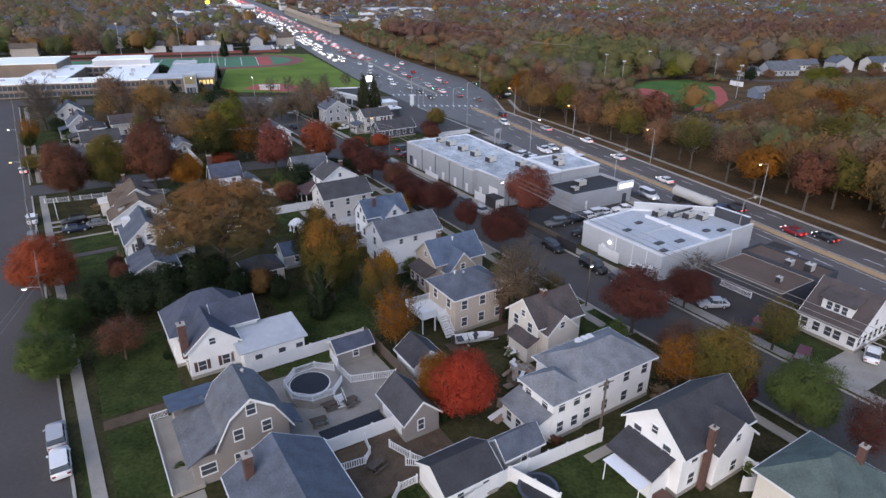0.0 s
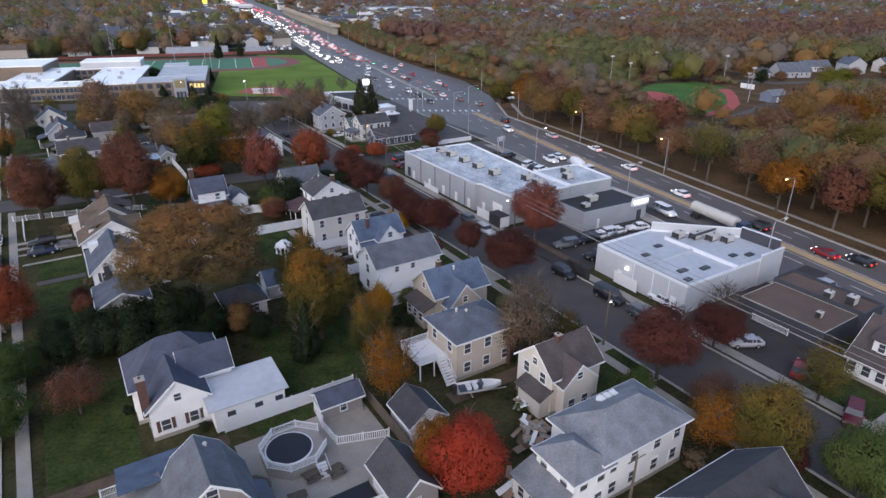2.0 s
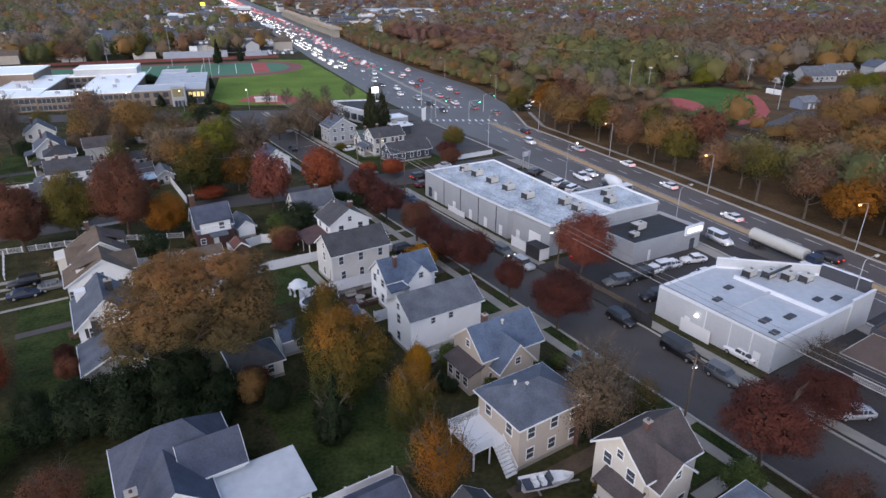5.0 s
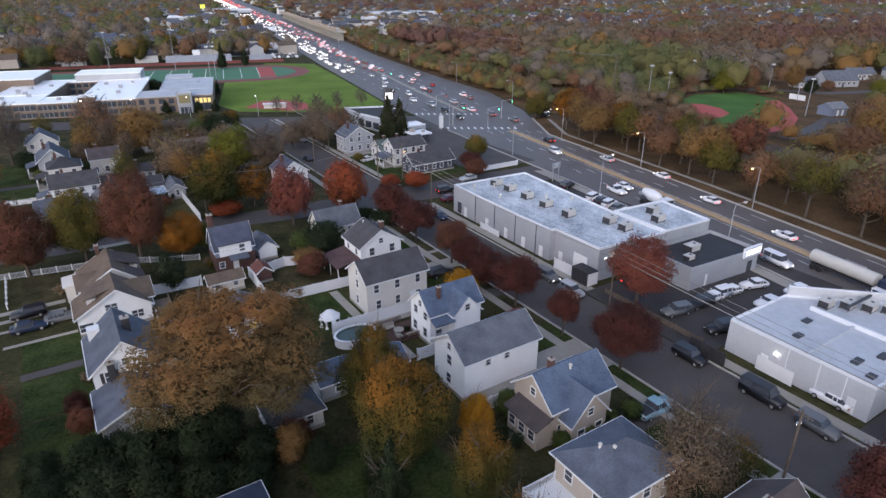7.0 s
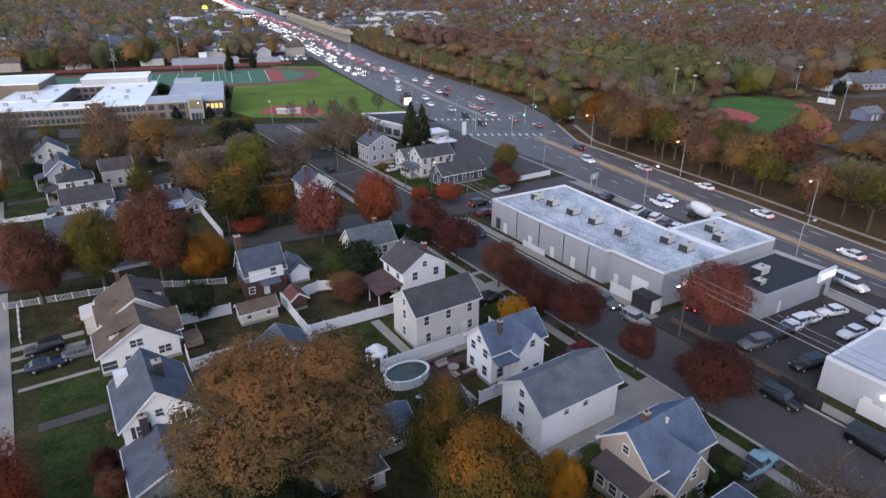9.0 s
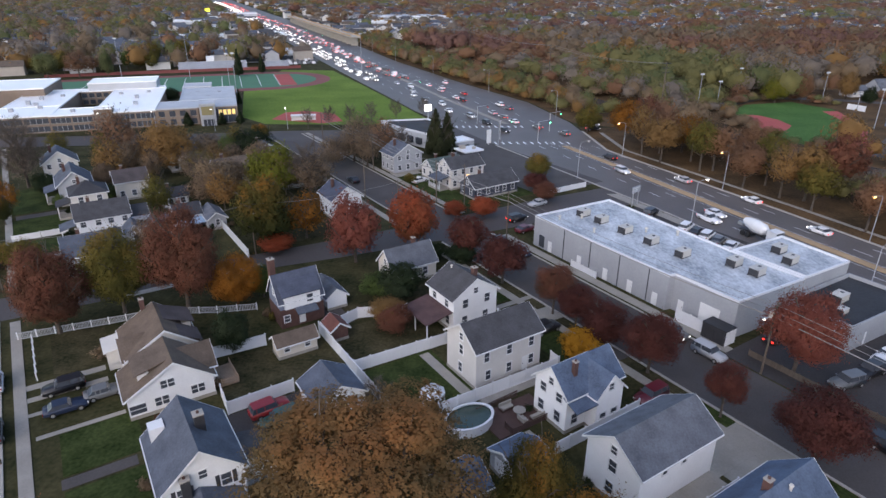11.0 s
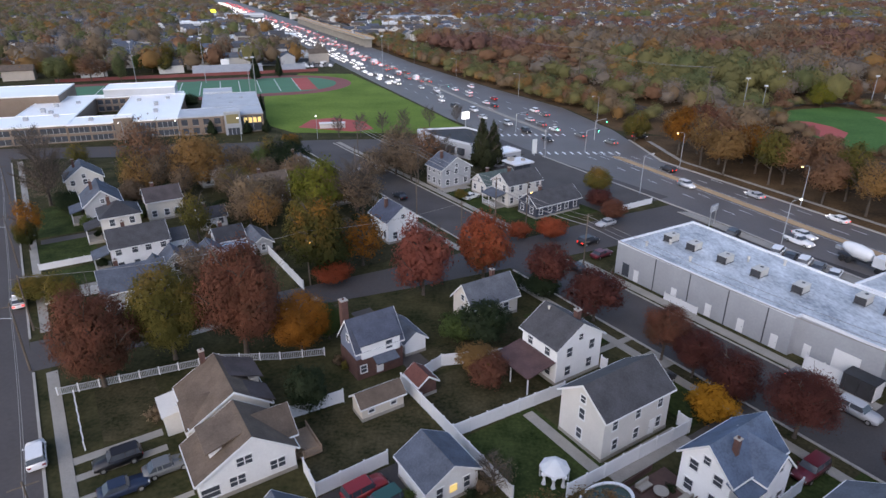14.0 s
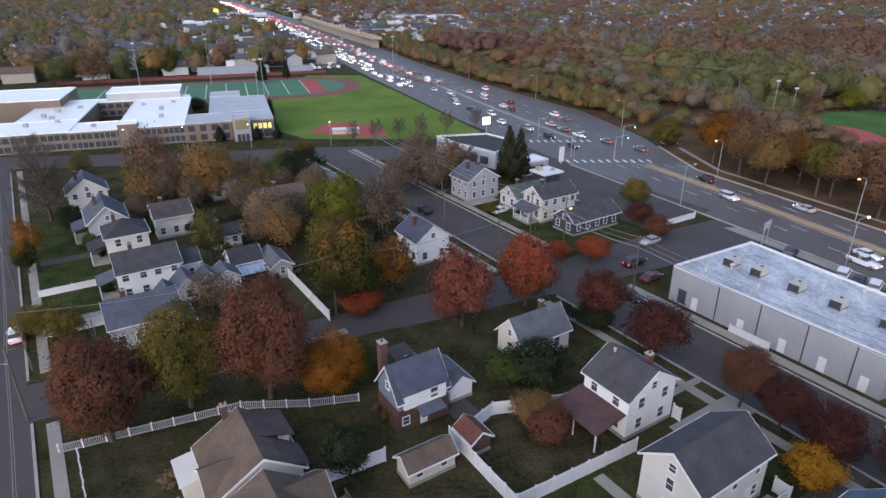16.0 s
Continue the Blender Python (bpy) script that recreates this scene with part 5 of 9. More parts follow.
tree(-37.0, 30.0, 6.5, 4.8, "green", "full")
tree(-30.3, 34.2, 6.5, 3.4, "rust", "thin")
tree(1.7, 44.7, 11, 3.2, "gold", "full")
tree(4.8, 36.5, 10.5, 3.2, "orange", "thin")
tree(-7.1, 45.9, 6, 2.5, "fir", "fir")
tree(13.4, 23.2, 9.4, 4.2, "red", "full")
tree(10.6, 24.6, 8.4, 3, "orange", "full")
tree(-17.6, 53.4, 4, 2.5, "rust", "bush", name="bush", category="bush", label=WORDS["rust"] + " bush beside a yard")
tree(21.1, 45.9, 11, 4.9, "brown", "thin")
tree(37.6, 41.6, 10.2, 5.5, "maroon", "full", low=0.2)
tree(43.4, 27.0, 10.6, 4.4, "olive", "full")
tree(39.3, 28.8, 8, 3.4, "orange", "thin")
tree(45.7, 25.7, 4.5, 2.1, "maroon", "bush", name="bush", category="bush", label=WORDS["maroon"] + " bush beside a yard")
tree(50.9, 22.6, 9, 4.6, "green", "full")
tree(55.4, 37.5, 8, 3.5, "olive", "thin")
tree(54.9, 17.3, 8, 3.2, "maroon", "thin")
tree(21.4, 68.4, 9.2, 5.3, "maroon", "full", low=0.20)
tree(28.0, 84.5, 12.4, 5.6, "rose", "full", low=0.14)
tree(-40.7, 47.4, 5, 2.5, "fir", "bush", name="bush", category="bush", label=WORDS["fir"] + " bush beside a yard")
tree(-36.0, 48.3, 6, 3.4, "fir", "bush", name="bush", category="bush", label=WORDS["fir"] + " bush beside a yard")
tree(-30.6, 49.9, 7, 3.9, "fir", "bush", name="bush", category="bush", label=WORDS["fir"] + " bush beside a yard")
tree(-25.4, 51.3, 8, 4.3, "fir", "bush", name="bush", category="bush", label=WORDS["fir"] + " bush beside a yard")
tree(-20.5, 50.4, 6, 3, "fir", "bush", name="bush", category="bush", label=WORDS["fir"] + " bush beside a yard")
for x_, y_, h_, r_ in ((-37.5, 43.6, 5.5, 3.0), (-33.0, 44.6, 6.0, 3.3), (-28.4, 45.4, 6.2, 3.4), (-24.0, 46.2, 5.6, 3.1), (-20.0, 46.6, 4.8, 2.6), (-34.4, 50.4, 5.0, 2.8)):
    tree(x_, y_, h_, r_, "fir", "bush", name="bush", category="bush", label="dark evergreen hedge bush beside a yard")
p_ = at(21.2, 78.6)
tree(p_.x, p_.y, 4.2, 2.6, "brown", "bare", "bare grey-brown shrub behind a garage")
p_ = at(15.4, 74.2)
tree(p_.x, p_.y, 2.6, 1.7, "maroon", "bush", name="bush", category="bush", label="dark maroon bush beside a drive")
tree(47.4, 48.6, 7.0, 4.2, "maroon", "full", low=0.12)
tree(41.0, 33.4, 7.0, 3.4, "rust", "thin")
tree(-56.4, 157.2, 12.9, 7, "lime", "full")
tree(-46.5, 156.5, 11, 5.7, "brown", "thin")
tree(-12.2, 119.4, 9.4, 4.3, "maroon", "full", low=0.18)
tree(-6.8, 110.9, 8.9, 4.8, "maroon", "full", low=0.12)
tree(-0.1, 100.5, 8.4, 3.8, "rust", "full", low=0.20)
tree(5.1, 92.1, 7, 4, "maroon", "full")
tree(9.6, 85.2, 8.8, 4.8, "maroon", "full", low=0.18)
tree(15.3, 76.4, 7.8, 2.8, "maroon", "full", low=0.24)
tree(1.2, 88.2, 5.0, 3.3, "yellow", "bush", name="bush", category="bush", label=WORDS["yellow"] + " bush beside a yard")
tree(-76.0, 187.2, 8, 4.6, "green", "full")
tree(-23.9, 94.9, 5, 3.4, "rust", "bush", name="bush", category="bush", label=WORDS["rust"] + " bush beside a yard")
tree(7.7, 171.5, 7, 3.9, "olive", "full")
tree(-18.6, 191.0, 15.0, 4.5, "conifer", "fir")
tree(-15.3, 194.6, 13.2, 4.0, "conifer", "fir")
tree(-107.7, 137.9, 7, 2.5, "gold", "full")
tree(-118.9, 163.5, 11, 5.9, "bare", "bare")
tree(-69.2, 150.1, 9, 5.5, "brown", "thin")
tree(-41.5, 187.3, 10, 7.6, "brown", "thin")
tree(-30.2, 190.5, 10, 7, "bare", "bare")
tree(-54.9, 141.0, 10, 5.1, "olive", "full")
tree(5.8, 160.9, 5, 3.6, "maroon", "bush", name="bush", category="bush", label=WORDS["maroon"] + " bush beside a yard")
tree(6.8, 152.8, 5, 3.7, "rust", "bush", name="bush", category="bush", label=WORDS["rust"] + " bush beside a yard")
tree(-145.5, 201.1, 10, 6.6, "bare", "bare")
tree(-74.5, 211.3, 6, 3.9, "gold", "full")
tree(-88.4, 115.7, 6, 3.2, "olive", "full")
tree(-6.6, 45.4, 9, 2.2, "fir", "fir")
tree(2.0, 53.0, 8, 1.8, "yellow", "full")
tree(-13.9, 49.5, 5, 2, "fir", "bush", name="bush", category="bush", label=WORDS["fir"] + " bush beside a yard")
tree(22.7, 48.1, 11, 3.6, "brown", "bare")
tree(27.2, 48.2, 6, 3.1, "gold", "thin")
tree(13.8, 55.1, 2.5, 1.6, "green", "bush", name="bush", category="bush", label=WORDS["green"] + " bush beside a yard")
tree(16.8, 57.1, 2.5, 1.6, "green", "bush", name="bush", category="bush", label=WORDS["green"] + " bush beside a yard")
tree(19.9, 58.6, 2.5, 1.5, "green", "bush", name="bush", category="bush", label=WORDS["green"] + " bush beside a yard")
tree(11.0, 53.2, 2.5, 1.4, "green", "bush", name="bush", category="bush", label=WORDS["green"] + " bush beside a yard")
tree(5.8, 58.7, 4, 2, "green", "bush", name="bush", category="bush", label=WORDS["green"] + " bush beside a yard")
tree(-43.7, 59.1, 3.5, 1.7, "maroon", "bush", name="bush", category="bush", label=WORDS["maroon"] + " bush beside a yard")
tree(-41.1, 55.6, 4, 1.9, "rust", "bush", name="bush", category="bush", label=WORDS["rust"] + " bush beside a yard")
tree(33.7, 37.4, 5, 2.6, "green", "bush", name="bush", category="bush", label=WORDS["green"] + " bush beside a yard")
tree(-6.6, 21.5, 3, 1.9, "brown", "bush", name="bush", category="bush", label=WORDS["brown"] + " bush beside a yard")
tree(42.0, 20.2, 3, 1.8, "green", "bush", name="bush", category="bush", label=WORDS["green"] + " bush beside a yard")
tree(24.7, 22.7, 4, 1.9, "brown", "bush", name="bush", category="bush", label=WORDS["brown"] + " bush beside a yard")
tree(52.2, 57.2, 5.5, 3.2, "brown", "bare")
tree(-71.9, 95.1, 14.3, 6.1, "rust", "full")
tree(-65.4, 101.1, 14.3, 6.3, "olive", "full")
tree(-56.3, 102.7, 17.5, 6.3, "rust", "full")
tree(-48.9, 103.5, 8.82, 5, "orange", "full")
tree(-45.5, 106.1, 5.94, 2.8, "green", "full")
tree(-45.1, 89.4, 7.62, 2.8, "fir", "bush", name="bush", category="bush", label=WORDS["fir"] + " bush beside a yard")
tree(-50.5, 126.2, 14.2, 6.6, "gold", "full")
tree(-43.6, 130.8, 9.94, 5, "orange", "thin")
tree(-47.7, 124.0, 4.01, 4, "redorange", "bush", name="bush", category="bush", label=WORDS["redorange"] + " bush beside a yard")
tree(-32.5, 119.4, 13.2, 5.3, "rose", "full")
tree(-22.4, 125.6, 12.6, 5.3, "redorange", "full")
tree(-14.4, 142.4, 4.17, 3, "redorange", "bush", name="bush", category="bush", label=WORDS["redorange"] + " bush beside a yard")
tree(-8.1, 142.4, 4.76, 3.9, "redorange", "bush", name="bush", category="bush", label=WORDS["redorange"] + " bush beside a yard")
tree(-23.4, 105.2, 6.78, 4.7, "fir", "bush", name="bush", category="bush", label=WORDS["fir"] + " bush beside a yard")
tree(-26.9, 106.0, 4.59, 3.6, "green", "bush", name="bush", category="bush", label=WORDS["green"] + " bush beside a yard")
tree(-13.4, 118.7, 4.06, 3.6, "fir", "bush", name="bush", category="bush", label=WORDS["fir"] + " bush beside a yard")
tree(-18.2, 119.7, 4.09, 2.7, "fir", "bush", name="bush", category="bush", label=WORDS["fir"] + " bush beside a yard")
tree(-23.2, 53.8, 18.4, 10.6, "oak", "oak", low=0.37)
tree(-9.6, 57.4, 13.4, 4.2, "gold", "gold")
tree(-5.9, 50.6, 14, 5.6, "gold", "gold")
tree(-103.5, 181.0, 16.3, 7.6, "wood_rust", "thin")
tree(-89.3, 177.9, 14, 8.4, "wood_orange", "full")
tree(-149.9, 227.0, 3.89, 1.9, "fir", "fir")
tree(-137.6, 234.1, 2.92, 1.6, "fir", "fir")
tree(-106.7, 235.2, 5.11, 2.4, "fir", "fir")
tree(-95.0, 236.5, 4.77, 2.2, "fir", "fir")
tree(-88.9, 238.0, 5.17, 2.2, "fir", "fir")
tree(-100.9, 276.1, 7.04, 1.5, "fir", "fir")
tree(-131.9, 282.2, 6.55, 5, "fir", "bush", name="bush", category="bush", label=WORDS["fir"] + " bush beside a yard")
tree(-70.4, 187.2, 10, 7, "fir", "full")
tree(-130.9, 197.7, 6.43, 3.7, "olive", "thin")
tree(-119.0, 164.0, 15.5, 5.9, "bare", "bare")
tree(-110.7, 143.6, 8.86, 3.1, "orange", "thin")
tree(-94.0, 117.9, 4.67, 3.9, "olive", "full")
tree(-102.7, 149.3, 3.28, 1.9, "green", "bush", name="bush", category="bush", label=WORDS["green"] + " bush beside a yard")
tree(-111.2, 159.0, 4.35, 3.5, "fir", "bush", name="bush", category="bush", label=WORDS["fir"] + " bush beside a yard")
tree(-46.3, 180.3, 9.01, 4.7, "brown", "thin")
tree(-68.8, 154.0, 10.6, 6.6, "wood_brown", "thin")
tree(-83.1, 187.4, 8.65, 6.3, "brown", "thin")
tree(32.6, 224.3, 9.81, 5.1, "olive", "full")
tree(-17.2, 51.2, 5.41, 2.2, "wood_orange", "bush", name="bush", category="bush", label=WORDS["wood_orange"] + " bush beside a yard")
tree(2.0, 57.4, 4.23, 2, "yellow", "full")
tree(-8.7, 49.0, 3.23, 1.5, "fir", "fir")
tree(2.5, 96.5, 6.8, 3.8, "maroon", "full", low=0.21)
tree(-24.9, 97.4, 4.74, 3.3, "wood_orange", "bush", name="bush", category="bush", label=WORDS["wood_orange"] + " bush beside a yard")
tree(-93.8, 156.1, 3.18, 2.7, "fir", "bush", name="bush", category="bush", label=WORDS["fir"] + " bush beside a yard")
tree(-89.9, 156.6, 3.07, 2.7, "fir", "bush", name="bush", category="bush", label=WORDS["fir"] + " bush beside a yard")
tree(-86.0, 157.2, 2.96, 2.8, "fir", "bush", name="bush", category="bush", label=WORDS["fir"] + " bush beside a yard")
tree(-82.1, 157.8, 2.97, 2.8, "fir", "bush", name="bush", category="bush", label=WORDS["fir"] + " bush beside a yard")
tree(-78.4, 158.7, 3.36, 2.8, "fir", "bush", name="bush", category="bush", label=WORDS["fir"] + " bush beside a yard")
tree(-100.1, 164.5, 6.38, 3.7, "brown", "full")
tree(-96.0, 170.2, 4.25, 3.8, "fir", "bush", name="bush", category="bush", label=WORDS["fir"] + " bush beside a yard")
tree(-72.8, 161.9, 7.51, 4.1, "wood_brown", "thin")
tree(-65.9, 160.2, 8.63, 4.7, "brown", "thin")
tree(-113.2, 160.7, 4.76, 2.9, "fir", "bush", name="bush", category="bush", label=WORDS["fir"] + " bush beside a yard")
tree(-89.9, 130.1, 2.07, 1.4, "fir", "bush", name="bush", category="bush", label=WORDS["fir"] + " bush beside a yard")
tree(-41.4, 199.4, 11.6, 6.1, "brown", "thin")
tree(-33.1, 190.0, 12.2, 5, "wood_rust", "thin")
tree(-37.2, 182.0, 10.6, 4.8, "brown", "thin")
tree(-28.5, 177.6, 2.4, 2.7, "green", "bush", name="bush", category="bush", label=WORDS["green"] + " bush beside a yard")
tree(-25.1, 166.9, 2.65, 2.2, "olive", "bush", name="bush", category="bush", label=WORDS["olive"] + " bush beside a yard")
tree(-42.1, 239.6, 7.48, 2.2, "bare", "bare")
tree(-33.7, 246.3, 7.3, 2.5, "bare", "bare")
tree(-49.3, 235.7, 7.36, 2.2, "bare", "bare")
tree(-23.8, 251.5, 7.07, 2.2, "bare", "bare")
tree(-56.2, 231.9, 7.6, 2.2, "bare", "bare")
tree(-63.2, 230.4, 7.2, 2.1, "bare", "bare")
tree(-9.0, 165.7, 3.03, 1.2, "fir", "fir")
tree(4.3, 54.3, 2.82, 1.4, "fir", "bush", name="bush", category="bush", label=WORDS["fir"] + " bush beside a yard")
tree(5.9, 53.5, 2.44, 1.3, "fir", "bush", name="bush", category="bush", label=WORDS["fir"] + " bush beside a yard")
tree(11.7, 54.3, 2.45, 1.4, "fir", "bush", name="bush", category="bush", label=WORDS["fir"] + " bush beside a yard")
tree(14.0, 55.1, 2.25, 1.3, "fir", "bush", name="bush", category="bush", label=WORDS["fir"] + " bush beside a yard")
tree(16.2, 56.1, 2.27, 1.3, "fir", "bush", name="bush", category="bush", label=WORDS["fir"] + " bush beside a yard")
tree(18.3, 57.4, 2.14, 1.3, "fir", "bush", name="bush", category="bush", label=WORDS["fir"] + " bush beside a yard")
tree(20.2, 58.4, 1.86, 1.2, "fir", "bush", name="bush", category="bush", label=WORDS["fir"] + " bush beside a yard")
tree(1.5, 55.7, 3.73, 1.9, "yellow", "full")
tree(-127.3, 362.3, 15, 3.4, "fir", "fir")
tree(-117.9, 374.1, 11.5, 2.7, "fir", "fir")
tree(-190.5, 403.0, 15.5, 5.8, "olive", "full")
tree(-175.2, 410.0, 16.6, 6.2, "olive", "full")
tree(-164.7, 417.4, 15.1, 6, "brown", "full")
tree(-195.4, 356.3, 15, 4.2, "wood_green", "full")
tree(-226.2, 353.4, 14.1, 7, "wood_green", "full")
tree(-211.1, 356.7, 15, 7.8, "wood_rust", "thin")
# ---- shops beside the highway ----
def flat_shop(name, label, pts, z, wall, roof, cap="parapet", rise=0.35, thick=0.25, on=0.0, ou=0.0):
    """Walls over a polygon of (n, u), a flat roof behind a low parapet, and a pale coping."""
    h = empty(name, grid(on, ou), label, "shop")
    h["n"], h["u"] = on, ou
    p = [(a - on, b - ou) for a, b in pts]
    bm_ = bmesh.new()
    prism(bm_, p, 0, z - 0.02)
    part("wall", bm_, M[wall], h)
    c = Vector((sum(a for a, _ in p) / len(p), sum(b for _, b in p) / len(p)))
    k = len(p)
    inner = []
    for i in range(k):
        a, b, d = Vector(p[i - 1]), Vector(p[i]), Vector(p[(i + 1) % k])
        e1, e2 = (b - a).normalized(), (d - b).normalized()
        n1, n2 = Vector((-e1.y, e1.x)), Vector((-e2.y, e2.x))
        s = n1 + n2
        inner.append(tuple(b + s * (thick / max(0.4, s.dot(n1)))))
    bm_ = bmesh.new()
    prism(bm_, inner, z - 0.02, z + 0.02)
    part("roof", bm_, M[roof], h)
    bm_ = bmesh.new()
    o0, o1 = [bm_.verts.new((*q, z - 0.02)) for q in p], [bm_.verts.new((*q, z + rise)) for q in p]
    i0, i1 = [bm_.verts.new((*q, z - 0.02)) for q in inner], [bm_.verts.new((*q, z + rise)) for q in inner]
    for i in range(k):
        j = (i + 1) % k
        bm_.faces.new((o0[i], o0[j], o1[j], o1[i]))
        bm_.faces.new((o1[i], o1[j], i1[j], i1[i]))
        bm_.faces.new((i1[i], i1[j], i0[j], i0[i]))
        bm_.faces.new((i0[i], i0[j], o0[j], o0[i]))
    part("parapet", bm_, M[cap], h)
    return h


def hvac(n, u, z, w=2.3, d=1.5, hgt=1.25, turn=0.0):
    """A rooftop air handler on rails: a pale casing, a louvred dark end, a lid and a fan grille."""
    e = empty("rooftop_unit", grid(n, u, z, turn), "pale metal air unit standing on a flat roof", "air unit", "rooftop units")
    part("casing", boxes((-w * 0.36, w / 2, -d / 2, d / 2, 0.15, hgt)), M["unit_pale"], e)
    part("louvre_end", boxes((-w / 2, -w * 0.36, -d / 2 + 0.03, d / 2 - 0.03, 0.15, hgt - 0.06)), M["iron"], e, "dark louvred end")
    part("lid", boxes((-w / 2 - 0.04, w / 2 + 0.04, -d / 2 - 0.04, d / 2 + 0.04, hgt, hgt + 0.06)), M["unit_pale"], e)
    part("rail", boxes((-w / 2 - 0.1, w / 2 + 0.1, -d / 2, -d / 2 + 0.1, 0, 0.15), (-w / 2 - 0.1, w / 2 + 0.1, d / 2 - 0.1, d / 2, 0, 0.15)), M["iron"], e)
    bm_ = bmesh.new()
    tube(bm_, [(w * 0.2, 0, hgt + 0.06), (w * 0.2, 0, hgt + 0.12)], [d * 0.17, d * 0.17], 12)
    part("fan_grille", bm_, M["iron"], e)


h = flat_shop("shop", "long grey shop building with white weathered flat roof", [(69.2, 76.4), (70.4, 76.2), (70.4, 65.8), (85.6, 64.9), (85.6, 77.2), (88.0, 106.2), (69.2, 107.2)], 5.7, "store_grey", "membrane_streaked")
for u_ in (80, 86, 92.5, 99):
    bump_on(h, "downpipe", 69.1, 69.2, u_, u_ + 0.12, 0, 5.6, "store_dark")
for u_, w_ in ((78.5, 1.0), (83.5, 1.0), (88.8, 1.0), (95.0, 1.0), (102.6, 1.0)):
    door(h, 69.17, u_, (-1, 0), 0.1, w_)
bump_on(h, "loading_door", 70.33, 70.4, 68.2, 71.4, 0.1, 3.4, "trim")
bump_on(h, "bay", 69.14, 69.2, 104.2, 105.6, 0.3, 2.6, "glass")
door(h, 70.37, 74.6, (-1, 0), 0.1)
wing = flat_shop("shop", "lower grey wing of the long shop building", [(85.7, 64.8), (97.0, 64.2), (98.2, 76.0), (85.7, 77.0)], 5.9, "store_grey", "membrane_streaked")
for n_, u_ in ((77.3, 102.7), (77.5, 98.3), (77.3, 92.4), (77.2, 86.6), (77.2, 80.3), (81.1, 73.7), (80.9, 69.8), (91.5, 72.6), (88.8, 69.2)):
    hvac(n_, u_, 5.72 if n_ < 85 else 5.92)
for n_, u_ in ((72.0, 103.5), (72.8, 95.5), (76.0, 101.8), (80.6, 90.5), (84.0, 86.5)):
    e = empty("roof_pipe", grid(n_, u_, 5.72), "short metal vent pipe on a flat roof", "vent pipe", "roof vents")
    bm = bmesh.new()
    tube(bm, [(0, 0, 0), (0, 0, 0.7)], [0.2, 0.2], 10)
    part("pipe", bm, M["metal_light"], e)
    bm = bmesh.new()
    tube(bm, [(0, 0, 0.7), (0, 0, 0.95)], [0.38, 0.1], 10)
    part("cap", bm, M["metal_light"], e)
bin_ = empty("container", grid(68.6, 66.8), "dark steel container with a white end beside a shop wall", "container")
part("body", boxes((-1.15, 1.15, -1.8, 1.9, 0.1, 2.4)), M["iron"], bin_)
part("end_panel", boxes((-1.1, 1.1, -1.9, -1.8, 0.15, 2.3)), M["line_white"], bin_, "white end panel")
part("lid", boxes((-1.2, 1.2, -1.85, 1.95, 2.4, 2.48)), M["membrane_dark"], bin_)
for q_ in (-1.5, 0.0, 1.5):
    part("rib", boxes((-1.22, -1.15, q_ - 0.05, q_ + 0.05, 0.1, 2.38)), M["iron"], bin_)
yard_fence = empty("fence", grid(66.4, 41.8), "black boarded fence beside a box shop", "fence")
for q_ in range(9):
    part("board", boxes((-0.04, 0.04, -2.7 + 0.6 * q_, -2.14 + 0.6 * q_, 0.05, 1.9)), M["iron"], yard_fence)
part("rail", boxes((0.04, 0.1, -2.7, 2.7, 1.5, 1.6)), M["iron"], yard_fence)
annex = flat_shop("shop", "low grey annex with black roof and white sign wall", [(80.4, 55.2), (97.2, 54.2), (97.4, 64.0), (80.4, 64.6)], 3.5, "store_grey", "membrane_dark", "store_grey", 0.6)
bump_on(annex, "sign_wall", 92.6, 97.4, 53.9, 54.3, 3.2, 5.0, "parapet")
bump_on(annex, "sign", 93.0, 97.0, 53.84, 53.9, 3.7, 4.5, "sign_white", "lit white sign panel")
door(annex, 95.2, 54.25, (0, -1), 0.1, 1.2, "glass"), door(annex, 84.5, 55.0, (0, -1), 0.1)
hvac(87.5, 60.6, 3.52, 2.6, 1.6, 1.2), hvac(84.0, 58.5, 3.52, 1.6, 1.2, 0.8)
box2 = flat_shop("shop", "pale grey box shop with flat membrane roof", [(70.2, 23.6), (94.2, 23.4), (94.2, 31.0), (83.0, 41.6), (70.2, 41.6)], 4.5, "store_light", "membrane")
bump_on(box2, "dividing_wall", 70.3, 82.0, 31.6, 31.9, 4.5, 4.85, "membrane")
bump_on(box2, "dividing_wall", 82.0, 82.3, 23.7, 37.5, 4.5, 5.1, "parapet")
def raised(name, material, pts, z0, z1, thick, label=""):
    """A screen wall along a run of (n, u) points, standing on the roof's edge, with a pale coping."""
    for (na, ua), (nb, ub) in zip(pts, pts[1:]):
        d_ = Vector((nb - na, ub - ua)).normalized()
        sx, sy = -d_.y * thick, d_.x * thick
        quad_ = [(na, ua), (nb, ub), (nb + sx, ub + sy), (na + sx, ua + sy)]
        b_ = bmesh.new()
        prism(b_, quad_, z0, z1)
        w_ = part(name, b_, M[material], box2, label)
        b_ = bmesh.new()
        prism(b_, [(na - sx * 0.3, ua - sy * 0.3), (nb - sx * 0.3, ub - sy * 0.3), (nb + sx * 1.3, ub + sy * 1.3), (na + sx * 1.3, ua + sy * 1.3)], z1, z1 + 0.08)
        part("coping", b_, M["parapet"], w_)


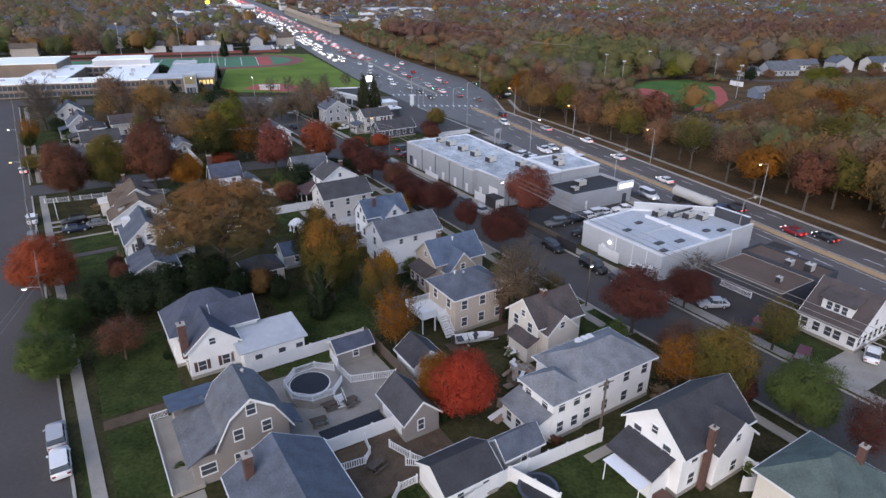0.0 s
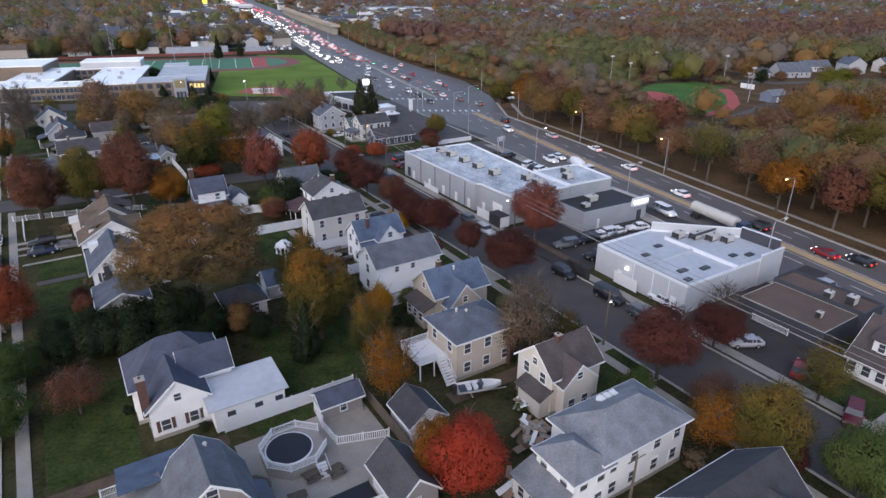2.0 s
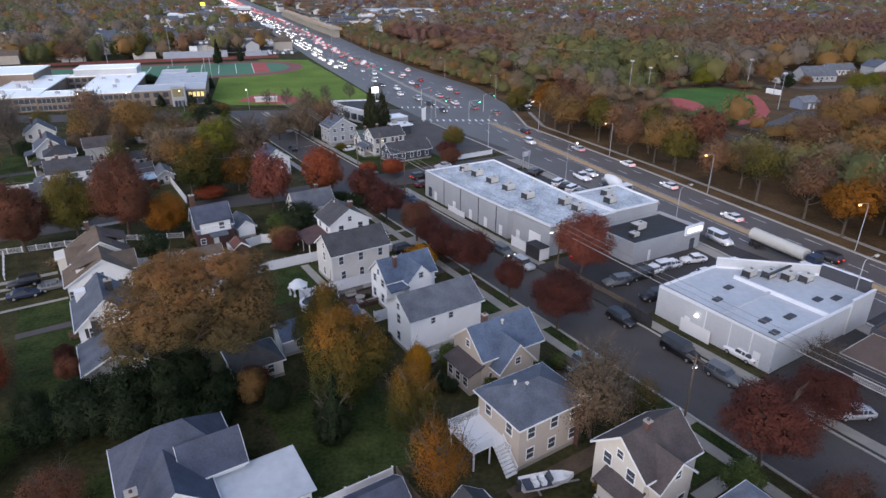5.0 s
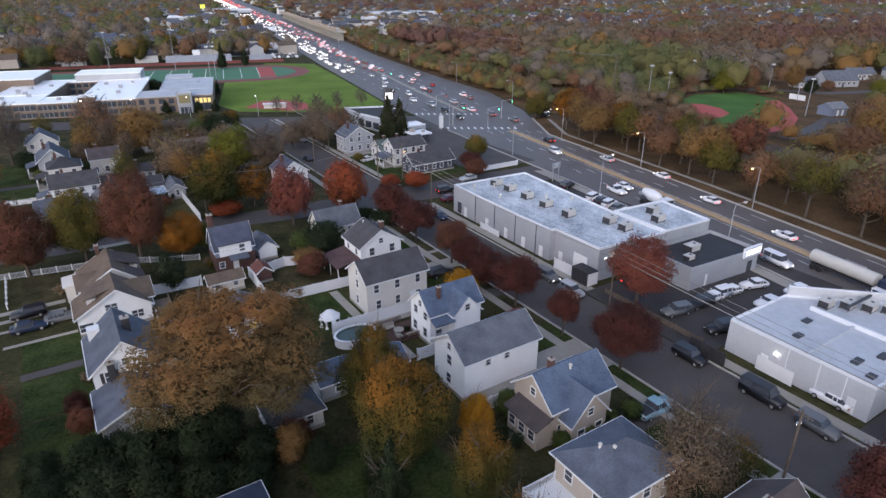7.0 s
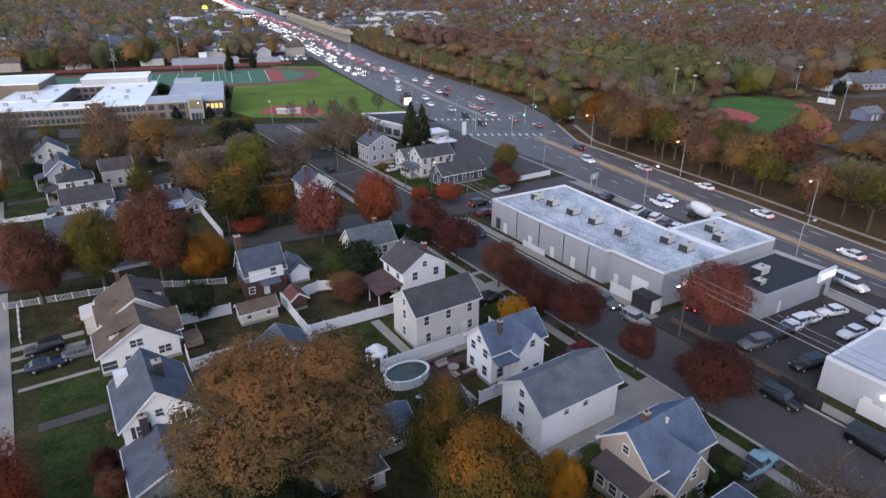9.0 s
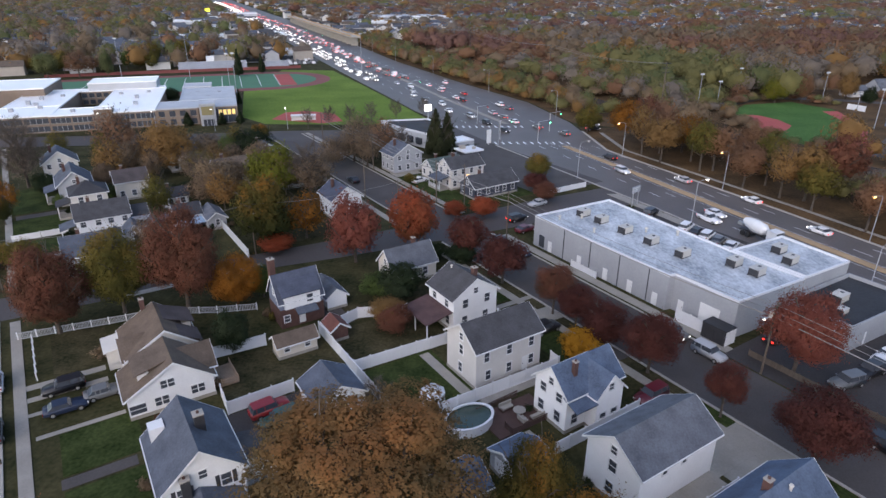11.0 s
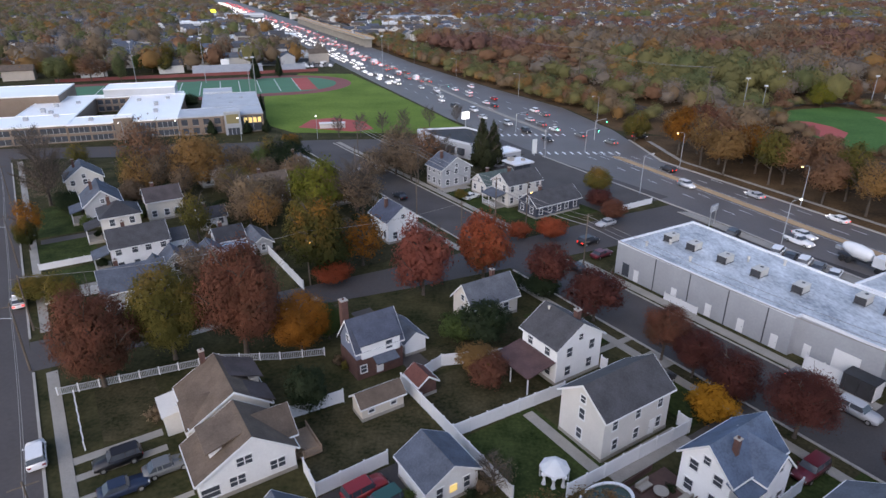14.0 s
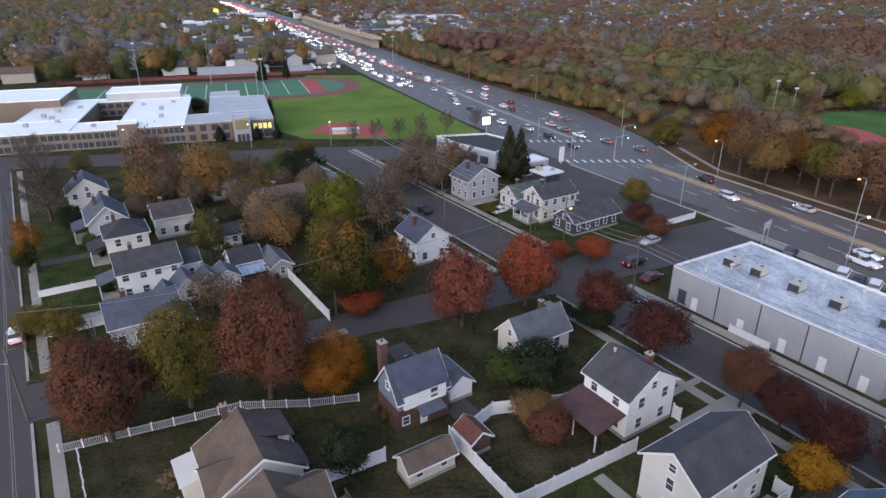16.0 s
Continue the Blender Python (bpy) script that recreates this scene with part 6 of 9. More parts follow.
raised("screen_wall", "store_light", [(94.1, 31.0), (83.2, 41.4)], 4.4, 6.1, -0.25, "pale raised screen wall round roof machinery")
raised("back_wall", "store_dark", [(93.8, 24.0), (93.8, 31.0)], 4.4, 6.5, -0.3, "tall dark rear screen wall")
raised("screen_wall", "store_light", [(88.0, 23.5), (94.1, 23.5)], 0, 5.5, -0.25)
bump_on(box2, "duct", 84.0, 91.0, 33.9, 34.2, 5.6, 5.9, "iron")
for n_, u_ in ((84.8, 36.8), (87.0, 35.0), (88.8, 33.0), (90.4, 31.2)):
    hvac(n_, u_, 4.52, 2.0, 1.3, 1.1)
for n_, u_, w_ in ((74.2, 27.6, 0.9), (78.0, 26.4, 0.9), (74.0, 34.6, 0.7), (78.6, 36.0, 0.7), (86.0, 27.0, 0.7), (88.6, 25.8, 0.8), (72.4, 25.2, 0.6)):
    bump_on(box2, "hatch", n_ - w_, n_ + w_, u_ - 0.45, u_ + 0.45, 4.5, 4.72, "iron", "dark roof hatch")
for u_ in (26.6, 29.6, 33.4):
    bump_on(box2, "downpipe", 70.1, 70.2, u_, u_ + 0.12, 0, 4.4, "trim")
door(box2, 70.15, 36.2, (-1, 0), 0.1), door(box2, 70.15, 25.6, (-1, 0), 0.1)
bump_on(box2, "wall_lamp", 69.9, 70.15, 34.6, 35.0, 2.9, 3.2, "lamp_white", "lit wall lamp")
bump_on(box2, "gate", 69.6, 69.7, 32.0, 36.8, 0, 2.0, "trim")
dark = flat_shop("shop", "low dark grey shop with brown flat roof", [(77.0, 7.2), (85.6, 7.2), (85.6, 19.2), (77.0, 19.2)], 3.2, "store_dark", "roof_flat_brown", "casing", 0.08, 0.10)
flat_shop("shop", "dark grey shop front with raised flat roof", [(85.7, 6.4), (91.0, 6.4), (91.0, 19.6), (85.7, 19.6)], 3.5, "store_dark", "roof_flat_brown", "store_dark", 0.35)
hvac(86.8, 12.0, 3.52, 1.2, 1.0, 1.0), hvac(87.6, 9.2, 3.52, 1.4, 1.1, 1.3), hvac(80.4, 9.8, 3.22, 0.8, 0.7, 0.9)
railing(dark, [(76.9, 11.6), (76.9, 17.0)], 0.5, 1.0, 0.2)
gasb = flat_shop("shop", "white shop with wide dark flat roof near the junction", [(87.8, 195.6), (90.6, 181.2), (97.0, 184.0), (103.2, 192.4), (102.4, 201.0), (87.8, 206.6)], 4.3, "store_light", "membrane_dark", "parapet", 0.5, 0.35)
for k_ in range(3):
    bump_on(gasb, "window", 88.0 + 0.8 * k_ - 0.5, 88.5 + 0.8 * k_, 193.0 - 4.0 * k_ - 1.2, 193.0 - 4.0 * k_ + 1.2, 1.0, 2.9, "glass")
low_shop = flat_shop("shop", "low grey shop with pale flat roof beside a lot", [(92.5, 171.5), (100.8, 171.5), (100.8, 177.5), (92.5, 177.5)], 3.4, "store_grey", "membrane_white", "parapet")
bump_on(low_shop, "window", 94.0, 99.0, 171.42, 171.52, 1.0, 2.5, "glass")
canopy = empty("kiosk", grid(94, 164.5), "small dark-walled kiosk with white flat roof beside a lot", "kiosk")
canopy["n"], canopy["u"] = 94, 164.5
bump_on(canopy, "wall", 91.4, 96.6, 162.4, 166.8, 0, 2.9, "store_dark")
bump_on(canopy, "roof", 90.8, 97.2, 161.6, 167.4, 2.9, 3.3, "parapet")
for n_ in (92.0, 94.4):
    bump_on(canopy, "window", n_, n_ + 1.6, 162.3, 162.42, 1.0, 2.3, "glass")
bump_on(canopy, "roof_unit", 91.8, 93.2, 165.0, 166.4, 3.3, 4.2, "casing"), bump_on(canopy, "roof_unit", 94.8, 95.6, 163.4, 164.2, 3.3, 3.9, "casing")

# ---- school, its fields and stand ----
SA = radians(18.6)
SO = Vector((-88.7, 235.6, 0))


def sat(a, b):
    return (SO.x + a * math.cos(SA) - b * math.sin(SA), SO.y + a * math.sin(SA) + b * math.cos(SA))


sch = empty("school", pose(SO.x, SO.y, 0, 0, 0, 18.6), "long buff brick school with white flat roofs and lit windows", "school")


def sblock(a0, a1, b0, b1, z, roof, wall="school_brick", rows=2, bay=7.6, fill=0.46):
    """One wing: brick walls, a flat roof inside a low parapet, and window bays along its front."""
    part("wall", boxes((a0, a1, b0, b1, 0, z)), M[wall], sch)
    part("roof", boxes((a0 + 0.3, a1 - 0.3, b0 + 0.3, b1 - 0.3, z, z + 0.05)), M[roof], sch)
    part("parapet", boxes((a0 - 0.1, a1 + 0.1, b0 - 0.1, b0 + 0.3, z - 0.2, z + 0.22), (a0 - 0.1, a1 + 0.1, b1 - 0.3, b1 + 0.1, z - 0.2, z + 0.22), (a0 - 0.1, a0 + 0.3, b0 + 0.3, b1 - 0.3, z - 0.2, z + 0.22), (a1 - 0.3, a1 + 0.1, b0 + 0.3, b1 - 0.3, z - 0.2, z + 0.22)), M[roof], sch)
    school_windows(a0, a1, b0, z, rows, bay, fill)


def school_windows(a0, a1, b0, z, rows, bay, fill):
    k = max(1, round((a1 - a0) / bay))
    w = (a1 - a0) / k
    for r in range(rows):
        z0 = 0.5 + r * (z - 0.3) / rows
        for i in range(k):
            c = a0 + (i + 0.5) * w
            win = part("window", boxes((c - w * fill, c + w * fill, b0 - 0.05, b0 + 0.1, z0, z0 + (z - 0.3) / rows - 0.95)), M["glass"], sch)
            part("sill", boxes((c - w * fill - 0.1, c + w * fill + 0.1, b0 - 0.14, b0 + 0.05, z0 - 0.15, z0 - 0.01)), M["concrete"], win)
            if bay > 5:
                for q in (-0.5, 0.0, 0.5):
                    part("mullion", boxes((c + q * w * fill - 0.06, c + q * w * fill + 0.06, b0 - 0.09, b0 - 0.05, z0, z0 + (z - 0.3) / rows - 0.95)), M["store_grey"], win)


W_ = "membrane_white"
sblock(-122, -60.2, 8, 28, 5.6, W_)
sblock(-79, -60.2, 28, 68, 5.6, W_, rows=0)
sblock(-122, -110, 28, 68, 5.6, W_, rows=0)
sblock(-110, -79, 56, 68, 5.6, W_, rows=2, bay=4.0, fill=0.38)
sblock(-60, -47, 7.6, 21.2, 5.5, W_)
sblock(-60, -28, 61, 68, 5.5, W_, rows=2, bay=2.6, fill=0.36)
sblock(-47, -27.2, 7.2, 61, 5.7, W_)
sblock(-46.3, -40.8, 6.6, 11.5, 7.2, W_, rows=0)
sblock(-57, -31, 62, 78, 8.4, W_, "store_light", rows=0)
sblock(-104, -71, 54, 84, 8.4, W_, "school_brick", rows=0)
sblock(-27, -13.2, 6.2, 21.2, 6.0, "membrane", rows=2, bay=3.3, fill=0.28)
sblock(-13, 0, 5.2, 21.2, 6.2, "membrane", rows=1, bay=9)
sblock(-20, 0, 21.3, 53, 6.1, "membrane", rows=0)
sblock(-20, -9, 53, 64, 6.6, "membrane", "store_grey", rows=0)
sblock(-12.6, -7.4, 2.6, 8.4, 7.6, "membrane", "store_grey", rows=0)
part("lit_window", boxes((-12.0, -8.0, 2.5, 2.6, 3.8, 6.8)), M["glass_dim"], sch)
for k_ in range(4):
    part("lit_window", boxes((-6.4 + 1.5 * k_, -5.3 + 1.5 * k_, 5.1, 5.2, 3.2, 5.0)), M["glass_lit"], sch)
for k_ in range(3):
    part("door", boxes((-11.8 + 1.3 * k_, -10.7 + 1.3 * k_, 2.5, 2.6, 0, 2.3)), M["glass"], sch)
for a_, b_, h_ in ((-74, 20, 1.0), (-72, 34, 1.3), (-66, 24, 0.8), (-70, 44, 1.1), (-64, 50, 0.7), (-69, 31, 0.9), (-35, 22, 1.1), (-36, 36, 1.3), (-43, 48, 0.8), (-33, 50, 0.7), (-90, 18, 1.0), (-96, 14, 0.8), (-84, 20, 0.6), (-10, 30, 0.6), (-6, 40, 0.8), (-14, 42, 0.5), (-54, 14, 0.7)):
    part("roof_vent", boxes((a_ - 0.7, a_ + 0.7, b_ - 0.6, b_ + 0.6, 5.4, 5.7 + h_)), M["store_grey"], sch)


def quad(name, a0, a1, b0, b1, z, material, label):
    return flat(name, [sat(a0, b0), sat(a1, b0), sat(a1, b1), sat(a0, b1)], -0.05, z, material, label, name.replace("_", " "))


def stadium(name, a0, a1, bc, r, z, material, label):
    pts = [sat(a1 + r * math.sin(math.pi * i / 18), bc - r * math.cos(math.pi * i / 18)) for i in range(19)]
    pts += [sat(a0 - r * math.sin(math.pi * i / 18), bc + r * math.cos(math.pi * i / 18)) for i in range(19)]
    return flat(name, pts, -0.05, z, material, label, name.replace("_", " "))


FB = 112.0
flat("lawn", [(-111, 316), (-110, 388), (-80, 386), (-56, 330), (-22, 247), (-30, 236), (-80, 238), (-92, 250)], -0.05, 0.03, M["field_grass"], "wide mown green playing field", "field")
stadium("running_track", -92, 16.5, FB, 33.5, 0.05, M["track"], "dull red oval running track")
stadium("infield", -92, 17, FB, 25.5, 0.07, M["turf"], "green artificial turf football field")
quad("end_zone", 22.3, 30.5, FB - 21, FB + 21, 0.085, M["clay"], "faded red end zone of a football field")
for k_ in range(11):
    quad("field_line", 22.0 - 9.1 * k_, 22.3 - 9.1 * k_, FB - 21, FB + 21, 0.082, M["line_white"], "white painted yard line")
flat("ball_diamond", [(-80, 246), (-78, 259), (-70, 263), (-58, 256), (-53, 243), (-60, 239)], -0.05, 0.05, M["clay"], "red clay ball diamond", "ball diamond")
dug = empty("dugout", pose(-67.5, 243.5, 0, 0, 0, 8), "long low white dugout shelter beside a ball diamond", "dugout")
part("roof", boxes((-4.5, 4.5, -1.2, 1.2, 2.0, 2.25)), M["trim"], dug)
part("wall", boxes((-4.4, 4.4, 0.9, 1.1, 0, 2.0)), M["trim"], dug)
M["stand_grey"] = mat("stand_grey", (0.30, 0.32, 0.36), 0.6, 0.12, 0.3, 3.0)
st = empty("grandstand", pose(*sat(-9.5, 161), 0, 0, 0, 18.6), "long grey metal grandstand beside a running track", "grandstand")
for k_ in range(9):
    part("bench", boxes((-19, 19, k_ * 1.1, k_ * 1.1 + 1.1, 0.3 * k_, 0.5 + 0.48 * k_)), M["stand_grey"], st)
part("press_box", boxes((-3.5, 1.0, 9.0, 11.5, 3.0, 7.2)), M["trim"], st)
st2 = empty("grandstand", pose(*sat(27, 162), 0, 0, 0, 18.6), "short grey metal grandstand beside a running track", "grandstand")
for k_ in range(7):
    part("bench", boxes((-7, 7, k_ * 1.1, k_ * 1.1 + 1.1, 0.3 * k_, 0.5 + 0.48 * k_)), M["stand_grey"], st2)
tagged(part("field_wall", boxes((-75, 60, -0.15, 0.15, 0, 1.6)), M["track"]), "long dull red wall behind a running track", "wall").matrix_world = pose(*sat(-20, 158), 0, 0, 0, 18.6)

# ball field across the highway
flat("ball_field", [(94, 222), (93, 244), (99, 262), (110, 276), (133, 283), (141, 266), (136, 247), (128, 226), (117, 210), (104, 202), (96, 208)], -0.05, 0.05, M["ball_grass"], "green mown ball field between woods", "ball field")
flat("ball_diamond", [(95.5, 229), (94.6, 243), (97.5, 251), (101, 255), (105, 253.5), (108.5, 245), (108, 235), (102.5, 228), (97.5, 225)], -0.05, 0.07, M["clay"], "red clay infield", "ball diamond")
flat("warning_track", [(134.5, 262), (132, 247), (125, 228), (115, 213), (103, 204.5), (105, 201), (118, 209), (129, 225.5), (136.5, 246), (140.5, 262)], -0.05, 0.065, M["clay"], "red clay strip round a ball field", "ball field edge")
flat("parking_lot", [(107, 196), (126, 213), (140, 228), (151, 224), (134, 203), (115, 188)], -0.05, 0.04, M["asphalt_worn"], "small grey lot beside a ball field", "parking lot")
fw = tagged(part("field_fence", boxes((-3.6, 3.6, -0.08, 0.08, 0, 2.2)), M["vinyl"]), "white panel fence behind a ball field", "fence")
fw.matrix_world = pose(149, 264, 0, 0, 0, -62)
clubhouse = empty("shed", pose(145.5, 233, 0, 0, 0, 20), "blue gabled clubhouse beside a ball field", "shed")
bm = bmesh.new()
gable_walls(bm, -4, 4, -3, 3, 0, 2.8, 4.6, "x")
part("wall", bm, M["wall_blue"], clubhouse)
bm = bmesh.new()
gable_roof(bm, -4, 4, -3, 3, 2.8, 4.6, "x")
part("roof", bm, M["roof_ash"], clubhouse)
part("door", boxes((-1.2, -0.2, -3.06, -2.98, 0, 2.1)), M["trim"], clubhouse)
part("door", boxes((1.2, 2.2, -3.06, -2.98, 0, 2.1)), M["trim"], clubhouse)

# railway
RY = [-160, 0, 130, 303, 431, 572, 700, 1171, 2000]
ribbon("railway_bed", RY, lambda y: float(np.interp(y, RY, [255, 180, 121, 41, -11, -60, -112, -280, -590])), 9.0, -0.05, 0.3, M["dirt"], "brown gravel railway bed through woods", "railway")
for o_ in (-2.8, -1.3, 1.3, 2.8):
    ribbon("rail", RY, lambda y: float(np.interp(y, RY, [255, 180, 121, 41, -11, -60, -112, -280, -590])) + o_, 0.09, 0.3, 0.46, M["iron"], "dark steel rail on a gravel bed", "rail")
via = empty("viaduct", pose(0, 0, 0), "tan concrete railway viaduct far along the highway", "viaduct")
VY = [540, 640, 740, 890]
vx = lambda y: float(np.interp(y, VY, [-86, -125, -163, -218]))
bm = bmesh.new()
prism(bm, [(vx(y) - 4, y) for y in VY] + [(vx(y) + 4, y) for y in reversed(VY)], 6.4, 7.2)
part("deck", bm, M["casing"], via)
for o_ in (-4.1, 3.8):
    bm = bmesh.new()
    prism(bm, [(vx(y) + o_, y) for y in VY] + [(vx(y) + o_ + 0.3, y) for y in reversed(VY)], 7.2, 8.3)
    part("parapet", bm, M["median"], via)
bm = bmesh.new()
prism(bm, [(vx(y) + 5.5, y) for y in (640, 740, 860)] + [(vx(y) + 9.0, y) for y in (860, 740, 640)], 10.2, 10.6)
part("platform_roof", bm, M["roof_brown"], via)
for k_ in range(12):
    y = 644 + 19 * k_
    part("roof_post", boxes((vx(y) + 7.0, vx(y) + 7.4, y - 0.2, y + 0.2, 0, 10.2)), M["iron"], via)
for k_ in range(23):
    y = 545 + 15 * k_
    part("pier", boxes((vx(y) - 3, vx(y) + 3, y - 0.6, y + 0.6, 0, 6.4)), M["concrete"], via)
# ---- fences ----
def shared(name, bm_, material):
    me = bpy.data.meshes.new(name)
    bmesh.ops.recalc_face_normals(bm_, faces=bm_.faces)
    bm_.to_mesh(me)
    bm_.free()
    me.materials.append(material)
    return me


def panel_meshes():
    solid = boxes((0, 1, -0.02, 0.02, 0.06, 0.92), (0, 1, -0.045, 0.045, 0.92, 1.0), (0, 1, -0.045, 0.045, 0.03, 0.10))
    b_ = bmesh.new()
    box(b_, 0, 1, -0.03, 0.03, 0.86, 0.98), box(b_, 0, 1, -0.03, 0.03, 0.42, 0.54)
    rails = b_
    b_ = bmesh.new()
    xs = [q for k in range(12) for q in (k / 12, k / 12 + 0.035)] + [1.0]
    zs = [0.06, 0.16, 0.90, 1.0]
    gv_ = [[b_.verts.new((x, -0.02, z)) for z in zs] for x in xs]
    fs_ = []
    for i in range(len(xs) - 1):
        for j in range(3):
            if j != 1 or i % 2 == 0:
                fs_.append(b_.faces.new((gv_[i][j], gv_[i + 1][j], gv_[i + 1][j + 1], gv_[i][j + 1])))
    ex = bmesh.ops.extrude_face_region(b_, geom=fs_)
    bmesh.ops.translate(b_, verts=[q for q in ex["geom"] if isinstance(q, bmesh.types.BMVert)], vec=(0, 0.04, 0))
    return dict(solid=shared("panel", solid, M["vinyl"]), rails=shared("panel", rails, M["vinyl"]), picket=shared("panel", b_, M["vinyl"]), wood=shared("panel", boxes((0, 1, -0.02, 0.02, 0.03, 1.0), (0, 1, -0.06, -0.02, 0.2, 0.27), (0, 1, -0.06, -0.02, 0.75, 0.82)), M["pole_wood"]))


PANELS = panel_meshes()
PANELS["lattice"] = PANELS["picket"].copy()
PANELS["lattice"].materials[0] = M["store_grey"]
POST_W = shared("post", boxes((-0.07, 0.07, -0.07, 0.07, 0, 1.0), (-0.09, 0.09, -0.09, 0.09, 1.0, 1.03)), M["vinyl"])
POST_D = shared("post", boxes((-0.06, 0.06, -0.06, 0.06, 0, 1.04)), M["pole_wood"])
FENCE_WORDS = dict(solid="tall white vinyl privacy fence round a yard", rails="low white post and rail fence beside a lawn", picket="low white picket railing beside a patio", lattice="low weathered grey picket fence beside a lawn", wood="dark weathered wooden board fence")


def fence(pts, height=1.8, style="solid"):
    e = empty("fence", grid(*pts[0]), FENCE_WORDS[style], "fence")
    o = at(*pts[0])
    inv = e.matrix_world.inverted()
    for (na, ua), (nb, ub) in zip(pts, pts[1:]):
        a, b = Vector((na - pts[0][0], ua - pts[0][1], 0)), Vector((nb - pts[0][0], ub - pts[0][1], 0))
        ln = (b - a).length
        k = max(1, round(ln / 2.4))
        ang = math.degrees(math.atan2(b.y - a.y, b.x - a.x))
        for i in range(k + 1):
            p = a.lerp(b, i / k)
            if i < k:
                q = new("panel", PANELS[style])
                q.parent = e
                q.matrix_basis = pose(p.x, p.y, 0, 0, 0, ang) @ Matrix.Diagonal((ln / k, 1, height, 1))
            q = new("post", POST_D if style == "wood" else POST_W)
            q.parent = e
            q.matrix_basis = pose(p.x, p.y, 0, 0, 0, ang) @ Matrix.Diagonal((1, 1, height + 0.08, 1))


fence([(6.0, 33.2), (21.2, 33.2)])
fence([(21.6, 33.0), (21.6, 14.9)], 1.8, "wood")
fence([(8.4, 15.0), (21.4, 14.6)])
fence([(15.4, 1.0), (22.2, 2.0), (34.2, 1.2)])
fence([(22.4, 1.9), (24.2, -3.2)])
fence([(43.6, -6.6), (43.4, -12.6), (40.6, -11.0)])
fence([(26.6, 74.0), (44.4, 73.6)])
fence([(22.0, 87.2), (37.8, 86.4)])
fence([(21.9, 76.6), (21.9, 98.8)])
fence([(6.2, 91.2), (6.0, 87.4), (14.0, 87.6)])
fence([(7.2, 100.2), (14.4, 99.7)])
fence([(24.8, 98.6), (28.4, 99.6), (36.8, 96.2)])
fence([(-14.6, 119.8), (-1.0, 117.4), (4.0, 116.6), (11, 112.6), (16.4, 110.4)], 1.1, "lattice")
fence([(-12.9, 118.0), (-12.6, 107.2)], 1.15, "rails")
fence([(21.0, 130.2), (20.8, 152)])
fence([(33.4, 61.8), (46.6, 62.0)])
fence([(33.2, 50.4), (33.2, 48.6), (45.0, 48.4)])
fence([(8.4, 59.0), (8.6, 33.6)], 1.5, "wood")
fence([(45.8, 88.0), (45.8, 87.0)])
fence([(44.8, 75.2), (44.8, 73.6)])
fence([(15.3, 28.4), (15.6, 25.0), (20.9, 23.2)], 1.1, "picket")
fence([(15.6, 31.4), (15.4, 28.4)], 1.5, "solid")
fence([(8.2, 12.0), (11.2, 11.6), (12.2, 12.6), (12.6, 14.6)], 1.0, "picket")
fence([(14.6, 9.2), (16.6, 7.6), (15.4, 9.8), (14.4, 12.4)], 1.0, "picket")
fence([(10.6, 5.0), (12.4, 6.6), (14.4, 6.6)], 1.0, "picket")
fence([(-15, 147.6), (-6, 147.4)], 1.5)
fence([(-15.5, 162.6), (-6, 162.4)], 1.2)
fence([(90, 128.4), (104, 128.2)], 1.3)
fence([(68.6, 44), (68.6, 62)], 0.9, "wood")
fence([(68.0, 73.5), (68.3, 66.5)], 2.0)
fence([(68.4, 90.0), (68.4, 96.0)], 1.2)

# ---- pools, gazebo, yard things ----
pool = empty("pool_deck", grid(10.9, 25.6), "raised round pool with dark cover and white railed deck", "pool")
bm = bmesh.new()
prism(bm, [(3.4 * math.cos(a) + 0.2, 3.3 * math.sin(a)) for a in (math.pi * (k + 0.5) / 4 for k in range(8))], 0.0, 1.15)
part("deck", bm, M["patio"], pool)
bm = bmesh.new()
tube(bm, [(-0.2, 0.2, 0.9), (-0.2, 0.2, 1.32)], [2.45, 2.45], 28)
part("pool_wall", bm, M["vinyl"], pool)
bm = bmesh.new()
tube(bm, [(-0.2, 0.2, 1.30), (-0.2, 0.2, 1.345)], [2.3, 2.3], 28)
part("pool_cover", bm, M["cover"], pool, "dark blue pool cover")
pool["n"], pool["u"] = 0, 0
octo = [(3.4 * math.cos(a) + 0.2, 3.3 * math.sin(a)) for a in (math.pi * (k + 0.5) / 4 for k in range(9))]
railing(pool, octo[2:8], 1.15)
railing(pool, [octo[0], octo[1], octo[2]], 1.15)
for k_ in range(5):
    part("step", boxes((1.4, 2.4, -3.4 - 0.26 * k_, -3.1 - 0.26 * k_, 0.85 - 0.21 * k_, 0.98 - 0.21 * k_)), M["trim"], pool)
for s_ in (1.35, 2.42):
    bm = bmesh.new()
    slab(bm, [(s_, -3.1, 1.9), (s_ + 0.06, -3.1, 1.9), (s_ + 0.06, -4.5, 0.9), (s_, -4.5, 0.9)], 0.12)
    part("stair_rail", bm, M["vinyl"], pool)

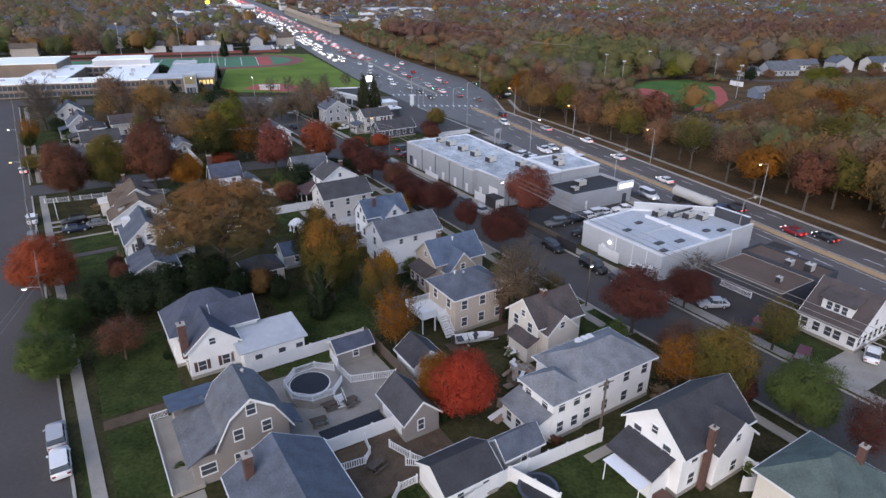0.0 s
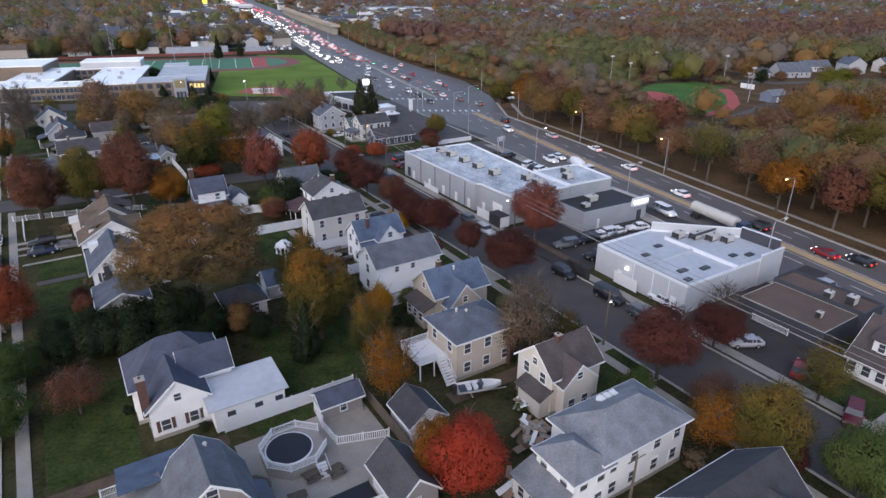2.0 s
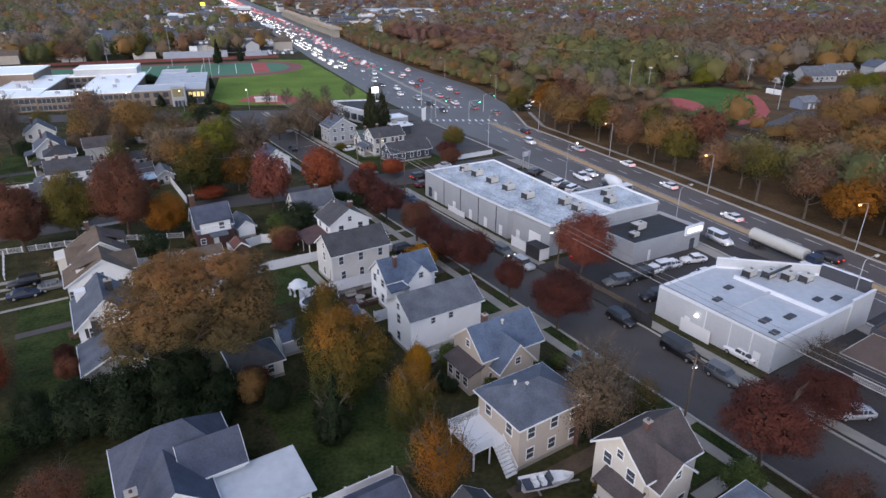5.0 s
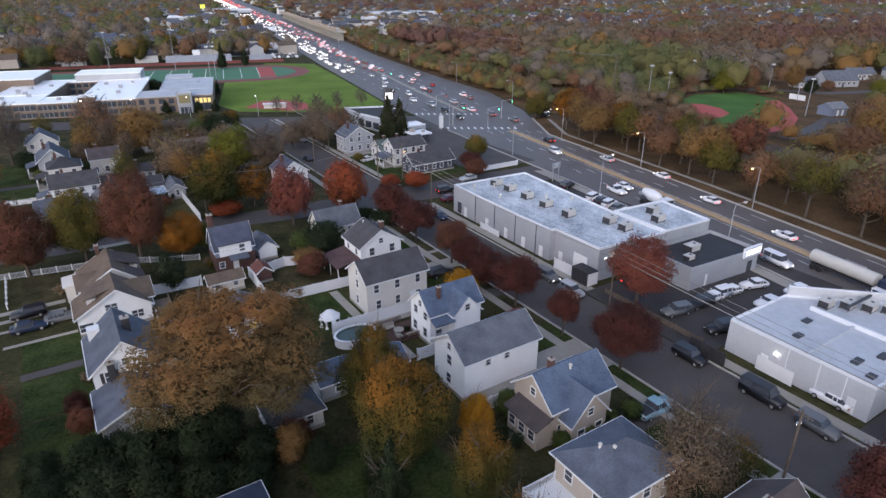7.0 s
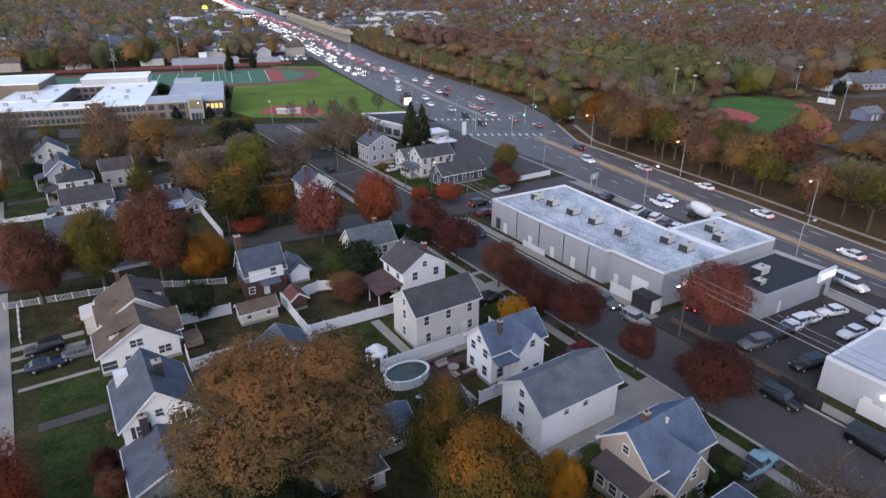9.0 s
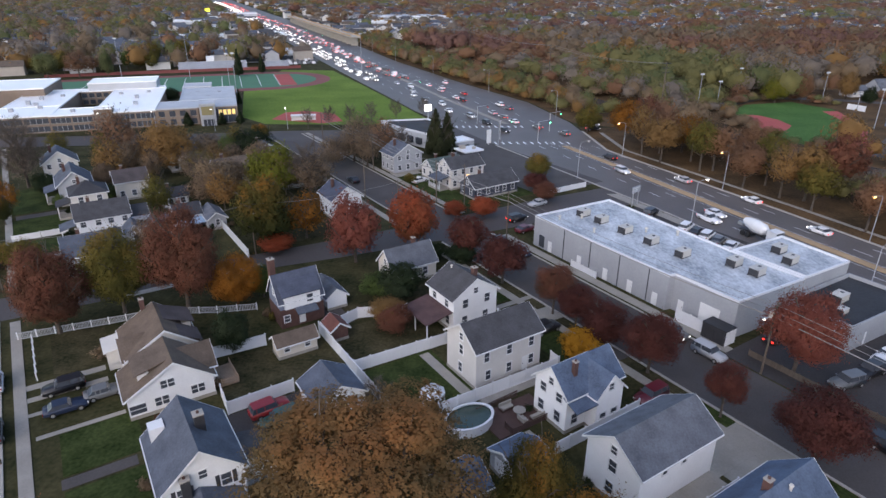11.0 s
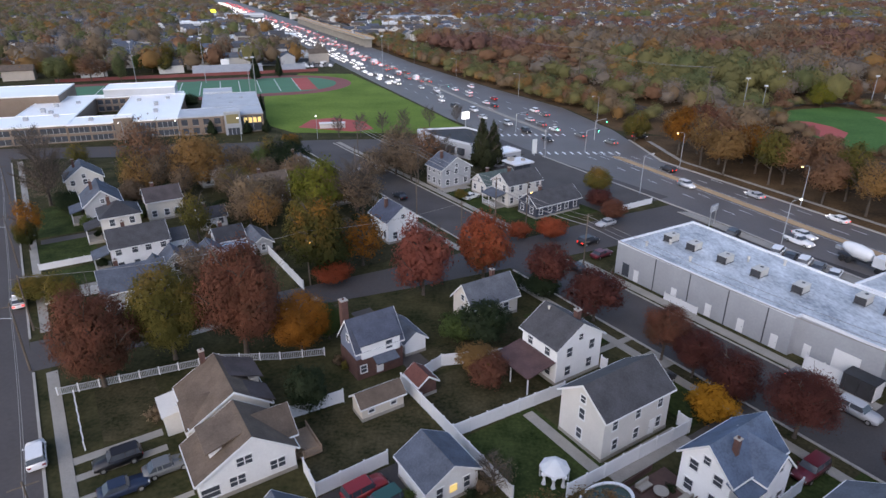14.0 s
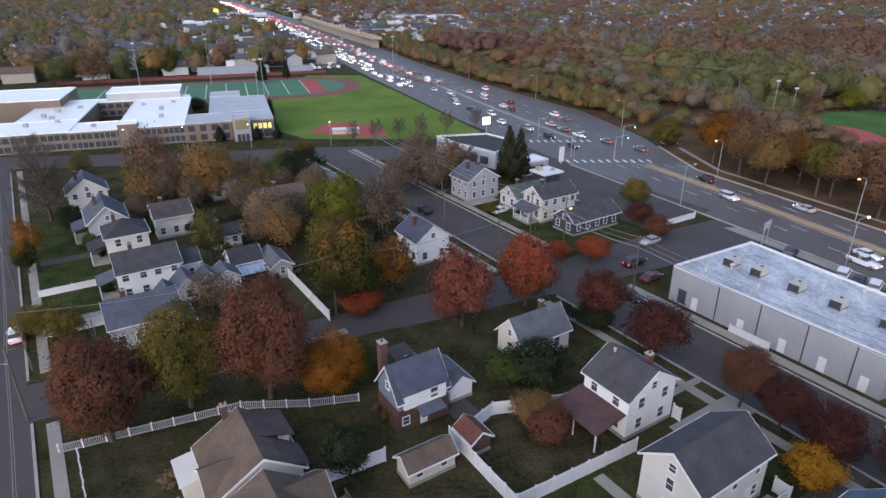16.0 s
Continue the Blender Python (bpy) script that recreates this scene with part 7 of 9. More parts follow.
pool2 = empty("pool", grid(28.6, 70.8), "oval above-ground pool with white rim and green water", "pool")
pts_o = [(3.0 * math.cos(2 * math.pi * k / 28), 2.1 * math.sin(2 * math.pi * k / 28)) for k in range(28)]
bm = bmesh.new()
rings = [[bm.verts.new((x * f_, y * f_, z_)) for x, y in pts_o] for f_, z_ in ((1.0, 0), (1.0, 1.2), (1.04, 1.2), (1.04, 1.28), (0.92, 1.28), (0.92, 1.2), (0.97, 1.2), (0.97, 0))]
for r_, q_ in zip(rings, rings[1:] + rings[:1]):
    for k in range(28):
        bm.faces.new((r_[k], r_[(k + 1) % 28], q_[(k + 1) % 28], q_[k]))
part("wall", bm, M["vinyl"], pool2)
bm = bmesh.new()
prism(bm, [(x * 0.965, y * 0.965) for x, y in pts_o], 0.1, 1.02)
part("water", bm, M["water"], pool2, "dull green pool water")

gz = empty("gazebo", grid(27.3, 76.6), "white octagonal fabric gazebo standing on a lawn", "gazebo")
bm = bmesh.new()
ring = [(1.55 * math.cos(math.pi * k / 4), 1.55 * math.sin(math.pi * k / 4)) for k in range(8)]
lo_ = [bm.verts.new((x, y, 1.55)) for x, y in ring]
mi_ = [bm.verts.new((x * 0.4, y * 0.4, 2.15)) for x, y in ring]
for k in range(8):
    bm.faces.new((lo_[k], lo_[(k + 1) % 8], mi_[(k + 1) % 8], mi_[k]))
    va = [bm.verts.new((ring[k][0], ring[k][1], 1.35)), bm.verts.new((ring[(k + 1) % 8][0], ring[(k + 1) % 8][1], 1.35))]
    bm.faces.new((va[0], va[1], lo_[(k + 1) % 8], lo_[k]))
bm.faces.new(mi_)
part("canopy", bm, M["trim"], gz, "white scalloped canopy")
bm = bmesh.new()
lo_ = [bm.verts.new((x * 0.5, y * 0.5, 2.2)) for x, y in ring]
tip = bm.verts.new((0, 0, 2.55))
for k in range(8):
    bm.faces.new((lo_[k], lo_[(k + 1) % 8], tip))
bm.faces.new(lo_[::-1])
part("vent_cap", bm, M["trim"], gz)
for x, y in ring:
    part("post", boxes((x * 0.93 - 0.05, x * 0.93 + 0.05, y * 0.93 - 0.05, y * 0.93 + 0.05, 0, 1.5)), M["vinyl"], gz)
for k in (4, 5, 6):
    x, y = ring[k]
    bm = bmesh.new()
    tube(bm, [(x * 0.9, y * 0.9, 0.05), (x * 0.86, y * 0.86, 0.8), (x * 0.95, y * 0.95, 1.4)], [0.25, 0.1, 0.3], 7)
    part("curtain", bm, M["trim"], gz)

tr = empty("trampoline", grid(23.6, -0.8), "round black trampoline with dark blue edge on a lawn", "trampoline")
bm = bmesh.new()
tube(bm, [(0, 0, 0.82), (0, 0, 0.86)], [1.75, 1.75], 26)
part("mat", bm, M["cover"], tr)
bm = bmesh.new()
for k in range(26):
    a, b = 2 * math.pi * k / 26, 2 * math.pi * (k + 1) / 26
    prism(bm, [(1.7 * math.cos(a), 1.7 * math.sin(a)), (2.0 * math.cos(a), 2.0 * math.sin(a)), (2.0 * math.cos(b), 2.0 * math.sin(b)), (1.7 * math.cos(b), 1.7 * math.sin(b))], 0.84, 0.9)
part("edge_pad", bm, M["roof_navy"], tr)
for k in range(6):
    a = math.pi * k / 3
    part("leg", boxes((1.85 * math.cos(a) - 0.04, 1.85 * math.cos(a) + 0.04, 1.85 * math.sin(a) - 0.04, 1.85 * math.sin(a) + 0.04, 0, 0.85)), M["iron"], tr)


def table_bench(n, u, turn=0.0):
    e = empty("picnic_table", grid(n, u, 0, turn), "weathered grey picnic table with two benches on a patio", "picnic table")
    part("tabletop", boxes((-0.9, 0.9, -0.38, 0.38, 0.70, 0.76)), M["bark"], e)
    for s in (-1, 1):
        part("bench", boxes((-0.9, 0.9, s * 0.7 - 0.14, s * 0.7 + 0.14, 0.42, 0.47)), M["bark"], e)
        part("leg", boxes((s * 0.65 - 0.05, s * 0.65 + 0.05, -0.75, 0.75, 0.36, 0.42), (s * 0.65 - 0.05, s * 0.65 + 0.05, -0.5, -0.4, 0, 0.7), (s * 0.65 - 0.05, s * 0.65 + 0.05, 0.4, 0.5, 0, 0.7)), M["bark"], e)


table_bench(13.8, 21.2, 10), table_bench(9.4, 19.8, -6), table_bench(11.6, 21.8, 4), table_bench(11.8, 10.4, 20)


def sofa(n, u, turn=0.0, w=1.8):
    e = empty("garden_sofa", grid(n, u, 0.16, turn), "grey cushioned garden sofa on a brown deck", "garden sofa")
    part("base", boxes((-w / 2, w / 2, -0.4, 0.4, 0.0, 0.3)), M["deck_brown"], e)
    part("seat_cushion", boxes((-w / 2 + 0.1, w / 2 - 0.1, -0.38, 0.25, 0.3, 0.45)), M["concrete"], e)
    part("backrest", boxes((-w / 2, w / 2, 0.25, 0.42, 0.3, 0.85)), M["concrete"], e)


sofa(33.8, 70.6, 0), sofa(35.8, 67.4, 180), sofa(34.0, 67.8, 90, 1.2)
tb = empty("round_table", grid(34.6, 69.2, 0.16), "round white table on a brown deck", "table")
bm = bmesh.new()
tube(bm, [(0, 0, 0.45), (0, 0, 0.5)], [0.75, 0.75], 18)
part("tabletop", bm, M["concrete"], tb)
bm = bmesh.new()
tube(bm, [(0, 0, 0), (0, 0, 0.45)], [0.25, 0.12], 10)
part("pedestal", bm, M["iron"], tb)
dk = empty("pool_deck", grid(33, 69), "dark brown wooden deck with low rail beside a pool", "deck")
dk["n"], dk["u"] = 33, 69
railing(dk, [(31.6, 68.0), (31.6, 66.6), (38.2, 66.6)], 0.16, 0.9, 0.12, "deck_brown")
railing(dk, [(30.2, 71.6), (36.4, 71.8)], 0.16, 0.9, 0.12, "deck_brown")

def debris_pile(n, u, count, spread, height, seed, label):
    """Broken boards thrown on a heap, each leaning its own way."""
    r_ = random.Random(seed)
    e = empty("debris_pile", grid(n, u), label, "debris pile")
    bm_ = bmesh.new()
    bmesh.ops.create_icosphere(bm_, subdivisions=2, radius=1.0)
    for v in bm_.verts:
        k = r_.uniform(0.75, 1.1)
        v.co = (v.co.x * spread * 0.8 * k, v.co.y * spread * 0.7 * k, max(0.0, v.co.z) * height * 0.8 * k)
    part("rubble", bm_, M["dirt"], e)
    for k in range(count):
        l_, w_ = r_.uniform(0.6, 1.7), r_.uniform(0.12, 0.4)
        x, y = r_.gauss(0, spread * 0.45), r_.gauss(0, spread * 0.4)
        z = 0.12 + height * max(0.0, 1 - (x * x + y * y) / (spread * spread))
        b_ = part("board", boxes((-l_, l_, -w_, w_, -0.03, 0.03)), M[r_.choice(["deck_wood", "deck_wood", "patio", "trim"])], e)
        b_.matrix_basis = pose(x, y, z, r_.uniform(-18, 18), r_.uniform(-22, 22), r_.uniform(0, 180))


debris_pile(34.2, 14.6, 26, 2.6, 1.3, 3, "heap of torn tan boards beside a house")
debris_pile(28.6, 10.2, 18, 2.2, 0.5, 4, "scattered broken boards and rubble in a yard")
debris_pile(36.2, 19.4, 9, 1.3, 0.7, 5, "small heap of white and tan boards on a lawn")
boat = empty("boat", grid(33.4, 24.2, 0, -18), "white and blue motorboat on a trailer in a yard", "boat")
bm = bmesh.new()
secs = [(-2.6, 0.95, 0.55), (-1.0, 1.0, 0.5), (0.8, 0.95, 0.5), (2.0, 0.6, 0.62), (2.9, 0.06, 0.95)]
rows_b = [[bm.verts.new(p) for p in ((x, -w, 1.35 + 0.06 * max(0, x)), (x, -w * 0.8, 0.9), (x, 0, k), (x, w * 0.8, 0.9), (x, w, 1.35 + 0.06 * max(0, x)))] for x, w, k in secs]
for r, q in zip(rows_b, rows_b[1:]):
    for i in range(4):
        bm.faces.new((r[i], r[i + 1], q[i + 1], q[i]))
bm.faces.new(rows_b[0])
part("hull", bm, M["trim"], boat)
part("cockpit", boxes((-2.3, 0.4, -0.75, 0.75, 1.0, 1.15)), M["roof_navy"], boat)
part("foredeck", boxes((0.5, 1.9, -0.55, 0.55, 1.28, 1.42)), M["trim"], boat)
bm = bmesh.new()
slab(bm, [(0.2, -0.7, 1.4), (0.5, -0.6, 1.85), (0.5, 0.6, 1.85), (0.2, 0.7, 1.4)], 0.05)
part("windscreen", bm, M["glass"], boat)
for sx in (-1.2, -0.4):
    part("seat", boxes((sx - 0.25, sx + 0.25, -0.6, -0.1, 1.15, 1.6), (sx - 0.25, sx + 0.25, 0.1, 0.6, 1.15, 1.6)), M["trim"], boat)
part("outboard_motor", boxes((-3.1, -2.65, -0.2, 0.2, 0.6, 1.75)), M["iron"], boat)
part("trailer", boxes((-2.2, 3.6, -0.08, 0.08, 0.35, 0.45), (-1.0, -0.8, -0.95, 0.95, 0.3, 0.4)), M["metal"], boat)

# ---- vehicles ----
PAINT = dict(white=(0.75, 0.75, 0.76), black=(0.018, 0.018, 0.022), grey=(0.13, 0.135, 0.14), silver=(0.42, 0.43, 0.45), navy=(0.02, 0.03, 0.06), red=(0.25, 0.02, 0.025), green=(0.03, 0.09, 0.08), teal=(0.22, 0.36, 0.42), maroon=(0.12, 0.02, 0.03))
for k_, c_ in PAINT.items():
    M["paint_" + k_] = mat("paint_" + k_, c_, 0.3, 0.06, 0.5, 4.0)
M["lamp_off"] = mat("lamp_off", (0.5, 0.5, 0.5), 0.2, 0.05)
M["tail_off"] = mat("tail_off", (0.25, 0.02, 0.02), 0.25, 0.05)


def loft(bm_, secs):
    """A closed body through rings of points."""
    rings = [[bm_.verts.new(p) for p in s] for s in secs]
    for r, q in zip(rings, rings[1:]):
        for i in range(len(r)):
            j = (i + 1) % len(r)
            bm_.faces.new((r[i], r[j], q[j], q[i]))
    bm_.faces.new(rings[0][::-1]), bm_.faces.new(rings[-1])


SHAPES = dict(
    sedan=dict(l=4.7, w=1.82, hood=0.95, belt=0.98, roof=1.44, a=0.62, b=0.25, c=-1.25, d=-1.85, tail=1.02),
    suv=dict(l=4.75, w=1.9, hood=1.08, belt=1.12, roof=1.72, a=0.95, b=0.45, c=-2.0, d=-2.25, tail=1.12),
    van=dict(l=5.4, w=1.98, hood=1.2, belt=1.25, roof=2.1, a=1.5, b=1.0, c=-2.55, d=-2.66, tail=1.25),
    pickup=dict(l=5.6, w=1.95, hood=1.1, belt=1.12, roof=1.82, a=0.9, b=0.45, c=-0.75, d=-0.95, tail=1.1),
)


def wheel_mesh():
    b_ = bmesh.new()
    tube(b_, [(0, -0.11, 0), (0, -0.08, 0), (0, 0.08, 0), (0, 0.11, 0)], [0.29, 0.34, 0.34, 0.29], 16)
    t_ = shared("wheel", b_, M["rubber"])
    b_ = bmesh.new()
    tube(b_, [(0, -0.12, 0), (0, 0.12, 0)], [0.2, 0.2], 12)
    return t_, shared("rim", b_, M["metal"])


TYRE, RIM = wheel_mesh()
CAR_CACHE = {}


def car_template(shape, colour, lit):
    s = SHAPES[shape]
    l, w = s["l"] / 2, s["w"] / 2
    e = empty("car", pose(0, 0, 0))
    bm_ = bmesh.new()

    def ring(x, hw, z0, z1):
        return [(x, -hw * 0.9, z0), (x, -hw, (z0 + z1) / 2), (x, -hw * 0.93, z1), (x, hw * 0.93, z1), (x, hw, (z0 + z1) / 2), (x, hw * 0.9, z0)]

    loft(bm_, [ring(l, w * 0.72, 0.42, 0.70), ring(l - 0.12, w * 0.88, 0.30, s["hood"] - 0.22), ring(l - 0.5, w * 0.97, 0.26, s["hood"] - 0.08), ring(s["a"] + 0.15, w, 0.24, s["hood"]), ring(s["a"] - 0.2, w, 0.24, s["belt"]), ring(s["d"] + 0.1, w, 0.24, s["belt"]), ring(-l + 0.35, w * 0.97, 0.28, s["tail"]), ring(-l + 0.06, w * 0.9, 0.34, s["tail"] - 0.08), ring(-l, w * 0.8, 0.42, s["tail"] - 0.25)])
    bmesh.ops.bevel(bm_, geom=[ed for ed in bm_.edges if abs(ed.verts[0].co.x - ed.verts[1].co.x) > 0.05], offset=0.05, segments=2, affect="EDGES")
    part("body", bm_, M["paint_" + colour], e, smooth=True)
    rz, bz = s["roof"], s["belt"] - 0.02
    wr = w * 0.80
    bm_ = bmesh.new()
    loft(bm_, [[(x, -hw, z), (x2, -hw2, z2), (x2, hw2, z2), (x, hw, z)] for x, hw, z, x2, hw2, z2 in ((s["a"], w * 0.92, bz, s["b"], wr, rz - 0.06), (s["d"], w * 0.92, bz, s["c"], wr, rz - 0.06))])
    part("glazing", bm_, M["glass"], e)
    bm_ = bmesh.new()
    prism(bm_, [(s["b"] + 0.05, -wr * 0.9), (s["b"] + 0.05, wr * 0.9), (s["b"] - 0.15, wr * 1.0), (s["c"] + 0.1, wr * 1.0), (s["c"] - 0.04, wr * 0.9), (s["c"] - 0.04, -wr * 0.9), (s["c"] + 0.1, -wr * 1.0), (s["b"] - 0.15, -wr * 1.0)], rz - 0.08, rz)
    part("roof", bm_, M["paint_" + colour], e)
    mid = (s["b"] + s["c"]) / 2
    for sg in (-1, 1):
        bm_ = bmesh.new()
        for px_ in (mid, s["c"] + 0.25):
            slab(bm_, [(px_ - 0.05, sg * w * 0.925, bz), (px_ + 0.05, sg * w * 0.925, bz), (px_ + 0.05, sg * wr * 1.02, rz - 0.04), (px_ - 0.05, sg * wr * 1.02, rz - 0.04)], 0.03)
        part("pillar", bm_, M["paint_" + colour], e)
        part("mirror", boxes((s["a"] - 0.25, s["a"] - 0.1, sg * w * 1.05 - 0.1, sg * w * 1.05 + 0.1, s["belt"], s["belt"] + 0.14)), M["paint_" + colour], e)
        part("headlight", boxes((l - 0.16, l - 0.02, sg * w * 0.66 - 0.17, sg * w * 0.66 + 0.17, 0.60, 0.76)), M["head_light"] if lit else M["lamp_off"], e)
        part("tail_light", boxes((-l - 0.02, -l + 0.12, sg * w * 0.68 - 0.16, sg * w * 0.68 + 0.16, s["tail"] - 0.42, s["tail"] - 0.22)), M["tail_light"] if lit else M["tail_off"], e)
        for x in (l - 0.9, -l + 0.95):
            wh = new("wheel", TYRE)
            wh.parent = e
            wh.location = (x, sg * (w - 0.1), 0.34)
            rm = new("rim", RIM)
            rm.parent = wh
    if shape == "pickup":
        part("bed", boxes((-l + 0.15, s["d"] - 0.1, -w * 0.8, w * 0.8, 0.9, 1.13)), M["iron"], e)
    return e


KIND_WORDS = dict(sedan="sedan", suv="sport utility car", van="van", pickup="pickup truck")


def car(shape, colour, m, lit=False, where="parked beside a kerb"):
    key = (shape, colour, lit)
    if key in CAR_CACHE:
        c = copy_thing(CAR_CACHE[key], m)
    else:
        c = CAR_CACHE[key] = car_template(*key)
        c.matrix_world = m
    c.name = "car" if shape != "pickup" else "pickup_truck"
    return tagged(c, f"{colour} {KIND_WORDS[shape]} {where}", "car", "cars")


def gcar(shape, colour, n, u, turn=90, lit=False, where="parked beside a kerb"):
    return car(shape, colour, grid(n, u, 0.03, turn), lit, where)


gcar("suv", "silver", -15.4, 32.2, 91), gcar("suv", "white", -15.2, 27.5, 91), gcar("suv", "white", -17.0, 108.4, 91), gcar("suv", "grey", -16.9, 97.6, 91)
gcar("sedan", "black", -26.0, 103, 91), gcar("sedan", "silver", -25.8, 88, 91), gcar("suv", "white", -26.5, 122, 271, True), gcar("sedan", "white", -18.6, 150, 91, True)
for shp, col, n_, u_, tn in (("suv", "black", -9.8, 103.0, 180), ("sedan", "navy", -9.8, 98.4, 0), ("sedan", "grey", -5.6, 99.2, 0), ("suv", "red", 10.2, 85.2, 4), ("suv", "green", 10.6, 82.6, 184)):
    gcar(shp, col, n_, u_, tn, where="parked on a driveway")
gcar("suv", "black", 64.0, 42.6, 270), gcar("van", "black", 64.3, 32.6, 270), gcar("suv", "grey", 64.2, 26.0, 270), gcar("suv", "grey", 64.2, 71.0, 270, True), gcar("suv", "silver", 63.8, 64.8, 270), gcar("sedan", "black", 75.4, 62.4, 8, True, "parked by a shop wall")
gcar("pickup", "teal", 51.4, 37.8, 0, where="parked on a driveway"), gcar("suv", "black", 49.6, 81.6, 0, where="parked on a driveway"), gcar("suv", "maroon", 49.8, 62.8, 180, where="parked on a driveway"), gcar("sedan", "navy", 25.8, 112.6, 84, where="parked on a driveway")
gcar("sedan", "white", 76.4, -6.2, 20, where="parked on a driveway"), gcar("sedan", "white", 71.2, 153.6, 10, where="parked on a driveway"), gcar("sedan", "black", 57.2, 163.0, 90), gcar("sedan", "silver", 63.8, 186.0, 270), gcar("suv", "grey", 57.4, 186.0, 90), gcar("sedan", "navy", 64.2, 105, 270), gcar("sedan", "black", 64.1, 110.6, 270), gcar("suv", "maroon", 67.0, -2.0, 200)
for shp, col, n_, u_, tn in (("suv", "grey", 72.6, 51.4, 165), ("suv", "black", 77.6, 51.0, 172), ("sedan", "white", 80.6, 51.2, 172), ("suv", "white", 82.8, 51.3, 172), ("sedan", "white", 85.0, 51.0, 172), ("sedan", "white", 90.6, 50.3, 160), ("sedan", "white", 86.8, 45.6, 172), ("suv", "black", 73.8, 44.8, 165), ("sedan", "white", 94.6, 45.4, 172), ("sedan", "white", 70.6, 27.8, 88), ("sedan", "red", 70.6, 6.2, 20), ("sedan", "silver", 70.4, 13.6, 150)):
    gcar(shp, col, n_, u_, tn, where="parked in a lot")
for shp, col, n_, u_ in (("suv", "black", 101.6, 106.0), ("suv", "white", 100.6, 96.2), ("sedan", "black", 100.4, 93.6), ("suv", "white", 100.2, 91.0), ("sedan", "grey", 100.0, 88.4), ("sedan", "white", 99.6, 85.4)):
    gcar(shp, col, n_, u_, 14, where="parked in a lot beside the highway")
gcar("suv", "black", 74.6, 118.9, 0, True, "on a cross street"), gcar("sedan", "maroon", 72.2, 113.2, 4, False, "parked by a shop wall"), gcar("sedan", "silver", 84.6, 123.9, 180, False, "on a cross street")


def hcar(shape, colour, y, off, away=True, lit=True):
    """A car on the highway: off metres across from the median."""
    x = hmed(y) + off * 1.09
    d = math.degrees(math.atan2(10, hmed(y + 10) - hmed(y)))
    car(shape, colour, pose(x, y, 0.04, 0, 0, d if away else d + 180), lit, "driving on a wide highway")


for shp, col, y, off, aw in (("sedan", "white", 133, 5.9, 1), ("sedan", "silver", 168, 6.2, 1), ("sedan", "white", 152, 9.2, 1), ("suv", "black", 190, 2.8, 1), ("sedan", "white", 112, 2.9, 1), ("suv", "white", 86, -5.6, 0), ("sedan", "black", 76, 5.8, 1), ("sedan", "red", 79, 2.8, 1), ("suv", "black", 92, 2.6, 1), ("van", "white", 100, -9.0, 0), ("sedan", "white", 143, -5.4, 0), ("suv", "white", 176, -2.8, 0), ("sedan", "silver", 66, -8.6, 0), ("pickup", "white", 140, -9.1, 0), ("suv", "grey", 58, 9.0, 1)):
    hcar(shp, col, y, off, bool(aw))
rc = random.Random(21)
for k_ in range(14):
    y = 222 + k_ * 8.8 + rc.uniform(-1.5, 1.5)
    hcar(rc.choice(["sedan", "suv", "sedan"]), rc.choice(["white", "silver", "black", "grey", "white", "red"]), y, rc.choice([3.0, 6.4, 9.8, 13.0]) + 0.02 * (y - 220), True)
for k_ in range(10):
    y = 226 + k_ * 12 + rc.uniform(-2, 2)
    hcar(rc.choice(["sedan", "suv"]), rc.choice(["white", "silver", "black"]), y, rc.choice([-3.2, -6.6, -10.0]) - 0.01 * (y - 220), False)
for y in (234, 239.5, 245, 228):
    x = hx(y, 1) - 2.0 + (y - 230) * 0.3
    car(rc.choice(["sedan", "suv"]), rc.choice(["white", "silver", "red", "black"]), pose(x + 7, y, 0.03, 0, 0, 10), True, "waiting at a side road")

tk = empty("tanker_truck", pose(hmed(93) - 4.3, 93, 0.04, 0, 0, -66), "long polished tanker truck with blue cab on a highway", "truck")
bm = bmesh.new()
tube(bm, [(-7.0, 0, 2.2), (-6.9, 0, 2.2), (4.2, 0, 2.2), (4.3, 0, 2.2)], [0.85, 1.12, 1.12, 0.85], 18)
part("tank", bm, M["metal_light"], tk, "polished pale tank")
part("chassis", boxes((-6.8, 7.4, -0.5, 0.5, 0.75, 1.0)), M["iron"], tk)
part("cab", boxes((5.0, 6.6, -1.15, 1.15, 1.0, 2.9)), M["paint_navy"], tk, "dark blue cab")
part("hood", boxes((6.6, 8.0, -0.9, 0.9, 0.9, 1.9)), M["paint_navy"], tk)
part("windscreen", boxes((6.58, 6.66, -1.0, 1.0, 2.0, 2.75)), M["glass"], tk)
for sg in (-0.7, 0.7):
    part("headlight", boxes((7.96, 8.04, sg - 0.15, sg + 0.15, 1.1, 1.3)), M["head_light"], tk)
for x in (-6.0, -4.8, 4.4, 5.4, 7.4):
    for sg in (-1, 1):
        wh = new("wheel", TYRE)
        wh.parent = tk
        wh.location, wh.scale = (x, sg * 1.0, 0.5), (1.48, 2.2, 1.48)
mx = empty("mixer_truck", pose(hmed(130) - 8.6, 130, 0.04, 0, 0, -65), "white concrete mixer truck with drum on a highway", "truck")
bm = bmesh.new()
tube(bm, [(-3.8, 0, 2.9), (-3.2, 0, 2.7), (-1.2, 0, 2.4), (0.8, 0, 2.2), (1.6, 0, 2.1)], [0.5, 0.9, 1.3, 1.15, 0.6], 16)
part("drum", bm, M["trim"], mx)
part("chassis", boxes((-4.2, 4.6, -0.5, 0.5, 0.8, 1.1)), M["iron"], mx)
part("cab", boxes((2.3, 4.3, -1.15, 1.15, 1.1, 2.9)), M["trim"], mx)
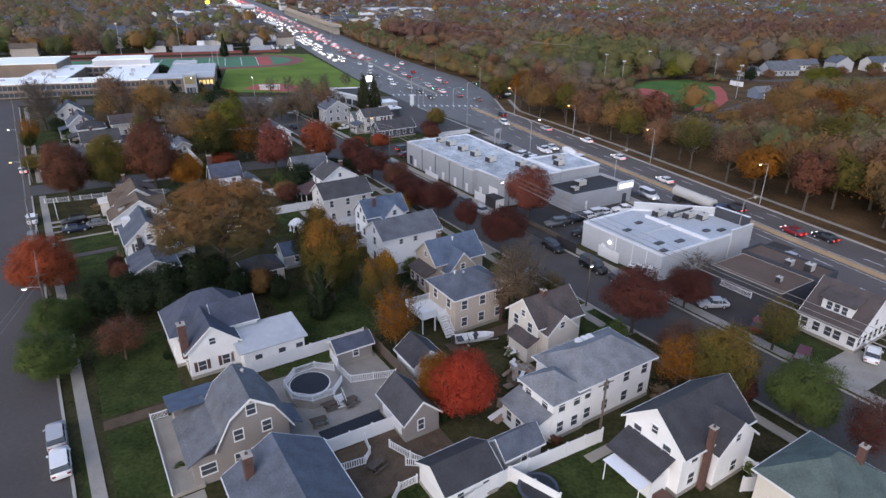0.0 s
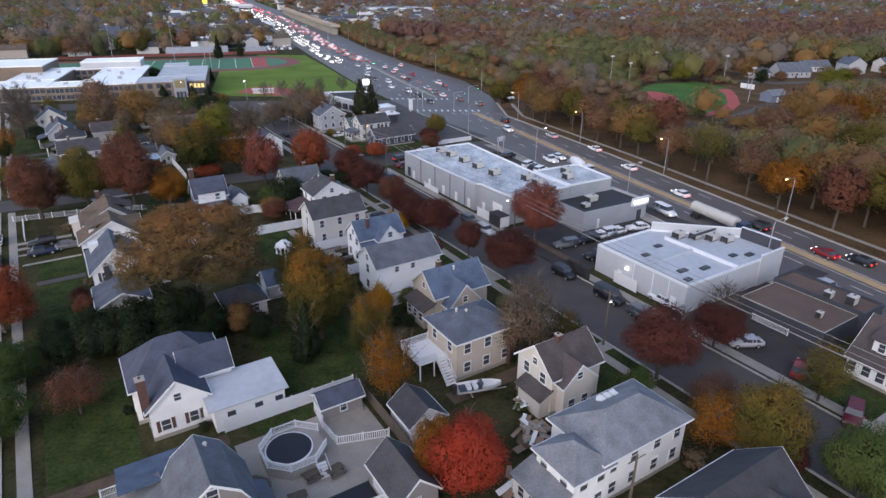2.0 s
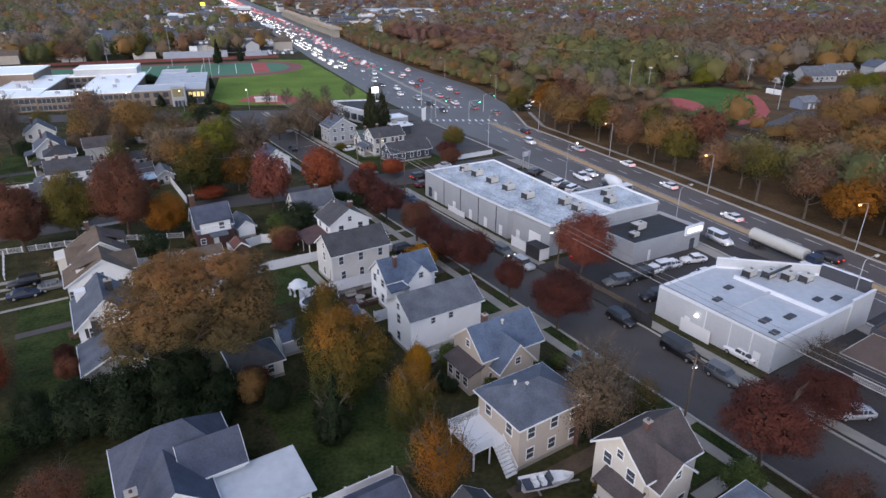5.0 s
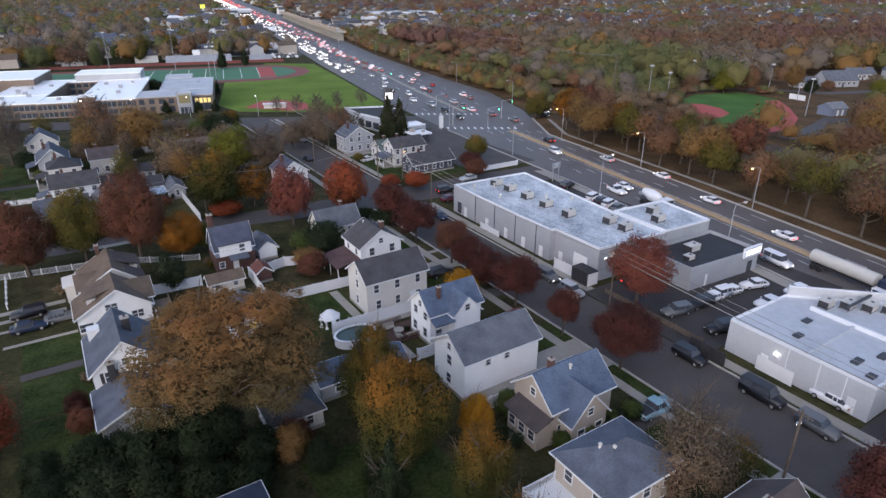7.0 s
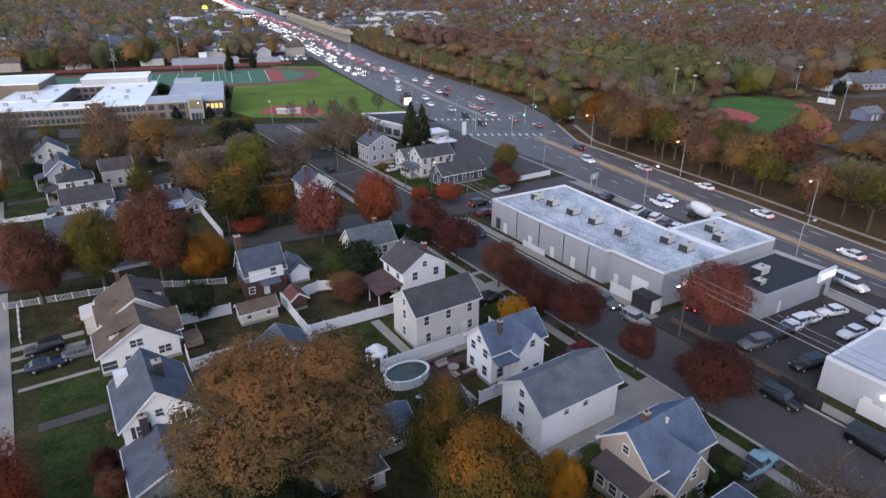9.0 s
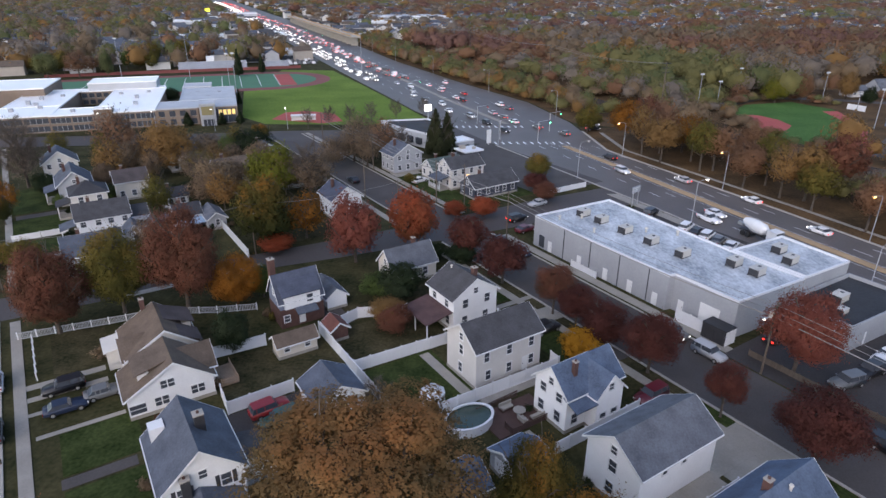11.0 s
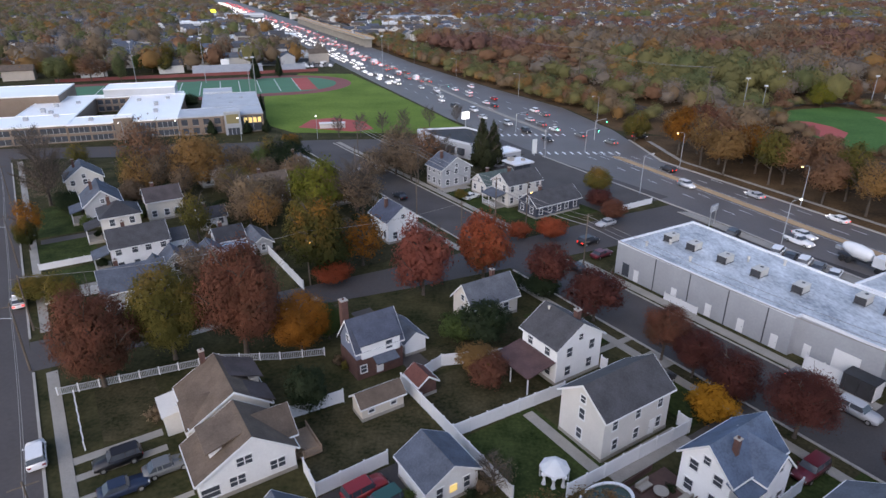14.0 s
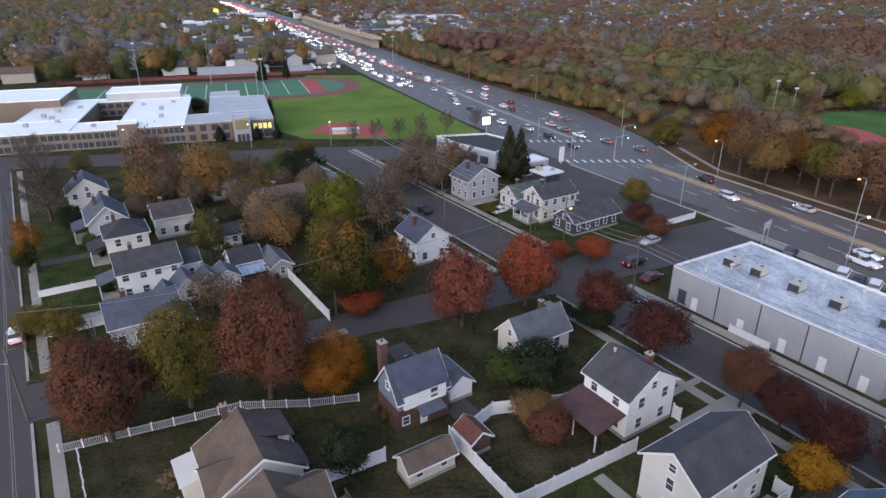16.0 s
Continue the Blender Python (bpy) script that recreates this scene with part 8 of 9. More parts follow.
part("windscreen", boxes((4.28, 4.36, -1.0, 1.0, 1.9, 2.7)), M["glass"], mx)
part("chute", boxes((-5.0, -3.8, -0.3, 0.3, 1.6, 2.2)), M["metal"], mx)
for x in (-3.0, -1.8, 3.4):
    for sg in (-1, 1):
        wh = new("wheel", TYRE)
        wh.parent = mx
        wh.location, wh.scale = (x, sg * 1.0, 0.5), (1.48, 2.2, 1.48)

# ---- poles, wires, lamps ----
def utility_pole(n, u, height=10.5, arm=90, lamp=None, can=False):
    e = empty("utility_pole", grid(n, u, 0), "brown wooden utility pole with a crossarm and wires", "utility pole")
    bm_ = bmesh.new()
    tube(bm_, [(0, 0, -0.1), (0, 0, height)], [0.15, 0.10], 8)
    part("pole", bm_, M["pole_wood"], e)
    a = radians(arm)
    bm_ = bmesh.new()
    tube(bm_, [(-1.1 * math.cos(a + 1.571), -1.1 * math.sin(a + 1.571), height - 0.5), (1.1 * math.cos(a + 1.571), 1.1 * math.sin(a + 1.571), height - 0.5)], [0.06, 0.06], 6)
    part("crossarm", bm_, M["pole_wood"], e)
    if can:
        for q in (-0.35, 0.35):
            bm_ = bmesh.new()
            tube(bm_, [(q, 0.3, height - 2.2), (q, 0.3, height - 1.3)], [0.22, 0.22], 10)
            part("transformer", bm_, M["metal_light"], e)
    if lamp:
        dx, dy, m_ = lamp
        bm_ = bmesh.new()
        tube(bm_, [(0, 0, height - 2.2), (dx * 0.6, dy * 0.6, height - 1.9), (dx, dy, height - 1.95)], [0.04, 0.035, 0.03], 6)
        part("lamp_arm", bm_, M["metal"], e)
        hd = part("lamp_head", boxes((dx - 0.35, dx + 0.35, dy - 0.14, dy + 0.14, height - 2.02, height - 1.9)), M["metal"], e)
        part("bulb", boxes((dx - 0.24, dx + 0.24, dy - 0.11, dy + 0.11, height - 2.12, height - 2.03)), M[m_], hd)
    return at(n, u, height - 0.4)


def wire(a, b, sag=0.7, r=0.03, rows=1):
    cu = bpy.data.curves.new("wire", "CURVE")
    cu.dimensions, cu.bevel_depth, cu.bevel_resolution = "3D", r, 0
    sp = cu.splines.new("POLY")
    sp.points.add(12)
    for i in range(13):
        f = i / 12
        p = a.lerp(b, f)
        sp.points[i].co = (p.x, p.y, p.z - sag * 4 * f * (1 - f), 1)
    cu.materials.append(M["wire"])
    tagged(new("wire", cu), "thin grey overhead wire between utility poles", "wire", "overhead wires")


M["wire"] = mat("wire", (0.24, 0.23, 0.225), 0.6, 0.1)
run = [utility_pole(66.2, -24, 10), utility_pole(65.9, 58.6, 10.5, 90, (-1.6, 0.4, "lamp_white"), True), utility_pole(66.4, 112, 10), utility_pole(66.4, 138, 10), utility_pole(66.4, 170, 10), utility_pole(66.4, 205, 10)]
for a, b in zip(run, run[1:]):
    for o in (0, -0.9, -1.7):
        wire(a + Vector((0, 0, o)), b + Vector((0, 0, o)), 0.8, 0.075 if o == -1.7 else 0.035)
run = [utility_pole(-28.0, -16, 10), utility_pole(-27.6, 22, 10), utility_pole(-14.8, 56.0, 10, 90, (-1.8, 0, "lamp_white")), utility_pole(-16.2, 92, 10), utility_pole(-17.4, 128, 10, 90, (-1.9, 0.2, "lamp_warm")), utility_pole(-18.6, 166, 10, 90, (-1.8, 0, "lamp_white")), utility_pole(-19.8, 205, 10)]
for a, b in zip(run, run[1:]):
    for o in (0, -1.0):
        wire(a + Vector((0, 0, o)), b + Vector((0, 0, o)), 0.9)
run = [utility_pole(-16.8, 139.5, 9), utility_pole(22.6, 131.4, 10.2, 0, (0.4, -1.2, "lamp_warm")), utility_pole(52.0, 129.6, 10)]
wire(run[0], run[1], 1.2), wire(run[1], run[2], 0.9)
utility_pole(34.6, 1.9, 7.5), utility_pole(56.7 - 2.6, 23.9, 8.5, 0, (0.6, 0.3, "lamp_white")), utility_pole(71.0, 133.4, 9.5, 0, (0, -1.2, "lamp_warm")), utility_pole(54.2, 150, 9.5), utility_pole(54.0, 180, 9.5)


def street_lamp(x, y, turn, glow_name=None, height=9.5):
    e = empty("street_lamp", pose(x, y, 0, 0, 0, turn), "tall grey steel street lamp with a bent arm", "street lamp", "highway lamps")
    bm_ = bmesh.new()
    tube(bm_, [(0, 0, 0), (0, 0, height - 0.8), (0.2, 0, height - 0.2), (1.0, 0, height), (2.4, 0, height + 0.1)], [0.09, 0.065, 0.05, 0.04, 0.035], 8)
    part("pole", bm_, M["store_grey"], e)
    hd = part("lamp_head", boxes((2.2, 2.95, -0.16, 0.16, height + 0.02, height + 0.17)), M["metal_light"], e)
    bm_ = bmesh.new()
    tube(bm_, [(2.6, 0, height + 0.015), (2.6, 0, height - 0.12), (2.6, 0, height - 0.22)], [0.24, 0.20, 0.08], 10)
    part("lens", bm_, M[glow_name or "lamp_off"], hd)


k_ = 0
for y in range(30, 226, 33):
    street_lamp(hx(y, 1) + 1.2, y, 205, "lamp_warm")
    street_lamp(hx(y + 9, 0) - 1.0, y + 9, 25, "lamp_off" if k_ % 3 else "lamp_white")
    k_ += 1
for y in range(250, 700, 60):
    street_lamp(hx(y, 1) - 1.2, y, 200, "lamp_off", 10)
for x, y in ((-94, 226), (-112, 222), (-128, 219), (-70, 229)):
    street_lamp(x, y, -80, "lamp_white", 8)
for x, y, h_ in ((87, 268, 13.5), (117, 299, 12), (145, 281, 12.5), (134, 230, 13.5), (148, 262, 7), (97, 273, 10), (-150, 352, 22), (-60, 362, 22), (-175, 330, 22), (-112, 300, 18), (-110, 302, 18)):
    e = empty("floodlight_mast", pose(x, y, 0), "tall steel floodlight mast beside a sports field", "floodlight mast")
    bm = bmesh.new()
    tube(bm, [(0, 0, 0), (0, 0, h_)], [0.16, 0.09], 8)
    part("mast", bm, M["store_grey"], e)
    part("lamp_bank", boxes((-0.8, 0.8, -0.15, 0.15, h_ - 0.3, h_ + 0.3)), M["store_light"], e)

# signs and signals at the junction
def pole_sign(x, y, turn, w, hgt, z, m_, label):
    e = empty("pole_sign", pose(x, y, 0, 0, 0, turn), label, "sign")
    part("post", boxes((-0.12, 0.12, -0.12, 0.12, 0, z)), M["metal"], e)
    part("panel", boxes((-w / 2, w / 2, -0.18, 0.18, z, z + hgt)), M[m_], e)


pole_sign(-21.5, 231, 30, 2.6, 2.2, 6.0, "sign_white", "lit white square sign on a pole near the junction")
pole_sign(-2.1, 207, 30, 1.5, 4.2, 0.6, "trim", "tall white panel sign beside a lot")
e = empty("pole_sign", grid(103.2, 112.0, 0, 10), "grey panel sign on two posts beside the highway", "sign")
part("post", boxes((-1.2, -1.05, -0.1, 0.1, 0, 4.6)), M["metal"], e), part("post", boxes((1.05, 1.2, -0.1, 0.1, 0, 4.6)), M["metal"], e)
part("panel", boxes((-1.5, 1.5, -0.15, 0.15, 3.2, 4.6)), M["store_grey"], e)
for k_ in range(3):
    part("text_bar", boxes((-1.1, 0.9 - 0.3 * k_, -0.17, -0.15, 4.25 - 0.4 * k_, 4.4 - 0.4 * k_)), M["trim"], e)
for x, y, m_ in ((2, 214, "green_light"), (20, 226, "green_light"), (-4, 238, "tail_light"), (14, 212, "green_light"), (-30, 300, "green_light"), (-120, 560, "green_light"), (-150, 640, "green_light")):
    e = empty("traffic_signal", pose(x, y, 0, 0, 0, 20), "traffic signal on a steel pole", "traffic signal")
    bm = bmesh.new()
    tube(bm, [(0, 0, 0), (0, 0, 6.2), (4, 0, 6.6)], [0.12, 0.1, 0.06], 7)
    part("pole", bm, M["metal"], e)
    hd = part("signal_head", boxes((3.8, 4.15, -0.18, 0.18, 5.5, 6.5)), M["iron"], e)
    part("lens", boxes((3.86, 4.09, -0.24, -0.18, 5.6, 5.85)), M[m_], hd)

def line_pole(x, y, height):
    e = empty("transmission_pole", pose(x, y, 0, 0, 0, 20), "tall dark transmission pole with crossarms beside a railway", "utility pole")
    bm_ = bmesh.new()
    tube(bm_, [(0, 0, 0), (0, 0, height)], [0.32, 0.16], 8)
    part("pole", bm_, M["pole_wood"], e)
    for k in range(3):
        part("crossarm", boxes((-1.7, 1.7, -0.1, 0.1, height - 0.8 - 1.7 * k, height - 0.6 - 1.7 * k)), M["iron"], e)
    return Vector((x, y, height - 0.6))


tops = [line_pole(x, y, h_) for x, y, h_ in ((70, 262, 19), (38, 338, 19), (2, 431, 20), (-36, 530, 20), (-78, 632, 21), (-120, 740, 21))]
for a, b in zip(tops, tops[1:]):
    for o in (-1.6, 1.6):
        wire(a + Vector((o, 0, 0)), b + Vector((o, 0, 0)), 2.0, 0.05)

# far traffic, too small to tell apart: bodies and their lamps along the highway
def far_traffic():
    e = empty("far_traffic", pose(0, 0, 0), "distant cars with lit lamps along a highway", "traffic", "", "stuff")
    bodies, heads, tails, dark_ = bmesh.new(), bmesh.new(), bmesh.new(), bmesh.new()
    r_ = random.Random(2)
    for k in range(620):
        y = 345 + 1500 * (r_.random() ** 1.25)
        f = r_.choice([0.12, 0.2, 0.28, 0.36, 0.44, 0.5, 0.57, 0.64] if y > 520 else [0.12, 0.2, 0.28, 0.44, 0.50, 0.57, 0.57])
        x = hx(y, f)
        away = f > 0.40
        dx = (hx(y + 4, f) - x) / 4
        b_ = bodies if r_.random() < 0.45 else dark_
        prism(b_, [(x - 0.9, y - 2.2), (x + 0.9, y - 2.2), (x + 0.9 + dx * 4.4, y + 2.2), (x - 0.9 + dx * 4.4, y + 2.2)], 0.3, 1.0)
        prism(b_, [(x - 0.75, y - 1.4), (x + 0.75, y - 1.4), (x + 0.75 + dx * 2.4, y + 0.9), (x - 0.75 + dx * 2.4, y + 0.9)], 1.0, 1.5)
        t_ = tails if away else heads
        s_ = (0.08 if away else 0.12) + y * (0.00014 if away else 0.00026)
        for o in (-0.62, 0.62):
            box(t_, x + o - s_, x + o + s_, y - 2.35, y - 2.2, 0.6, 0.6 + 2 * s_)
    part("body", bodies, M["paint_white"], e), part("dark_body", dark_, M["paint_grey"], e)
    part("headlight", heads, M["head_light"], e), part("tail_light", tails, M["tail_light"], e)


far_traffic()


def lot_cars(cx, cy, nx, ny, turn, seed):
    """Rows of far parked cars."""
    r_ = random.Random(seed)
    e = empty("parked_cars", pose(cx, cy, 0, 0, 0, turn), "rows of distant parked cars in a lot", "parked cars", "", "stuff")
    ba, bb = bmesh.new(), bmesh.new()
    for i in range(nx):
        for j in range(ny):
            if r_.random() < 0.25:
                continue
            t_ = ba if r_.random() < 0.6 else bb
            x, y = (i - nx / 2) * 2.8, (j - ny / 2) * 8
            box(t_, x - 0.9, x + 0.9, y - 2.2, y + 2.2, 0.3, 1.0), box(t_, x - 0.75, x + 0.75, y - 1.2, y + 0.9, 1.0, 1.5)
    part("body", ba, M["paint_white"], e), part("dark_body", bb, M["paint_grey"], e)


# commercial blocks and lots beyond the stand
for cx, cy, w_, d_, h_, wl, rf_ in ((-150, 434, 44, 24, 5.5, "store_light", "membrane"), (-121, 447, 22, 22, 6, "store_light", "membrane"), (-189, 606, 60, 30, 5, "store_light", "membrane_white"), (-262, 700, 60, 34, 6, "store_light", "membrane"), (-250, 520, 46, 26, 6, "store_grey", "membrane"), (-64, 690, 46, 30, 6, "store_light", "membrane"), (-98, 800, 70, 34, 6, "store_light", "membrane_white"), (-300, 800, 70, 40, 7, "store_light", "membrane_white"), (-60, 900, 90, 50, 8, "store_grey", "membrane"), (-330, 980, 80, 40, 8, "store_light", "membrane")):
    b_ = empty("warehouse", pose(cx, cy, 0, 0, 0, 18.6), "pale flat-roofed commercial building in the distance", "commercial building")
    part("wall", boxes((-w_ / 2, w_ / 2, -d_ / 2, d_ / 2, 0, h_)), M[wl], b_)
    part("roof", boxes((-w_ / 2 + 0.3, w_ / 2 - 0.3, -d_ / 2 + 0.3, d_ / 2 - 0.3, h_, h_ + 0.1)), M[rf_], b_)
    part("shop_front", boxes((-w_ / 2 + 1, w_ / 2 - 1, -d_ / 2 - 0.1, -d_ / 2 + 0.1, 0.5, 3.2)), M["glass"], b_)
    part("fascia", boxes((-w_ / 2, w_ / 2, -d_ / 2 - 0.3, -d_ / 2, h_ - 1.6, h_ + 0.4)), M["parapet"], b_)
for cx, cy, w_, d_, h_, rf_ in ((-196, 500, 34, 20, 5, "membrane"), (-246, 584, 34, 24, 5, "membrane_white"), (-262, 790, 46, 26, 6, "membrane_white"), (-330, 720, 40, 24, 5, "membrane"), (-318, 900, 56, 30, 6, "membrane_white"), (-410, 860, 44, 26, 5, "membrane"), (-380, 1010, 60, 34, 6, "membrane_white"), (-20, 760, 50, 26, 6, "membrane_white"), (-40, 880, 60, 30, 6, "membrane")):
    b_ = empty("shop", pose(cx, cy, 0, 0, 0, 20), "pale flat-roofed shop beside the far highway", "shop")
    part("wall", boxes((-w_ / 2, w_ / 2, -d_ / 2, d_ / 2, 0, h_)), M["store_light"], b_)
    part("roof", boxes((-w_ / 2 + 0.3, w_ / 2 - 0.3, -d_ / 2 + 0.3, d_ / 2 - 0.3, h_, h_ + 0.1)), M[rf_], b_)
    part("shop_front", boxes((-w_ / 2 + 1, w_ / 2 - 1, -d_ / 2 - 0.1, -d_ / 2 + 0.1, 0.5, 3.0)), M["glass"], b_)
    part("fascia", boxes((-w_ / 2, w_ / 2, -d_ / 2 - 0.3, -d_ / 2, h_ - 1.4, h_ + 0.5)), M["parapet"], b_)
for i, (cx, cy, nx, ny) in enumerate(((-226, 540, 14, 3), (-290, 680, 14, 4), (-300, 840, 16, 4), (-370, 950, 18, 4), (-10, 820, 20, 4), (-112, 432, 9, 4), (-146, 480, 12, 3), (-170, 540, 12, 3), (-80, 740, 20, 5), (-120, 880, 24, 6), (-150, 1000, 26, 6), (-230, 590, 16, 3), (-190, 480, 12, 2), (-200, 700, 16, 3))):
    lot_cars(cx, cy, nx, ny, 18.6, i)
    flat("parking_lot", [(cx - nx * 1.7, cy - ny * 5), (cx + nx * 1.7, cy - ny * 5 + 8), (cx + nx * 1.5, cy + ny * 5), (cx - nx * 1.8, cy + ny * 5)], -0.05, 0.03, M["asphalt_worn"], "far grey asphalt parking lot", "parking lot")
pole_sign(-362, 985, 18, 6.5, 4.2, 9, "yellow_sign", "bright yellow lit sign far along the highway")

# ---- shrubs along house walls and fences ----
def footprints():
    bpy.context.view_layer.update()
    out = []
    for ob in list(scene.objects):
        if ob.type == "MESH" and ob.parent and ob.name.split(".")[0] == "wall" and ob.parent.name.split(".")[0] in ("house", "garage", "shed"):
            c = [ob.matrix_world @ Vector(v) for v in ob.bound_box]
            ns = [v.x * NX + v.y * NY for v in c]
            us = [v.x * UX + v.y * UY for v in c]
            out.append((min(ns), max(ns), min(us), max(us)))
    return out


rs = random.Random(21)
FOOT = footprints()
for n0, n1, u0, u1 in FOOT:
    if n0 > 66 or u0 > 190:
        continue
    for k in range(rs.choice([1, 2, 2, 3])):
        side = rs.randrange(4)
        r_ = rs.uniform(0.5, 1.1)
        n_ = (n0 - r_, n1 + r_, rs.uniform(n0, n1), rs.uniform(n0, n1))[side]
        u_ = (rs.uniform(u0, u1), rs.uniform(u0, u1), u0 - r_, u1 + r_)[side]
        if any(a - 0.4 < n_ < b + 0.4 and c - 0.4 < u_ < d + 0.4 for a, b, c, d in FOOT) or not -10 < n_ < 51 or 113 < u_ < 138:
            continue
        p_ = at(n_, u_)
        tree(p_.x, p_.y, rs.uniform(0.8, 2.0), r_, rs.choice(["fir", "green", "fir", "olive", "rust", "brown"]), "shrub", "small clipped shrub beside a house wall", name="shrub", category="shrub")
for k in range(60):
    n_, u_ = rs.uniform(-8, 50), rs.uniform(-8, 186)
    if any(a - 1.5 < n_ < b + 1.5 and c - 1.5 < u_ < d + 1.5 for a, b, c, d in FOOT) or 112 < u_ < 140 or 4 < n_ < 22 and 5 < u_ < 36:
        continue
    p_ = at(n_, u_)
    tree(p_.x, p_.y, rs.uniform(1.0, 3.2), rs.uniform(0.7, 1.7), rs.choice(["fir", "green", "brown", "rust", "wood_brown", "olive"]), "shrub", "unclipped garden shrub in a back yard", name="shrub", category="shrub")

# garden trees behind the houses over the cross street
rg = random.Random(77)
for k in range(36):
    n_, u_ = rg.uniform(4, 45), rg.uniform(141, 206)
    if any(a - 3 < n_ < b + 3 and c - 3 < u_ < d + 3 for a, b, c, d in FOOT) or 30 < n_ < 40 and u_ < 160:
        continue
    p_ = at(n_, u_)
    st_ = rg.choice(["thin", "thin", "full", "thin", "bare"])
    tree(p_.x, p_.y, rg.uniform(7.5, 12.5), rg.uniform(3.0, 5.0), rg.choice(["bare", "brown", "brown"]) if st_ == "bare" else rg.choice(["brown", "wood_brown", "lime", "olive", "wood_orange", "brown"]), st_, "half-bare brown garden tree between houses")

# a row of trees behind the running track
for k in range(15):
    x_, y_ = sat(-150 + 7.6 * k + rg.uniform(-2, 2), rg.uniform(172, 188))
    st_ = rg.choice(["verge", "verge", "verge", "thin"])
    tree(x_, y_, rg.uniform(9, 14.5), rg.uniform(3.6, 6.0) if st_ != "fir" else rg.uniform(2.6, 3.6), "fir" if st_ == "fir" else rg.choice(["wood_brown", "olive", "wood_rust", "brown", "green"]), st_, "garden tree behind a running track")

# the street beyond the ball field: houses, a lane and single trees
flat("road", [(96, 268), (126, 291), (150, 287), (172, 277), (262, 297), (262, 303), (172, 283.5), (152, 293), (124, 297), (92, 273)], -0.05, 0.03, M["asphalt_worn"], "pale grey lane behind a ball field", "road")
flat("yard", [(141, 240), (166, 240), (172, 276), (150, 286), (136, 282), (142, 266)], -0.05, 0.035, M["litter"], "leaf-strewn brown yard beside a ball field", "yard")


def park_house(x, y, turn, w, d, eave, ridge, wall, roof, label):
    """A plain gabled house with upright windows, a door and a chimney."""
    e = empty("house", pose(x, y, 0, 0, 0, turn), label, "house")
    b_ = bmesh.new()
    gable_walls(b_, -w / 2, w / 2, -d / 2, d / 2, 0, eave, ridge, "x")
    part("wall", b_, M[wall], e)
    b_ = bmesh.new()
    gable_roof(b_, -w / 2, w / 2, -d / 2, d / 2, eave, ridge, "x")
    part("roof", b_, M[roof], e)
    for z_ in ((1.0,) if eave < 4 else (1.0, 3.7)):
        k_ = -w / 2 + 1.4
        while k_ < w / 2 - 1.2:
            f_ = part("window", boxes((k_ - 0.6, k_ + 0.6, -d / 2 - 0.06, -d / 2 + 0.02, z_, z_ + 1.4)), M["trim"], e)
            part("pane", boxes((k_ - 0.48, k_ + 0.48, -d / 2 - 0.075, -d / 2 - 0.06, z_ + 0.12, z_ + 1.28)), M["glass"], f_)
            k_ += 2.6
    part("door", boxes((-0.1, 0.9, -d / 2 - 0.05, -d / 2 + 0.02, 0, 2.1)), M["store_dark"], e)
    part("chimney", boxes((w * 0.2, w * 0.2 + 0.8, 0.5, 1.2, eave, ridge + 0.9)), M["brick"], e)


park_house(188, 303, 8, 17, 10, 3.2, 7.0, "wall_grey", "roof_grey", "broad low house with a grey shingle roof")
park_house(170, 299, 12, 9, 7, 2.8, 4.6, "wall_pale", "roof_grey", "small white house beside a ball field lane")
park_house(229, 319, 96, 10, 10, 5.0, 8.2, "wall_grey", "roof_slate", "pale grey two-storey house with a steep front gable")
park_house(212, 325, 10, 16, 8, 3.0, 5.6, "wall_pale", "roof_grey", "long low white house with a grey roof")
park_house(252, 322, 10, 14, 9, 5.0, 7.6, "wall_pale", "roof_slate", "pale two-storey house behind trees")
park_house(270, 308, 20, 12, 9, 5.4, 8.0, "wall_pale", "roof_charcoal", "pale house with a dark shingle roof")
for x_, y_, h_, r_, l_, st_ in ((125, 281, 10.5, 6.2, "lime", "full"), (137.5, 283.5, 12.5, 4.4, "wood_rust", "full"), (160, 289, 12.5, 5.0, "wood_orange", "full"), (158.5, 272, 8.5, 3.4, "fir", "full"), (190, 272, 8.0, 5.6, "lime", "full"), (199, 276, 8.5, 5.8, "lime", "full"), (176, 288, 5.0, 3.6, "wood_rust", "full"), (205, 300, 6.5, 4.4, "wood_brown", "thin"), (240, 306, 7.0, 4.8, "olive", "full"), (218, 298, 5.5, 4.2, "wood_rust", "full"), (232, 292, 5.5, 4.6, "wood_rust", "full"), (252, 296, 6.0, 4.8, "wood_orange", "full"), (112, 287, 7.5, 4.4, "wood_rust", "thin")):
    tree(x_, y_, h_, r_, l_, st_, WORDS[l_] + " tree beside a ball field lane")
for x_, y_, h_, r_, l_ in ((129, 184, 12.5, 7.4, "wood_orange"), (143, 180, 13, 8.0, "orange"), (155.5, 185, 13, 7.4, "wood_orange"), (112.5, 166, 11, 6.4, "wood_rust"), (118, 153, 12, 6.8, "wood_orange"), (124, 142, 12, 6.6, "olive"), (131, 166, 12, 6.4, "wood_rust"), (141, 160, 12, 6.8, "orange")):
    tree(x_, y_, h_, r_, l_, "full", WORDS[l_] + " tree at the edge of a park")


